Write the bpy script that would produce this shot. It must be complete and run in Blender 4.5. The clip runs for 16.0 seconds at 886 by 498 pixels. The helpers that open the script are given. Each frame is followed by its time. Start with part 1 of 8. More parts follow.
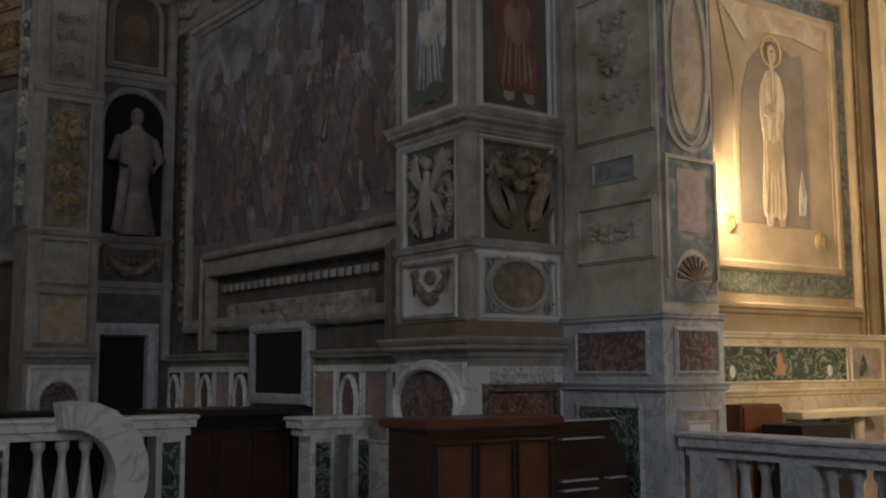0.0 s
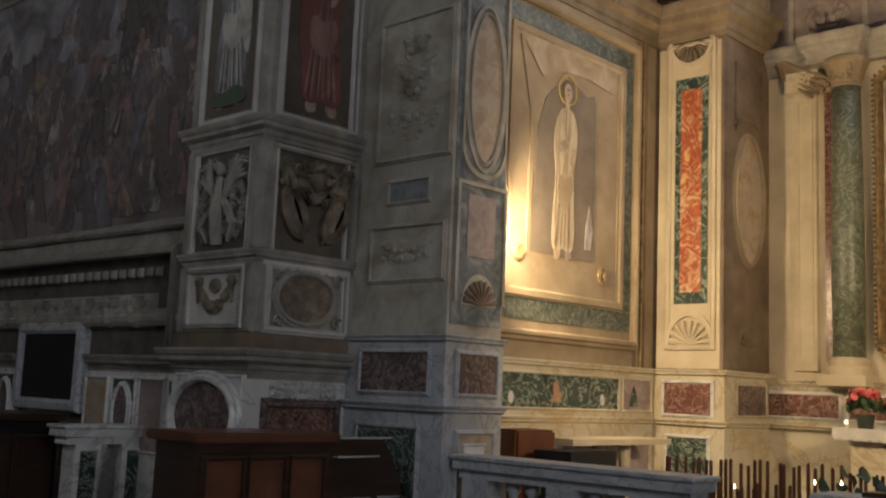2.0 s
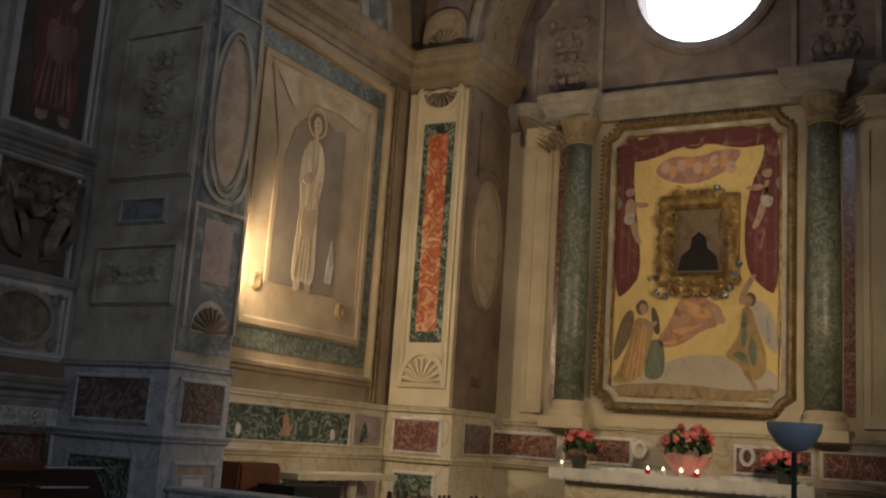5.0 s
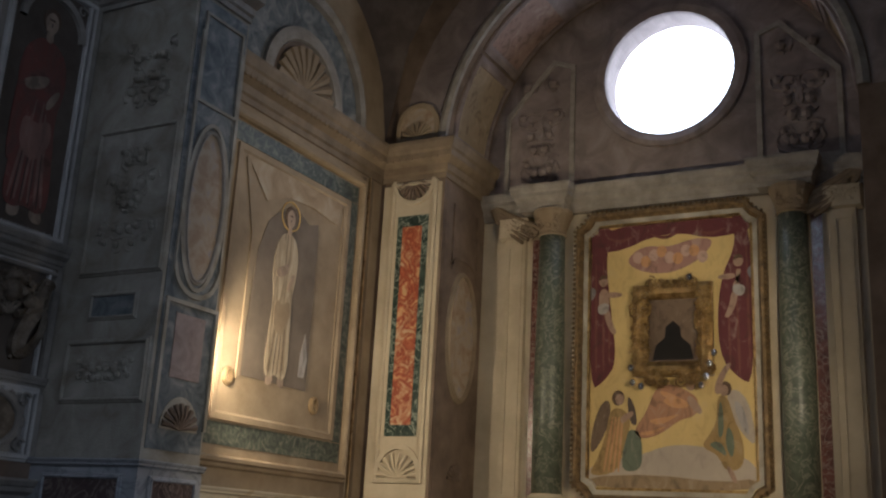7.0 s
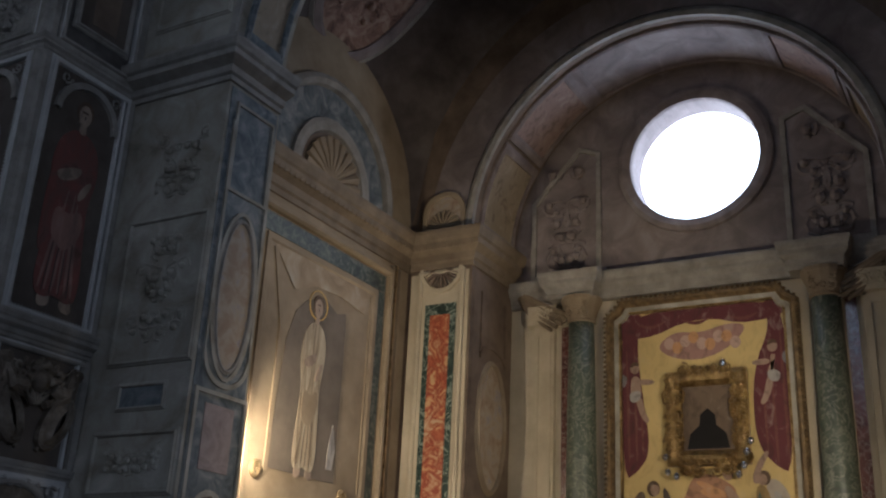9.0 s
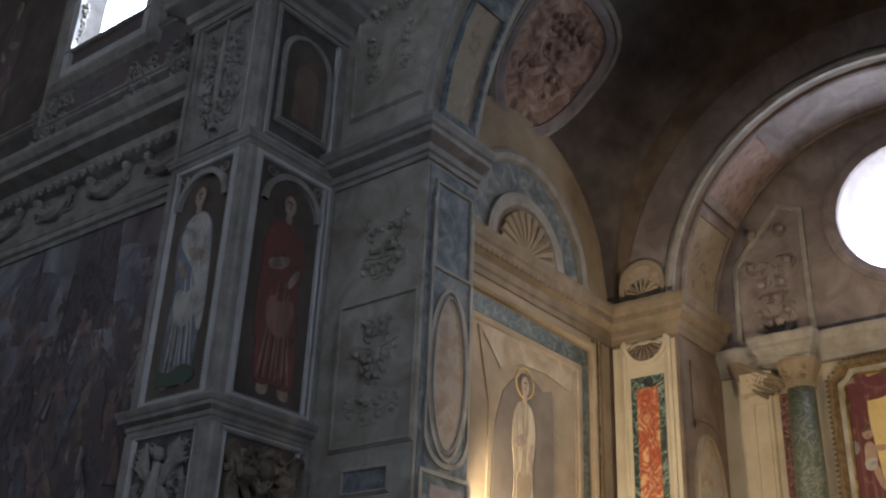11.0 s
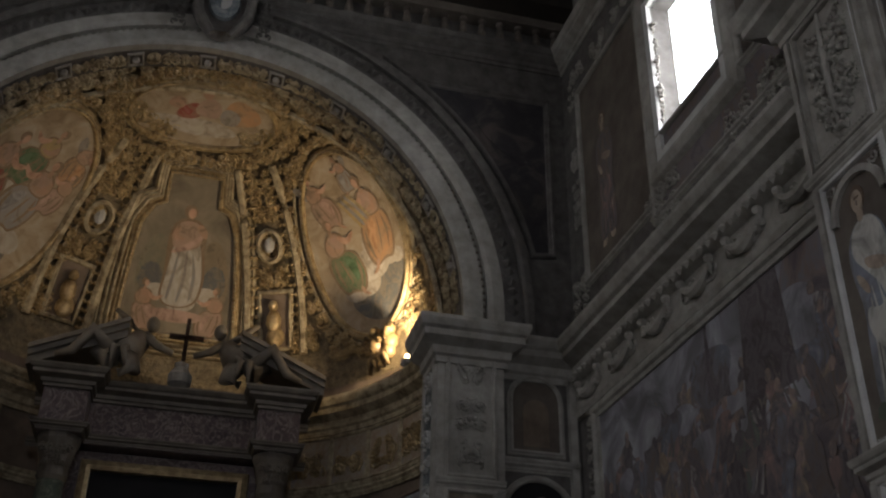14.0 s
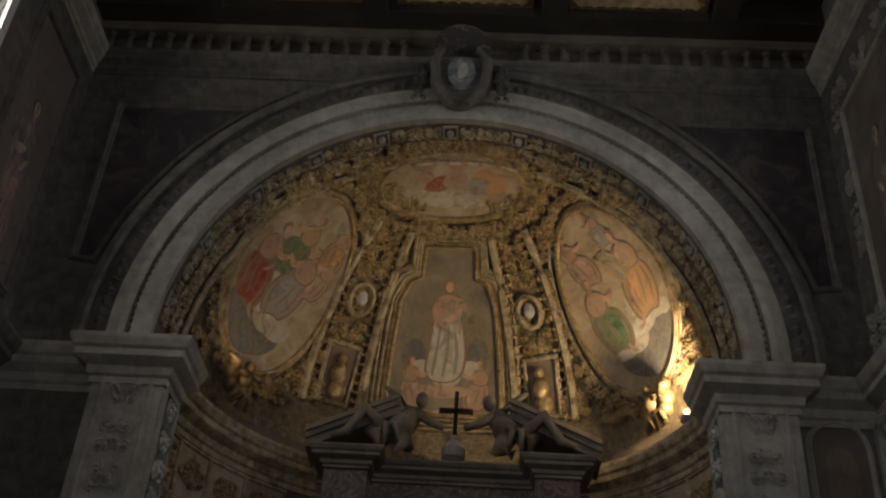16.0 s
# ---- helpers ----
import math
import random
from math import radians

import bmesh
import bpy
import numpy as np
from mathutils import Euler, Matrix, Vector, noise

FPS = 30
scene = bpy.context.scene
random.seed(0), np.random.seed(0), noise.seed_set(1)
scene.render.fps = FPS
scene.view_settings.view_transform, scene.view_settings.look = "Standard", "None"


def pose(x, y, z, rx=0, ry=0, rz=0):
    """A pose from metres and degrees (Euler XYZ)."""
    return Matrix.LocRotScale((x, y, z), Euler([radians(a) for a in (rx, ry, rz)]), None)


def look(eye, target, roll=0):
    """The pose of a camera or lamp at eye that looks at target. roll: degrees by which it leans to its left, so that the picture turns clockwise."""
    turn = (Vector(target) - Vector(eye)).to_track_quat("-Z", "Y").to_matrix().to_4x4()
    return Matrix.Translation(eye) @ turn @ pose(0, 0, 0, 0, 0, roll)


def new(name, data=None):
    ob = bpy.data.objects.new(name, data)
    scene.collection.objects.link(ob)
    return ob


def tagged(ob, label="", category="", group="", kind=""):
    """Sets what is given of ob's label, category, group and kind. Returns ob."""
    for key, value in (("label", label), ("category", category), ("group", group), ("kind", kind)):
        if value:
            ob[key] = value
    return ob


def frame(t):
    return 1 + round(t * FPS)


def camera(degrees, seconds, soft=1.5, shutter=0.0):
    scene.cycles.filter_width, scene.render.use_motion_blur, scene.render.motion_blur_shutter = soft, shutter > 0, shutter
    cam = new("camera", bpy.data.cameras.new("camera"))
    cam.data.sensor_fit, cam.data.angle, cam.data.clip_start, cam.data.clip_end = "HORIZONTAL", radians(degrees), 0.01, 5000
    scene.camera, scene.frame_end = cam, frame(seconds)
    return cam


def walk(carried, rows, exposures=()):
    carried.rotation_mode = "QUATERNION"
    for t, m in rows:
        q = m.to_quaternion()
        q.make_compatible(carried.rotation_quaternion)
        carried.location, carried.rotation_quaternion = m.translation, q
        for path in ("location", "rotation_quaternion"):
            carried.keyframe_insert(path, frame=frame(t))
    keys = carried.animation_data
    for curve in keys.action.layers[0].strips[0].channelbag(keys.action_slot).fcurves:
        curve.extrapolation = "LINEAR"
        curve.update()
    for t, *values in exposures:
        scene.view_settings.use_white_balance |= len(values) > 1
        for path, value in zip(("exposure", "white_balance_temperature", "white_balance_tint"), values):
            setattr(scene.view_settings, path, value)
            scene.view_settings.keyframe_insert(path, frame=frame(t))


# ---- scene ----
cam = camera(46.2, 16.0, soft=2.2)
PATH = [
    (0, (0.439, 1.12, 1.872), (1.601, 2.732, 2.104), -0.3),
    (0.5, (0.47, 1.116, 1.874), (1.705, 2.67, 2.122), 0.7),
    (1, (0.499, 1.119, 1.874), (1.8, 2.615, 2.134), 1.1),
    (1.5, (0.531, 1.104, 1.871), (1.904, 2.533, 2.139), 1.8),
    (2, (0.551, 1.092, 1.871), (1.99, 2.454, 2.142), 2.4),
    (2.5, (0.563, 1.08, 1.859), (2.068, 2.367, 2.134), 3.1),
    (3, (0.582, 1.057, 1.85), (2.149, 2.268, 2.126), 2.8),
    (3.5, (0.589, 1.045, 1.851), (2.214, 2.178, 2.127), 3.1),
    (4, (0.61, 1.014, 1.847), (2.283, 2.072, 2.13), 3.5),
    (6.5, (0.675, 0.999, 1.852), (2.381, 1.92, 2.342), 2.8),
    (7, (0.667, 0.99, 1.858), (2.353, 1.921, 2.397), 3.1),
    (7.5, (0.654, 0.996, 1.866), (2.326, 1.925, 2.451), 3.5),
    (8, (0.662, 0.998, 1.868), (2.313, 1.937, 2.496), 3.7),
    (10.5, (0.739, 1.431, 1.739), (2.229, 2.483, 2.559), 2.0),
    (11, (0.719, 1.56, 1.725), (2.103, 2.72, 2.586), 2.5),
    (11.5, (0.727, 1.723, 1.702), (1.948, 3.003, 2.635), 1.5),
    (12, (0.747, 1.822, 1.674), (1.751, 3.239, 2.665), 2.1),
    (12.5, (0.777, 1.935, 1.647), (1.589, 3.474, 2.634), 2.3),
    (13, (0.762, 2.126, 1.611), (1.467, 3.706, 2.615), 2.0),
    (13.5, (0.738, 2.283, 1.599), (1.345, 3.917, 2.579), 0.2),
    (14, (0.858, 2.515, 1.575), (1.264, 4.189, 2.591), 1.1),
    (14.5, (0.819, 2.59, 1.566), (1.023, 4.278, 2.619), 2.5),
    (15, (0.803, 2.739, 1.543), (0.927, 4.41, 2.635), 1.7),
    (15.5, (0.793, 2.91, 1.553), (0.834, 4.567, 2.671), 2.4),
    (16, (0.87, 3.059, 1.554), (0.781, 4.706, 2.686), 4.1),
]
walk(cam, [(t, look(eye, target, roll)) for t, eye, target, roll in PATH], exposures=[(0.0, 0.4, 6500, 10), (2.0, 0.32, 6500, 10), (3.0, -0.05, 6450, 10), (4.0, -0.4, 6250, 10), (6.5, -0.66, 5600, 10), (8.0, -0.68, 5150, 10), (10.5, -0.6, 5300, 10), (11.0, 0.15, 5500, 10), (11.5, 0.3, 5800, 10), (12.5, 0.25, 6100, 10), (13.5, 0.15, 6300, 10), (15.0, 0.15, 6550, 10), (16.0, 0.25, 6800, 10)])

# ---- light and world ----
world = bpy.data.worlds.new("world")
scene.world = world
world.use_nodes = True
wn = world.node_tree.nodes
sky = wn.new("ShaderNodeTexSky")
sky.sky_type, sky.sun_disc, sky.sun_elevation, sky.sun_rotation = "NISHITA", False, radians(45), radians(60)
world.node_tree.links.new(sky.outputs[0], wn["Background"].inputs[0])
wn["Background"].inputs[1].default_value = 0.12


def area(name, eye, target, sx, sy, power, color):
    d = bpy.data.lights.new(name, "AREA")
    d.shape, d.size, d.size_y, d.energy, d.color = "RECTANGLE", sx, sy, power, color
    d.spread = radians(125)
    ob = new(name, d)
    ob.matrix_world = look(eye, target)
    return ob


def spot(name, eye, target, power, color, angle=120, radius=0.12, blend=0.6):
    d = bpy.data.lights.new(name, "SPOT")
    d.energy, d.color, d.spot_size, d.spot_blend, d.shadow_soft_size = power, color, radians(angle), blend, radius
    ob = new(name, d)
    ob.matrix_world = look(eye, target)
    return ob


DAY, WARM, LAMP = (0.86, 0.90, 1.0), (1.0, 0.74, 0.43), (1.0, 0.77, 0.48)
area("window_light_right", (5.22, 9.72, 8.84), (4.2, 9.65, 8.7), 1.1, 1.8, 16, DAY)
area("window_light_left", (-4.3, 10.02, 8.84), (2.0, 7.0, 2.0), 1.2, 2.0, 4, DAY)
# added fill for the upper pilaster and pier, at an assumed unseen window
area("window_light_left_rear", (-4.3, 4.0, 9.3), (5.0, 6.5, 3.0), 1.2, 2.0, 24, DAY)
# added fill for faces turned to the entrance; no window is modelled there
area("window_light_entrance", (0.33, -5.6, 4.6), (2.5, 8.0, 2.6), 3.0, 3.0, 93, DAY)
area("oculus_light", (10.25, 3.79, 6.64), (7.0, 3.86, 3.5), 1.1, 1.1, 30, DAY)
spot("chapel_lamp_a", (6.78, 6.36, 3.2), (10.0, 5.6, 3.2), 215, WARM, 140, 0.1)
spot("chapel_lamp_b", (6.78, 1.5, 3.2), (9.5, 5.6, 3.1), 430, WARM, 100, 0.1)
spot("apse_lamp_right", (3.2, 13.9, 7.1), (2.5, 15.1, 8.25), 200, LAMP, 132, 0.08, 0.75)
# weak added fill for the left of the half dome, not an actual lamp
spot("apse_lamp_left", (-2.2, 13.8, 7.34), (0.2, 15.2, 8.9), 15, LAMP, 140, 0.08)

# ---- materials ----
def nodes_of(name):
    m = bpy.data.materials.new(name)
    m.use_nodes = True
    nt = m.node_tree
    return m, nt, nt.nodes["Principled BSDF"]


def tex(nt, scale, detail=6.0, rough=0.6, dist=0.0, stretch=(1, 1, 1)):
    tc = nt.nodes.new("ShaderNodeTexCoord")
    mp = nt.nodes.new("ShaderNodeMapping")
    mp.inputs["Scale"].default_value = stretch
    nt.links.new(tc.outputs["Object"], mp.inputs[0])
    n = nt.nodes.new("ShaderNodeTexNoise")
    n.inputs["Scale"].default_value, n.inputs["Detail"].default_value = scale, detail
    n.inputs["Roughness"].default_value, n.inputs["Distortion"].default_value = rough, dist
    nt.links.new(mp.outputs[0], n.inputs["Vector"])
    return n


def ramp(nt, src, stops):
    r = nt.nodes.new("ShaderNodeValToRGB")
    e = r.color_ramp.elements
    while len(e) < len(stops):
        e.new(0.5)
    for el, (p, c) in zip(e, stops):
        el.position, el.color = p, (*c, 1)
    nt.links.new(src, r.inputs[0])
    return r


def mixed(nt, fac, a, b, mode="MIX"):
    mx = nt.nodes.new("ShaderNodeMix")
    mx.data_type, mx.blend_type = "RGBA", mode
    for sock, v in ((mx.inputs[0], fac), (mx.inputs[6], a), (mx.inputs[7], b)):
        if isinstance(v, (int, float)):
            sock.default_value = v
        elif isinstance(v, tuple):
            sock.default_value = (*v, 1)
        else:
            nt.links.new(v, sock)
    return mx.outputs[2]


def bump(nt, src, bsdf, strength, distance):
    b = nt.nodes.new("ShaderNodeBump")
    b.inputs["Strength"].default_value, b.inputs["Distance"].default_value = strength, distance
    nt.links.new(src, b.inputs["Height"])
    nt.links.new(b.outputs[0], bsdf.inputs["Normal"])


def mottled(name, stops, scale=4.0, rough=0.7, metal=0.0, dist=0.0, stain=0.25, bumps=0.25, depth=0.01, stretch=(1, 1, 1), detail=7.0, fine=60.0):
    """Colour from a noise ramp, a broad stain over it and fine relief."""
    m, nt, b = nodes_of(name)
    n = tex(nt, scale, detail, 0.62, dist, stretch)
    r = ramp(nt, n.outputs[0], stops)
    s = tex(nt, 0.8, 5.0, 0.6)
    sr = ramp(nt, s.outputs[0], [(0.35, (0.62, 0.60, 0.58)), (0.62, (1, 1, 1))])
    c = mixed(nt, stain * 2, r.outputs[0], mixed(nt, 1.0, r.outputs[0], sr.outputs[0], "MULTIPLY"))
    nt.links.new(c, b.inputs["Base Color"])
    b.inputs["Roughness"].default_value, b.inputs["Metallic"].default_value = rough, metal
    f = tex(nt, fine, 4.0, 0.6)
    bump(nt, f.outputs[0], b, bumps, depth)
    return m


def veined(name, base, dark, vein, scale=3.0, rough=0.3):
    """Polished marble: clouds and thin veins."""
    m, nt, b = nodes_of(name)
    n = tex(nt, scale, 8.0, 0.65, 1.2)
    c = ramp(nt, n.outputs[0], [(0.3, dark), (0.62, base)])
    v = tex(nt, scale * 0.9, 5.0, 0.6, 2.2)
    vr = ramp(nt, v.outputs[0], [(0.46, (0, 0, 0)), (0.495, (1, 1, 1)), (0.53, (0, 0, 0))])
    nt.links.new(mixed(nt, vr.outputs[0], c.outputs[0], vein), b.inputs["Base Color"])
    b.inputs["Roughness"].default_value = rough
    bump(nt, n.outputs[0], b, 0.08, 0.01)
    return m


def glow(name, color, strength):
    m, nt, b = nodes_of(name)
    b.inputs["Base Color"].default_value = (*color, 1)
    b.inputs["Emission Color"].default_value = (*color, 1)
    b.inputs["Emission Strength"].default_value = strength
    return m


M = {}
M["stucco"] = mottled("grey stucco", [(0.3, (0.24, 0.22, 0.19)), (0.7, (0.43, 0.395, 0.345))], 6, 0.8, stain=0.35, bumps=0.5, depth=0.02)
M["white"] = mottled("white stucco", [(0.3, (0.50, 0.48, 0.45)), (0.7, (0.68, 0.66, 0.62))], 6, 0.75, stain=0.3, bumps=0.4, depth=0.015)
M["plaster"] = mottled("painted grey plaster", [(0.3, (0.24, 0.21, 0.155)), (0.44, (0.36, 0.325, 0.26)), (0.56, (0.43, 0.40, 0.33)), (0.7, (0.54, 0.50, 0.43))], 3.5, 0.85, dist=0.6, stain=0.45, bumps=0.4, depth=0.012)
M["ochre"] = mottled("ochre plaster", [(0.3, (0.24, 0.18, 0.11)), (0.7, (0.38, 0.30, 0.20))], 3, 0.8, stain=0.3, bumps=0.2)
M["cream"] = mottled("cream plaster", [(0.3, (0.46, 0.39, 0.27)), (0.7, (0.62, 0.54, 0.39))], 2.5, 0.75, stain=0.25, bumps=0.15)
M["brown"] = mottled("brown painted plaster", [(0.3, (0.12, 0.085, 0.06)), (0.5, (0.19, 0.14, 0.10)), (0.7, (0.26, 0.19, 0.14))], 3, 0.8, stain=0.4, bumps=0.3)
# the grey stucco again, darkened to put the dim upper walls and sunk fields into colour
M["dimstucco"] = mottled("dimmed grey stucco", [(0.3, (0.065, 0.057, 0.05)), (0.7, (0.165, 0.148, 0.132))], 6, 0.8, stain=0.4, bumps=0.5, depth=0.02)
# about half of the brown plaster's tone: the vault's shade put into the colour
M["vault"] = mottled("shaded brown painted vault", [(0.3, (0.055, 0.042, 0.036)), (0.5, (0.10, 0.08, 0.07)), (0.7, (0.15, 0.125, 0.11))], 2.5, 0.85, stain=0.4)
M["nichegrey"] = mottled("brown grey painted niche", [(0.3, (0.13, 0.105, 0.08)), (0.7, (0.22, 0.18, 0.14))], 3, 0.85, stain=0.3)
M["saintrobe"] = mottled("painted cream habit", [(0.36, (0.20, 0.15, 0.095)), (0.48, (0.38, 0.31, 0.21)), (0.62, (0.52, 0.45, 0.33))], 5, 0.8, dist=0.8, stretch=(4, 4, 0.35))
M["warmsky"] = mottled("faded warm painted sky", [(0.3, (0.25, 0.18, 0.105)), (0.5, (0.39, 0.30, 0.195)), (0.7, (0.48, 0.41, 0.31))], 3.5, 0.8, dist=0.8, stain=0.3)
# umber paint kept dark so that sunk and high fields carry shade in colour
M["shade"] = mottled("shaded umber ground", [(0.3, (0.09, 0.07, 0.055)), (0.7, (0.17, 0.14, 0.11))], 3, 0.85, stain=0.4)
M["fresco"] = mottled("faded battle fresco", [(0.30, (0.10, 0.085, 0.09)), (0.44, (0.17, 0.14, 0.14)), (0.52, (0.25, 0.19, 0.17)), (0.6, (0.22, 0.21, 0.23)), (0.72, (0.36, 0.33, 0.32))], 1.6, 0.9, dist=0.8, stain=0.45, bumps=0.15)
M["skyfresco"] = mottled("faded grey fresco sky", [(0.36, (0.17, 0.155, 0.16)), (0.5, (0.27, 0.26, 0.275)), (0.66, (0.42, 0.41, 0.42))], 1.6, 0.9, dist=1.2, stain=0.4)
M["gold"] = mottled("gilded stucco", [(0.3, (0.24, 0.165, 0.08)), (0.7, (0.72, 0.55, 0.31))], 9, 0.34, 0.6, stain=0.35, bumps=0.6, depth=0.03, fine=35)
M["giltwarm"] = mottled("ivory and gilt stucco", [(0.35, (0.22, 0.165, 0.095)), (0.62, (0.60, 0.50, 0.33))], 8, 0.6, 0.15, stain=0.4, bumps=0.7, depth=0.03, fine=30)
M["giltground"] = mottled("dark gilt ground", [(0.3, (0.10, 0.072, 0.04)), (0.7, (0.36, 0.28, 0.165))], 12, 0.55, 0.2, stain=0.4, bumps=0.8, depth=0.04, fine=22)
M["brightgold"] = mottled("shining carved gold", [(0.3, (0.14, 0.085, 0.03)), (0.7, (0.52, 0.36, 0.15))], 12, 0.33, 0.8, stain=0.3, bumps=0.5, depth=0.02)
M["darkgilt"] = mottled("dull carved gilt", [(0.3, (0.09, 0.06, 0.03)), (0.7, (0.32, 0.22, 0.10))], 16, 0.45, 0.35, stain=0.3, bumps=0.6, depth=0.02)
M["marble"] = veined("white marble", (0.66, 0.65, 0.62), (0.52, 0.51, 0.49), (0.40, 0.39, 0.38), 1.6, 0.35)
M["greymarble"] = veined("grey white marble", (0.46, 0.47, 0.48), (0.34, 0.35, 0.36), (0.26, 0.27, 0.28), 2.4, 0.4)
M["yellowmarble"] = veined("cream yellow marble", (0.56, 0.51, 0.40), (0.44, 0.38, 0.26), (0.40, 0.31, 0.18), 1.3, 0.3)
M["green"] = veined("green serpentine marble", (0.06, 0.085, 0.07), (0.018, 0.028, 0.025), (0.30, 0.34, 0.28), 5.0, 0.22)
M["greencol"] = veined("mottled green marble", (0.13, 0.15, 0.11), (0.05, 0.065, 0.05), (0.28, 0.28, 0.22), 6.0, 0.4)
M["red"] = veined("red breccia marble", (0.20, 0.085, 0.065), (0.08, 0.035, 0.03), (0.36, 0.27, 0.22), 7.0, 0.25)
M["jasper"] = mottled("red and orange jasper", [(0.34, (0.60, 0.46, 0.30)), (0.43, (0.48, 0.22, 0.11)), (0.50, (0.26, 0.05, 0.025)), (0.57, (0.44, 0.13, 0.06)), (0.64, (0.62, 0.40, 0.20))], 6, 0.3, dist=1.4, stain=0.1, bumps=0.05)
M["africano"] = veined("dark purple brown marble", (0.13, 0.09, 0.08), (0.05, 0.035, 0.035), (0.30, 0.24, 0.21), 5.0, 0.28)
M["blue"] = mottled("blue green painted marbling", [(0.35, (0.085, 0.10, 0.105)), (0.5, (0.17, 0.185, 0.19)), (0.66, (0.31, 0.31, 0.29))], 7, 0.8, dist=0.8)
M["rose"] = mottled("faded rose marbling", [(0.35, (0.26, 0.20, 0.19)), (0.65, (0.42, 0.34, 0.31))], 6, 0.8, dist=0.8)
M["tan"] = mottled("faded tan grotesque painting", [(0.38, (0.34, 0.24, 0.16)), (0.55, (0.44, 0.36, 0.26)), (0.68, (0.34, 0.30, 0.30))], 8, 0.8, dist=0.5)
M["wood"] = mottled("dark walnut", [(0.3, (0.022, 0.011, 0.007)), (0.7, (0.055, 0.026, 0.014))], 3, 0.32, stain=0.2, bumps=0.1, stretch=(1, 1, 8))
M["redwood"] = mottled("red brown wood", [(0.3, (0.075, 0.026, 0.014)), (0.7, (0.15, 0.055, 0.028))], 4, 0.35, stain=0.2, bumps=0.1)
# timber colour lowered to near black; the ceiling's lack of light is in it
M["coffer"] = mottled("dimmed carved ceiling timber", [(0.3, (0.012, 0.009, 0.006)), (0.7, (0.036, 0.026, 0.017))], 4, 0.7, stain=0.3, bumps=0.5)
M["coffergold"] = mottled("dim gilded carving", [(0.3, (0.10, 0.07, 0.03)), (0.7, (0.34, 0.23, 0.10))], 9, 0.45, 0.4, bumps=0.6)
M["black"] = mottled("near black surface", [(0.3, (0.006, 0.005, 0.005)), (0.7, (0.012, 0.010, 0.010))], 3, 0.9, bumps=0.1)
M["floor"] = veined("worn grey floor marble", (0.28, 0.27, 0.25), (0.18, 0.17, 0.16), (0.12, 0.12, 0.12), 1.2, 0.3)
M["flesh"] = mottled("weathered white figure stucco", [(0.3, (0.42, 0.40, 0.37)), (0.7, (0.58, 0.56, 0.52))], 7, 0.7)
M["bronze"] = mottled("dull bronze coloured relief", [(0.3, (0.10, 0.075, 0.048)), (0.5, (0.20, 0.16, 0.115)), (0.7, (0.36, 0.31, 0.24))], 8, 0.6, 0.15, bumps=0.6, depth=0.02, fine=30)
M["cornicetan"] = mottled("dim tan painted stucco", [(0.3, (0.17, 0.125, 0.08)), (0.7, (0.30, 0.235, 0.155))], 4, 0.8, stain=0.35, bumps=0.3)
M["greenmarbling"] = mottled("dark green painted marbling", [(0.36, (0.045, 0.055, 0.045)), (0.5, (0.085, 0.10, 0.08)), (0.62, (0.19, 0.19, 0.145))], 11, 0.6, dist=1.6, stain=0.2, bumps=0.1)
M["mauvegrey"] = mottled("faded mauve grey fresco", [(0.3, (0.17, 0.135, 0.125)), (0.5, (0.25, 0.205, 0.19)), (0.7, (0.34, 0.29, 0.27))], 3, 0.85, dist=0.8, stain=0.4)
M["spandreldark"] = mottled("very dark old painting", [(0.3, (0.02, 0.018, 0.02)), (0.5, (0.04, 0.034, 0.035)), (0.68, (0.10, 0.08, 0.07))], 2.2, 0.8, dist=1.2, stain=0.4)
M["daylight"] = glow("overexposed daylight glass", (0.93, 0.96, 1.0), 9.0)
M["flame"] = glow("candle flame", (1.0, 0.75, 0.45), 8.0)

# ---- mesh helpers ----
def part(name, bm, material, parent=None, label="", smooth=False):
    me = bpy.data.meshes.new(name)
    bmesh.ops.recalc_face_normals(bm, faces=bm.faces)
    bm.to_mesh(me)
    bm.free()
    if smooth:
        for p in me.polygons:
            p.use_smooth = True
    me.materials.append(M[material] if isinstance(material, str) else material)
    ob = new(name, me)
    if parent is not None:
        ob.parent = parent
    if label:
        ob["label"] = label
    return ob


def structure(name, bm, material, label="", category="", smooth=False):
    return tagged(part(name, bm, material, None, "", smooth), label, category, kind="structure")


def empty(name, label, category, group="", kind="", at=(0, 0, 0)):
    ob = tagged(new(name), label, category, group, kind)
    ob.location = at
    return ob


class Face:
    """A wall face: origin, along (unit, horizontal) and out (unit normal). Local u, z, depth."""

    def __init__(self, origin, along, out):
        self.o, self.a, self.n = Vector(origin), Vector(along), Vector(out)

    def p(self, u, z, d):
        return self.o + self.a * u + self.n * d + Vector((0, 0, z))


def hull(bm, pts, faces):
    vs = [bm.verts.new(p) for p in pts]
    for f in faces:
        bm.faces.new([vs[i] for i in f])


BOXF = ((0, 1, 2, 3), (7, 6, 5, 4), (0, 4, 5, 1), (1, 5, 6, 2), (2, 6, 7, 3), (3, 7, 4, 0))


def slab(bm, F, u0, u1, z0, z1, d0, d1, chamfer=0.0):
    c = chamfer
    hull(bm, [F.p(u0, z0, d0), F.p(u1, z0, d0), F.p(u1, z1, d0), F.p(u0, z1, d0),
              F.p(u0 + c, z0 + c, d1), F.p(u1 - c, z0 + c, d1), F.p(u1 - c, z1 - c, d1), F.p(u0 + c, z1 - c, d1)], BOXF)


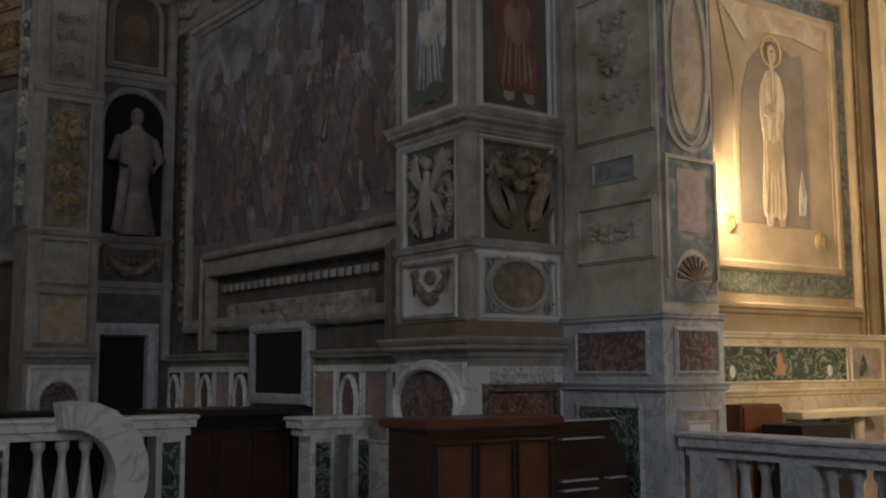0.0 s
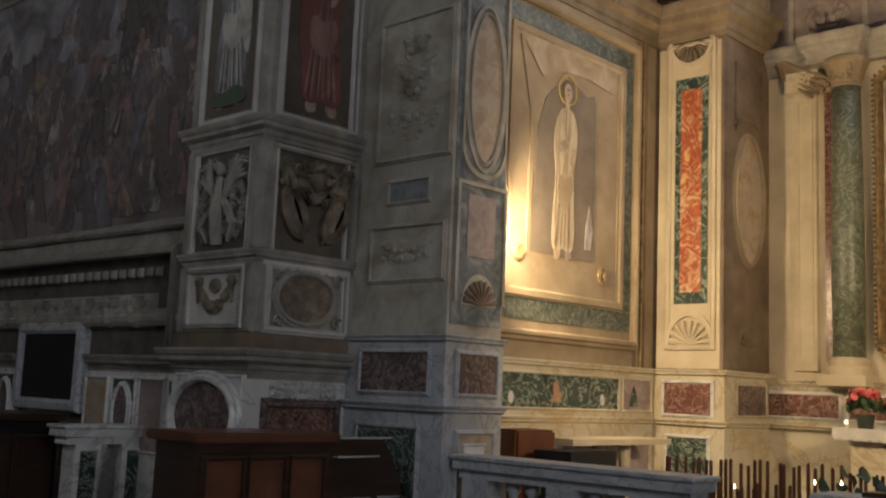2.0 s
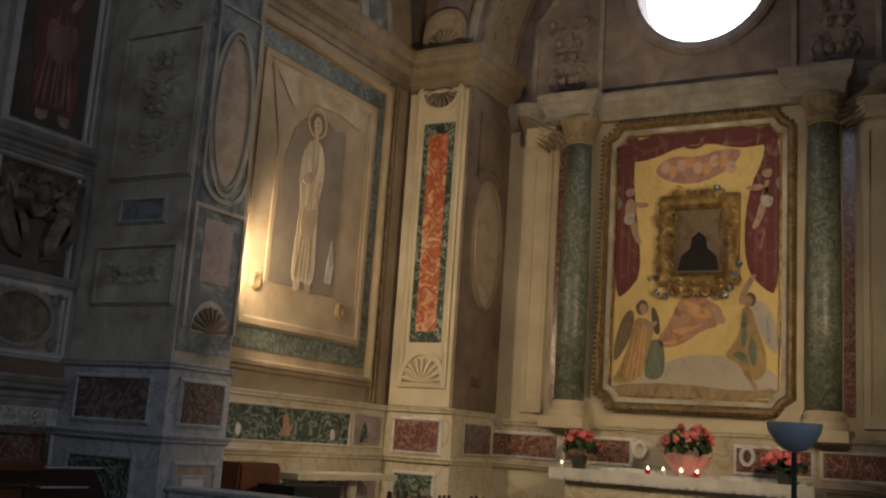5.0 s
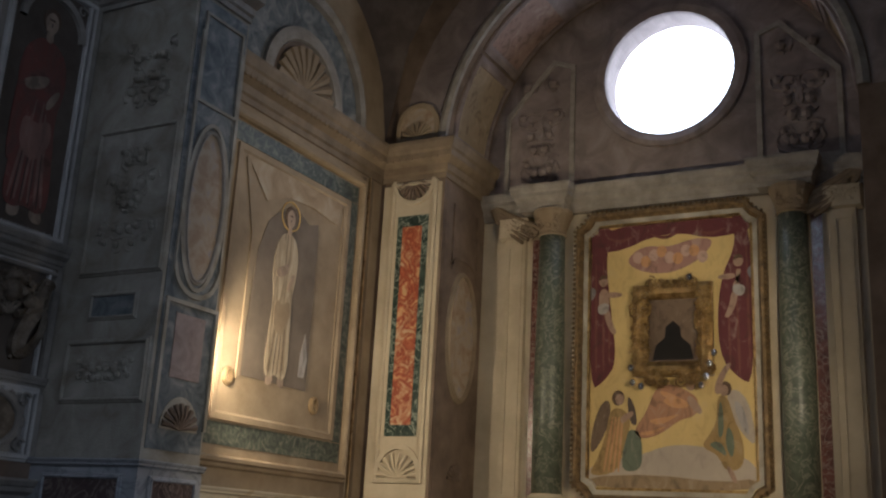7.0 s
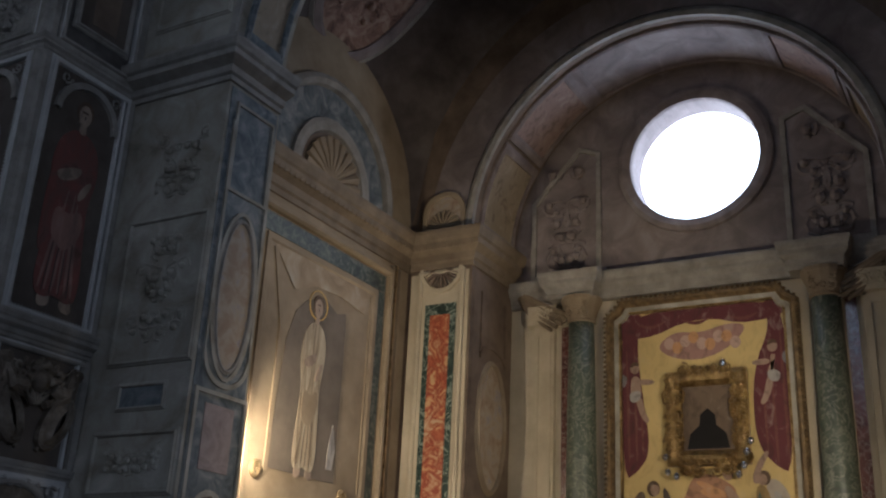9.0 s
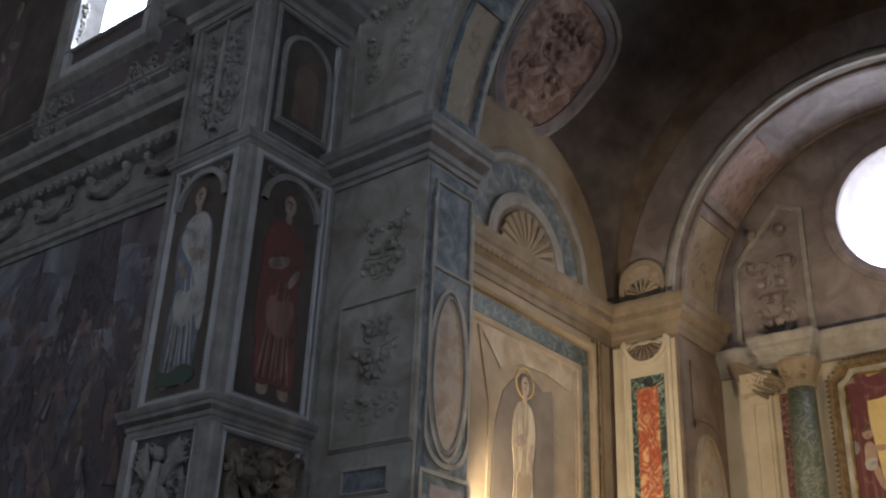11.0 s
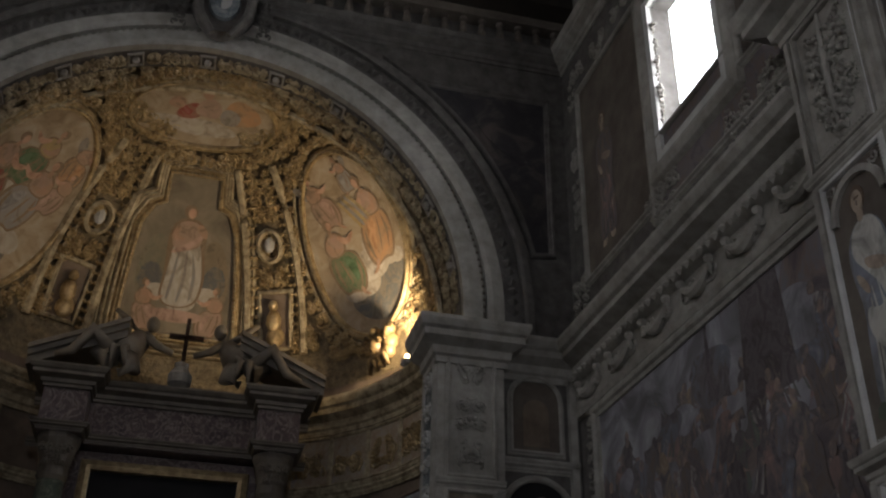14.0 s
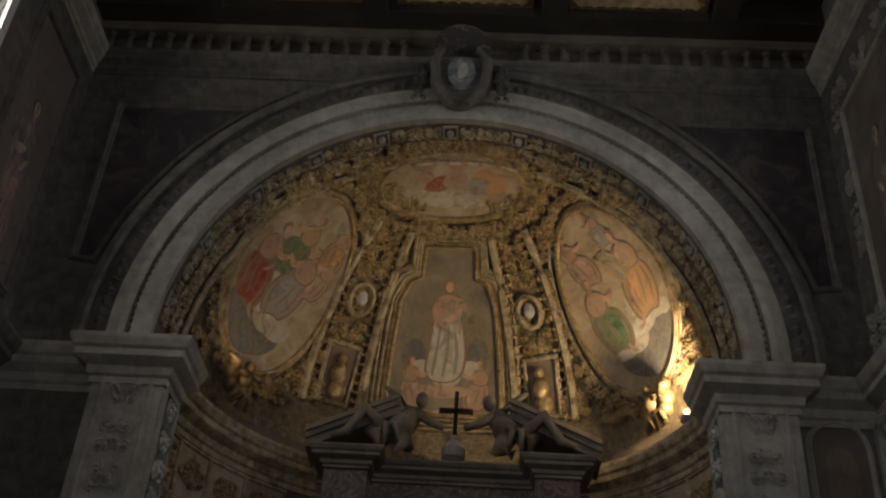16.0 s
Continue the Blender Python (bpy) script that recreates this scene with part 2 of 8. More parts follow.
def box(bm, x0, x1, y0, y1, z0, z1):
    hull(bm, [(x0, y0, z0), (x1, y0, z0), (x1, y1, z0), (x0, y1, z0), (x0, y0, z1), (x1, y0, z1), (x1, y1, z1), (x0, y1, z1)], BOXF)


def plate(bm, F, pts, d0, d1, chamfer=0.0):
    """A flat plate with the outline pts (u, z), from depth d0 to d1; the front edge is chamfered."""
    n = len(pts)
    cu, cz = sum(p[0] for p in pts) / n, sum(p[1] for p in pts) / n
    def shrunk(u, z):
        r = math.hypot(u - cu, z - cz) or 1
        return u - (u - cu) / r * chamfer, z - (z - cz) / r * chamfer
    back = [bm.verts.new(F.p(u, z, d0)) for u, z in pts]
    front = [bm.verts.new(F.p(*shrunk(u, z), d1)) for u, z in pts]
    bm.faces.new(front)
    for i in range(n):
        bm.faces.new((back[i], back[(i + 1) % n], front[(i + 1) % n], front[i]))


def ring(bm, F, outline, profile, closed=True):
    """A moulding swept along outline (u, z): profile rows (offset inwards, depth)."""
    n = len(outline)
    rows = []
    for i, (u, z) in enumerate(outline):
        a = outline[(i - 1) % n] if closed or i else outline[i]
        b = outline[(i + 1) % n] if closed or i < n - 1 else outline[i]
        t1 = Vector((u - a[0], z - a[1]))
        t2 = Vector((b[0] - u, b[1] - z))
        t1 = t1.normalized() if t1.length > 1e-9 else t2.normalized()
        t2 = t2.normalized() if t2.length > 1e-9 else t1
        n1, n2 = Vector((-t1.y, t1.x)), Vector((-t2.y, t2.x))
        m = n1 + n2
        m = m / max(m.length_squared / 2, 0.3)
        rows.append([bm.verts.new(F.p(u + m.x * o, z + m.y * o, d)) for o, d in profile])
    for i in range(n if closed else n - 1):
        r, s = rows[i], rows[(i + 1) % n]
        for k in range(len(profile) - 1):
            bm.faces.new((r[k], r[k + 1], s[k + 1], s[k]))


def soft(pts, rounds=2):
    """Rounds a closed outline by cutting its corners."""
    for _ in range(rounds):
        out = []
        for (a, b), (c, d) in zip(pts, pts[1:] + pts[:1]):
            out += [(0.75 * a + 0.25 * c, 0.75 * b + 0.25 * d), (0.25 * a + 0.75 * c, 0.25 * b + 0.75 * d)]
        pts = out
    return pts


def rect(u0, u1, z0, z1):
    return [(u0, z0), (u1, z0), (u1, z1), (u0, z1)]


def oval(u, z, ru, rz, n=28, a0=0.0, a1=2 * math.pi):
    full = abs(a1 - a0 - 2 * math.pi) < 1e-6
    k = n if full else n + 1
    return [(u + ru * math.cos(a0 + (a1 - a0) * i / n), z + rz * math.sin(a0 + (a1 - a0) * i / n)) for i in range(k)]


def arched(u0, u1, z0, z1, n=12):
    r = (u1 - u0) / 2
    return [(u0, z0), (u1, z0)] + [((u0 + u1) / 2 + r * math.cos(math.pi * i / n), z1 - r + r * math.sin(math.pi * i / n)) for i in range(n + 1)]


FRAME = [(0, 0), (0, 0.03), (0.012, 0.045), (0.03, 0.045), (0.04, 0.025), (0.055, 0.022), (0.065, 0.0)]


def scaled(profile, s):
    return [(o * s, d * s) for o, d in profile]


def run(bm, pts, profile, close=False):
    """A cornice: profile (out, z) swept along plan points (x, y), out to the left of the way."""
    n = len(pts)
    rows = []
    for i, (x, y) in enumerate(pts):
        a = pts[i - 1] if i or close else pts[i]
        b = pts[(i + 1) % n] if i < n - 1 or close else pts[i]
        t1, t2 = Vector((x - a[0], y - a[1])), Vector((b[0] - x, b[1] - y))
        t1 = t1.normalized() if t1.length > 1e-9 else t2.normalized()
        t2 = t2.normalized() if t2.length > 1e-9 else t1
        m = Vector((-t1.y, t1.x)) + Vector((-t2.y, t2.x))
        m = m / max(m.length_squared / 2, 0.3)
        rows.append([bm.verts.new((x + m.x * o, y + m.y * o, z)) for o, z in profile])
    for i in range(n if close else n - 1):
        r, s = rows[i], rows[(i + 1) % n]
        for k in range(len(profile) - 1):
            bm.faces.new((r[k], r[k + 1], s[k + 1], s[k]))
    if not close:
        for r in (rows[0], rows[-1]):
            bm.faces.new(r)


def cornice(z0, h, out):
    """Profile of a moulded cornice of height h that stands out by out."""
    return [(0, z0), (out * 0.12, z0), (out * 0.12, z0 + h * 0.15), (out * 0.25, z0 + h * 0.2), (out * 0.3, z0 + h * 0.38), (out * 0.55, z0 + h * 0.45), (out * 0.75, z0 + h * 0.52),
            (out * 0.75, z0 + h * 0.68), (out * 0.88, z0 + h * 0.74), (out, z0 + h * 0.9), (out, z0 + h), (0, z0 + h)]


def lathe(bm, prof, at=(0, 0, 0), n=16):
    rows = []
    for r, z in prof:
        rows.append([bm.verts.new((at[0] + r * math.cos(2 * math.pi * k / n), at[1] + r * math.sin(2 * math.pi * k / n), at[2] + z)) for k in range(n)])
    for a, b in zip(rows, rows[1:]):
        for k in range(n):
            bm.faces.new((a[k], a[(k + 1) % n], b[(k + 1) % n], b[k]))
    bm.faces.new(rows[0][::-1])
    bm.faces.new(rows[-1])


def blob(bm, c, r, seg=8):
    """A rounded lump: centre and three radii."""
    k = max(4, seg // 2 + 1)
    rows = []
    for i in range(1, k):
        b = math.pi * i / k
        rows.append([bm.verts.new((c[0] + r[0] * math.sin(b) * math.cos(2 * math.pi * m / seg), c[1] + r[1] * math.sin(b) * math.sin(2 * math.pi * m / seg), c[2] + r[2] * math.cos(b))) for m in range(seg)])
    top, end = bm.verts.new((c[0], c[1], c[2] + r[2])), bm.verts.new((c[0], c[1], c[2] - r[2]))
    for m in range(seg):
        n = (m + 1) % seg
        bm.faces.new((top, rows[0][m], rows[0][n]))
        bm.faces.new((end, rows[-1][n], rows[-1][m]))
        for p, q in zip(rows, rows[1:]):
            bm.faces.new((p[m], q[m], q[n], p[n]))


def tube(bm, pts, r, n=6):
    """A round bar through 3D points; r one radius or one a point."""
    rs = r if isinstance(r, (list, tuple)) else [r] * len(pts)
    rows = []
    for i, p in enumerate(pts):
        p = Vector(p)
        t = (Vector(pts[min(i + 1, len(pts) - 1)]) - Vector(pts[max(i - 1, 0)])).normalized()
        s = t.orthogonal().normalized()
        w = t.cross(s)
        rows.append([bm.verts.new(p + (s * math.cos(2 * math.pi * k / n) + w * math.sin(2 * math.pi * k / n)) * rs[i]) for k in range(n)])
    for a, b in zip(rows, rows[1:]):
        for k in range(n):
            bm.faces.new((a[k], a[(k + 1) % n], b[(k + 1) % n], b[k]))
    bm.faces.new(rows[0][::-1])
    bm.faces.new(rows[-1])


# ---- plan ----
AX = 0.43                 # nave axis
XF, XL = 5.05, -4.39      # decorated nave walls
XQ, XJ = 5.8, 6.39       # chapel bay wall: nave face and chapel face
YP0, YP1, XP = 7.0, 7.9, 4.9    # great pilaster
CY, JH, SH = 3.86, 1.98, 2.74    # chapel axis, half inner opening, half width
EY, EH = 3.52, 2.48       # entrance arch of the chapel: middle and half width
YQ, YS, YE = CY + JH, CY + SH, EY + EH
XR, XA = 9.42, 10.36      # inner chapel pier and altar wall
YN, YA = 12.85, 12.6      # bay wall beside the apse, apse pilaster front
YC = 13.15              # centre of the apse
RA, ZA = 3.17, 7.02         # apse arch radius and springing
ZC, ZI, ZTOP = 5.92, 5.76, 11.95     # chapel arch, inner arch, nave ceiling
CF, PF = 0.15, 0.35       # chapel and presbytery floor heights

F_FRESCO = Face((XF + 0.38, 0, 0), (-0.035, 1, 0), (-1, -0.035, 0))
F_PILW = Face((XP, 0, 0), (0, 1, 0), (-1, 0, 0))
F_PILS = Face((0, YP0, 0), (1, 0, 0), (0, -1, 0))
F_QW = Face((XQ, 0, 0), (0, 1, 0), (-1, 0, 0))
F_QS = Face((0, YE, 0), (1, 0, 0), (0, -1, 0))
F_SAINT = Face((0, YS, 0), (1, 0, 0), (0, -1, 0))
F_RW = Face((XR, 0, 0), (0, 1, 0), (-1, 0, 0))
F_RS = Face((0, YQ, 0), (1, 0, 0), (0, -1, 0))
F_ALT = Face((XA, 0, 0), (0, 1, 0), (-1, 0, 0))
F_BAY = Face((0, YN, 0), (1, 0, 0), (0, -1, 0))
F_APS = Face((0, YA, 0), (1, 0, 0), (0, -1, 0))
F_LEFT = Face((XL, 0, 0), (0, 1, 0), (1, 0, 0))

# ---- floors, walls, ceiling ----
bm = bmesh.new()
box(bm, XL - 0.5, XQ + 0.3, -6.0, 8.6, -0.3, 0.0)
structure("floor", bm, "floor", "worn grey marble nave floor", "floor")
bm = bmesh.new()
box(bm, XL - 0.5, XF + 0.5, 8.6, 18.0, -0.3, PF)
box(bm, XL - 0.5, XF + 0.5, 8.3, 8.6, -0.3, PF / 2)
structure("floor_presbytery", bm, "floor", "raised grey marble presbytery floor with steps", "floor")
bm = bmesh.new()
box(bm, XQ + 0.3, XA + 0.4, CY - 3.2, CY + 3.2, -0.3, CF)
structure("floor_chapel", bm, "floor", "grey marble chapel floor one step up", "floor")


def wall_with_holes(bm, F, u0, u1, z0, z1, d0, d1, holes):
    """A thick wall with rectangular holes (u0, u1, z0, z1)."""
    us = sorted({u0, u1, *[h[0] for h in holes], *[h[1] for h in holes]})
    zs = sorted({z0, z1, *[h[2] for h in holes], *[h[3] for h in holes]})
    for a, b in zip(us, us[1:]):
        for c, d in zip(zs, zs[1:]):
            if not any(h[0] <= a and b <= h[1] and h[2] <= c and d <= h[3] for h in holes):
                slab(bm, F, a, b, c, d, d0, d1)
    bmesh.ops.remove_doubles(bm, verts=bm.verts, dist=1e-4)


def wall_with_arch(bm, F, u0, u1, z0, z1, d0, d1, uc, r, zs, base, n=24):
    """A thick wall with one round-headed opening."""
    slab(bm, F, u0, uc - r, z0, z1, d0, d1)
    slab(bm, F, uc + r, u1, z0, z1, d0, d1)
    if base > z0:
        slab(bm, F, uc - r, uc + r, z0, base, d0, d1)
    for i in range(n):
        a, b = math.pi * i / n, math.pi * (i + 1) / n
        ua, za, ub, zb = uc + r * math.cos(a), zs + r * math.sin(a), uc + r * math.cos(b), zs + r * math.sin(b)
        hull(bm, [F.p(ua, za, d0), F.p(ub, zb, d0), F.p(ub, z1, d0), F.p(ua, z1, d0), F.p(ua, za, d1), F.p(ub, zb, d1), F.p(ub, z1, d1), F.p(ua, z1, d1)], BOXF)
    bmesh.ops.remove_doubles(bm, verts=bm.verts, dist=1e-4)


WIN = (9.12, 10.33, 7.85, 9.82)
WINW = (9.4, 10.65, 7.85, 9.82)
bm = bmesh.new()
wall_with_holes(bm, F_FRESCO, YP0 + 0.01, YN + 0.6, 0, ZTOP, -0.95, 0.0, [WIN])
structure("wall_east", bm, "dimstucco", "grey stuccoed nave wall", "wall")
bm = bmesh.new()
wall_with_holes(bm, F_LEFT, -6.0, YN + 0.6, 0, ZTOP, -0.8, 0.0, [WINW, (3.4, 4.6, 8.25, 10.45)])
structure("wall_west", bm, "dimstucco", "grey stuccoed nave wall", "wall")
bm = bmesh.new()
wall_with_arch(bm, F_QW, -6.0, YP0 + 0.3, 0, ZTOP, -(XJ - XQ), 0.0, EY, EH, ZC, 0)
structure("wall_chapel_front", bm, "plaster", "grey green plaster wall with the chapel arch", "wall")
# unseen end wall, closes the nave against the sky light
bm = bmesh.new()
box(bm, XL - 0.8, XQ + 0.8, -6.3, -6.0, 0, ZTOP)
structure("wall_entrance", bm, "stucco", "unseen plain grey end wall closing the nave", "wall")
bm = bmesh.new()
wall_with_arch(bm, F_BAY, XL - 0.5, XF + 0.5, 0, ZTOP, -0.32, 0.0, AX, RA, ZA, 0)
structure("wall_apse", bm, "dimstucco", "grey wall with the apse arch", "wall")
bm = bmesh.new()
box(bm, XL - 0.8, XF + 1.8, -6.3, YN + 0.6, ZTOP, ZTOP + 0.3)
structure("ceiling", bm, "coffer", "dark coffered timber ceiling", "ceiling")

# apse drum and conch
def conch_point(a, b, r):
    """a: angle round from the right end (0) to the left (pi); b: height angle 0 to pi/2."""
    return Vector((AX + r * math.cos(a) * math.cos(b), YC + r * math.sin(a) * math.cos(b), ZA + 0.05 + r * math.sin(b)))


bm = bmesh.new()
N, K = 48, 18
rows = [[bm.verts.new(conch_point(math.pi * i / N, math.pi / 2 * j / K * 0.999, RA + 0.02)) for i in range(N + 1)] for j in range(K + 1)]
for a, b in zip(rows, rows[1:]):
    for i in range(N):
        bm.faces.new((a[i], a[i + 1], b[i + 1], b[i]))
structure("apse_conch", bm, "giltground", "gilded stucco half dome of the apse", "vault", smooth=True)
bm = bmesh.new()
for i in range(N):
    a, b = math.pi * i / N, math.pi * (i + 1) / N
    p = [(AX + r * math.cos(t), YC + r * math.sin(t)) for t in (a, b) for r in (RA + 0.02, RA + 0.4)]
    hull(bm, [(*p[0], 0), (*p[1], 0), (*p[3], 0), (*p[2], 0), (*p[0], ZA + 0.06), (*p[1], ZA + 0.06), (*p[3], ZA + 0.06), (*p[2], ZA + 0.06)], BOXF)
bmesh.ops.remove_doubles(bm, verts=bm.verts, dist=1e-4)
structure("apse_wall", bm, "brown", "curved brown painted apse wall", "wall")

# chapel shell
bm = bmesh.new()
slab(bm, F_SAINT, XJ, XA + 0.3, 0, 9.6, -0.4, 0.0)
structure("wall_chapel_north", bm, "ochre", "ochre plaster side wall of the chapel", "wall")
bm = bmesh.new()
box(bm, XJ, XA + 0.3, CY - SH - 0.4, CY - SH, 0, 9.6)
structure("wall_chapel_south", bm, "ochre", "ochre plaster side wall of the chapel", "wall")
bm = bmesh.new()
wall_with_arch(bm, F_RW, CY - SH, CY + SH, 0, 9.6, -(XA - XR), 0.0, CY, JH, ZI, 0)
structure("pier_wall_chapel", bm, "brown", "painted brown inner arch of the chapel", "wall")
OCY, OCZ, OCR = 3.79, 6.63, 0.68
bm = bmesh.new()
n = 48
ang = [2 * math.pi * i / n for i in range(n)]
def sq(t, h=2.2):
    c, s = math.cos(t), math.sin(t)
    k = h / max(abs(c), abs(s))
    return c * k, s * k
for i in range(n):
    a, b = ang[i], ang[(i + 1) % n]
    pts = []
    for t in (a, b):
        pts.append((OCY + OCR * math.cos(t), OCZ + OCR * math.sin(t)))
    for t in (b, a):
        u, z = sq(t)
        pts.append((OCY + u, OCZ + z))
    hull(bm, [F_ALT.p(u, z, -0.5) for u, z in pts] + [F_ALT.p(u, z, 0) for u, z in pts], BOXF)
slab(bm, F_ALT, CY - 2.2, CY + 2.2, 0, OCZ - 2.2, -0.5, 0)
bmesh.ops.remove_doubles(bm, verts=bm.verts, dist=1e-4)
structure("wall_altar", bm, "mauvegrey", "painted altar wall with a round window", "wall")
bm = bmesh.new()
box(bm, XA + 0.5, XA + 0.6, CY - 3.2, CY + 3.2, 0, 4.2)
structure("wall_back", bm, "brown", "plain wall behind the altar", "wall")

# sail vault of the chapel
bm = bmesh.new()
VR, VX = math.hypot((XR - XJ) / 2, SH), (XJ + XR) / 2
G = 24
grid = []
for i in range(G + 1):
    row = []
    for j in range(G + 1):
        x, y = XJ + (XR - XJ) * i / G, CY - SH + 2 * SH * j / G
        h = VR * VR - (x - VX) ** 2 - (y - CY) ** 2
        row.append(bm.verts.new((x, y, ZC + math.sqrt(max(h, 0)))))
    grid.append(row)
for i in range(G):
    for j in range(G):
        bm.faces.new((grid[i][j], grid[i + 1][j], grid[i + 1][j + 1], grid[i][j + 1]))
structure("chapel_vault", bm, "vault", "painted sail vault of the chapel with shade in its colour", "vault", smooth=True)

# windows
def window(name, F, w, depth):
    bm = bmesh.new()
    slab(bm, F, w[0] + 0.03, w[1] - 0.03, w[2] + 0.03, w[3] - 0.03, depth - 0.03, depth)
    ob = structure(name, bm, "daylight", "tall window with bright white glass", "window")
    bm = bmesh.new()
    ring(bm, F, rect(*w), [(0, -0.02), (0, 0.05), (-0.12, 0.05), (-0.12, 0.0)])
    part("window_frame", bm, "white", ob)
    return ob


window("window_1", F_FRESCO, WIN, -0.22)
window("window_2", F_LEFT, WINW, -0.45)
# unseen window, added to go with the left rear fill
window("window_3", F_LEFT, (3.4, 4.6, 8.25, 10.45), -0.45)
bm = bmesh.new()
plate(bm, F_ALT, oval(OCY, OCZ, OCR - 0.01, OCR - 0.01, 48), -0.35, -0.3)
w = structure("window_4", bm, "daylight", "round window with glaring white glass", "window")

# ---- nave: shared ornament ----
def paint(name, rgb, var=0.42, scale=9.0, ground=None):
    """Brushed fresco colour: brown shadows, the hue itself and chalky lights in loose strokes."""
    k = 0.85 if var < 0.25 else 0.55
    lo = tuple(k * v + (1 - k) * 0.25 * w for v, w in zip(rgb, (0.16, 0.12, 0.09)))
    hi = tuple(v * (1 - var * 0.6) + w * var * 0.6 for v, w in zip(rgb, (0.62, 0.54, 0.44)))
    if ground:
        half = tuple(0.5 * v + 0.5 * w for v, w in zip(rgb, ground))
        M[name] = mottled(name, [(0.36, tuple(0.7 * w for w in ground)), (0.45, ground), (0.52, half), (0.60, rgb), (0.72, hi)], scale, 0.88, dist=1.4, stain=0.35, bumps=0.15, detail=7.0, stretch=(1, 1, 0.7))
        return
    M[name] = mottled(name, [(0.32, lo), (0.48, rgb), (0.56, rgb), (0.70, hi)], scale, 0.85, dist=1.0, stain=0.3, bumps=0.15, detail=4.0, stretch=(1, 1, 0.6))


paint("robe white", (0.42, 0.39, 0.36), 0.3)
paint("robe red", (0.17, 0.06, 0.052))
paint("robe green", (0.095, 0.125, 0.08))
paint("robe yellow", (0.36, 0.25, 0.10))
paint("robe blue", (0.10, 0.13, 0.19))
paint("robe grey", (0.24, 0.23, 0.23))
paint("robe orange", (0.40, 0.22, 0.13))
paint("robe rose", (0.38, 0.22, 0.18))
paint("skin paint", (0.38, 0.26, 0.19))
paint("cloud paint", (0.46, 0.40, 0.33), 0.2)
paint("dark sky paint", (0.12, 0.13, 0.15))
paint("purple drape", (0.13, 0.035, 0.04))
paint("yellow sky paint", (0.66, 0.50, 0.20), 0.2)
for nm, rgb in (("robe green", (0.20, 0.25, 0.17)), ("robe orange", (0.55, 0.30, 0.14)), ("robe rose", (0.52, 0.36, 0.29)), ("robe red", (0.30, 0.10, 0.08)), ("robe grey", (0.40, 0.38, 0.37))):
    paint(nm + " light", rgb)
paint("cloud light", (0.56, 0.50, 0.42), 0.15)
paint("hair paint", (0.12, 0.075, 0.045))
paint("shade dark", (0.07, 0.06, 0.055))
for nm, rgb in (("white", (0.33, 0.30, 0.275)), ("ochre", (0.25, 0.19, 0.13)), ("rose", (0.25, 0.16, 0.14)), ("blue", (0.15, 0.155, 0.18)), ("green", (0.13, 0.14, 0.115)), ("brown", (0.14, 0.105, 0.085)), ("dark", (0.075, 0.06, 0.06)), ("skin", (0.28, 0.20, 0.16))):
    paint("faded " + nm, tuple(1.2 * v for v in rgb), 0.45, 5.5, (0.165, 0.14, 0.14))
paint("pale ochre", (0.36, 0.29, 0.20))
paint("pale rose", (0.33, 0.23, 0.19))
for nm, rgb in (("ochre", (0.30, 0.22, 0.13)), ("brown", (0.17, 0.12, 0.08)), ("dark", (0.11, 0.085, 0.07)), ("green", (0.15, 0.18, 0.13))):
    paint("oil " + nm, rgb)
for nm, rgb in (("white", (0.58, 0.55, 0.49)), ("blue", (0.24, 0.255, 0.29)), ("red", (0.24, 0.085, 0.068)), ("rose", (0.36, 0.20, 0.16)), ("green", (0.08, 0.13, 0.085)), ("skin", (0.46, 0.35, 0.26)), ("hair", (0.13, 0.085, 0.055)), ("shadow", (0.06, 0.05, 0.045))):
    paint("soft " + nm, rgb, 0.3, 4.0, tuple(0.55 * v + 0.45 * w for v, w in zip(rgb, (0.13, 0.105, 0.085))))
for nm, rgb in (("robe green", (0.09, 0.15, 0.07)), ("robe orange", (0.46, 0.25, 0.12)), ("robe rose", (0.42, 0.27, 0.20)), ("robe red", (0.27, 0.05, 0.035)), ("robe grey", (0.28, 0.26, 0.24)), ("robe yellow", (0.42, 0.30, 0.13)), ("robe white", (0.52, 0.47, 0.40)), ("skin paint", (0.44, 0.26, 0.17)), ("hair paint", (0.23, 0.15, 0.09)), ("cloud paint", (0.50, 0.44, 0.36)), ("cloud light", (0.60, 0.54, 0.46)), ("dark sky paint", (0.13, 0.13, 0.125)), ("faded green", (0.20, 0.185, 0.13)), ("faded brown", (0.22, 0.17, 0.11))):
    paint("sky " + nm, rgb, 0.3, 5.5, tuple(0.55 * v + 0.45 * w for v, w in zip(rgb, (0.33, 0.255, 0.165))))
    paint("sky " + nm + " light", tuple(min(0.7, 1.2 * v + 0.03) for v in rgb), 0.2, 5.5, rgb)
paint("halo gilt", (0.62, 0.42, 0.14), 0.2)


def spiral(bm, F, u, z, r, turns, start, d, w, n=12, sgn=1):
    pts = []
    for i in range(n + 1):
        t = i / n
        a = start + sgn * turns * 2 * math.pi * t
        k = r * (1 - 0.8 * t)
        pts.append(F.p(u + k * math.cos(a), z + k * math.sin(a), d))
    tube(bm, pts, [w * (1 - 0.5 * i / n) for i in range(n + 1)], 5)


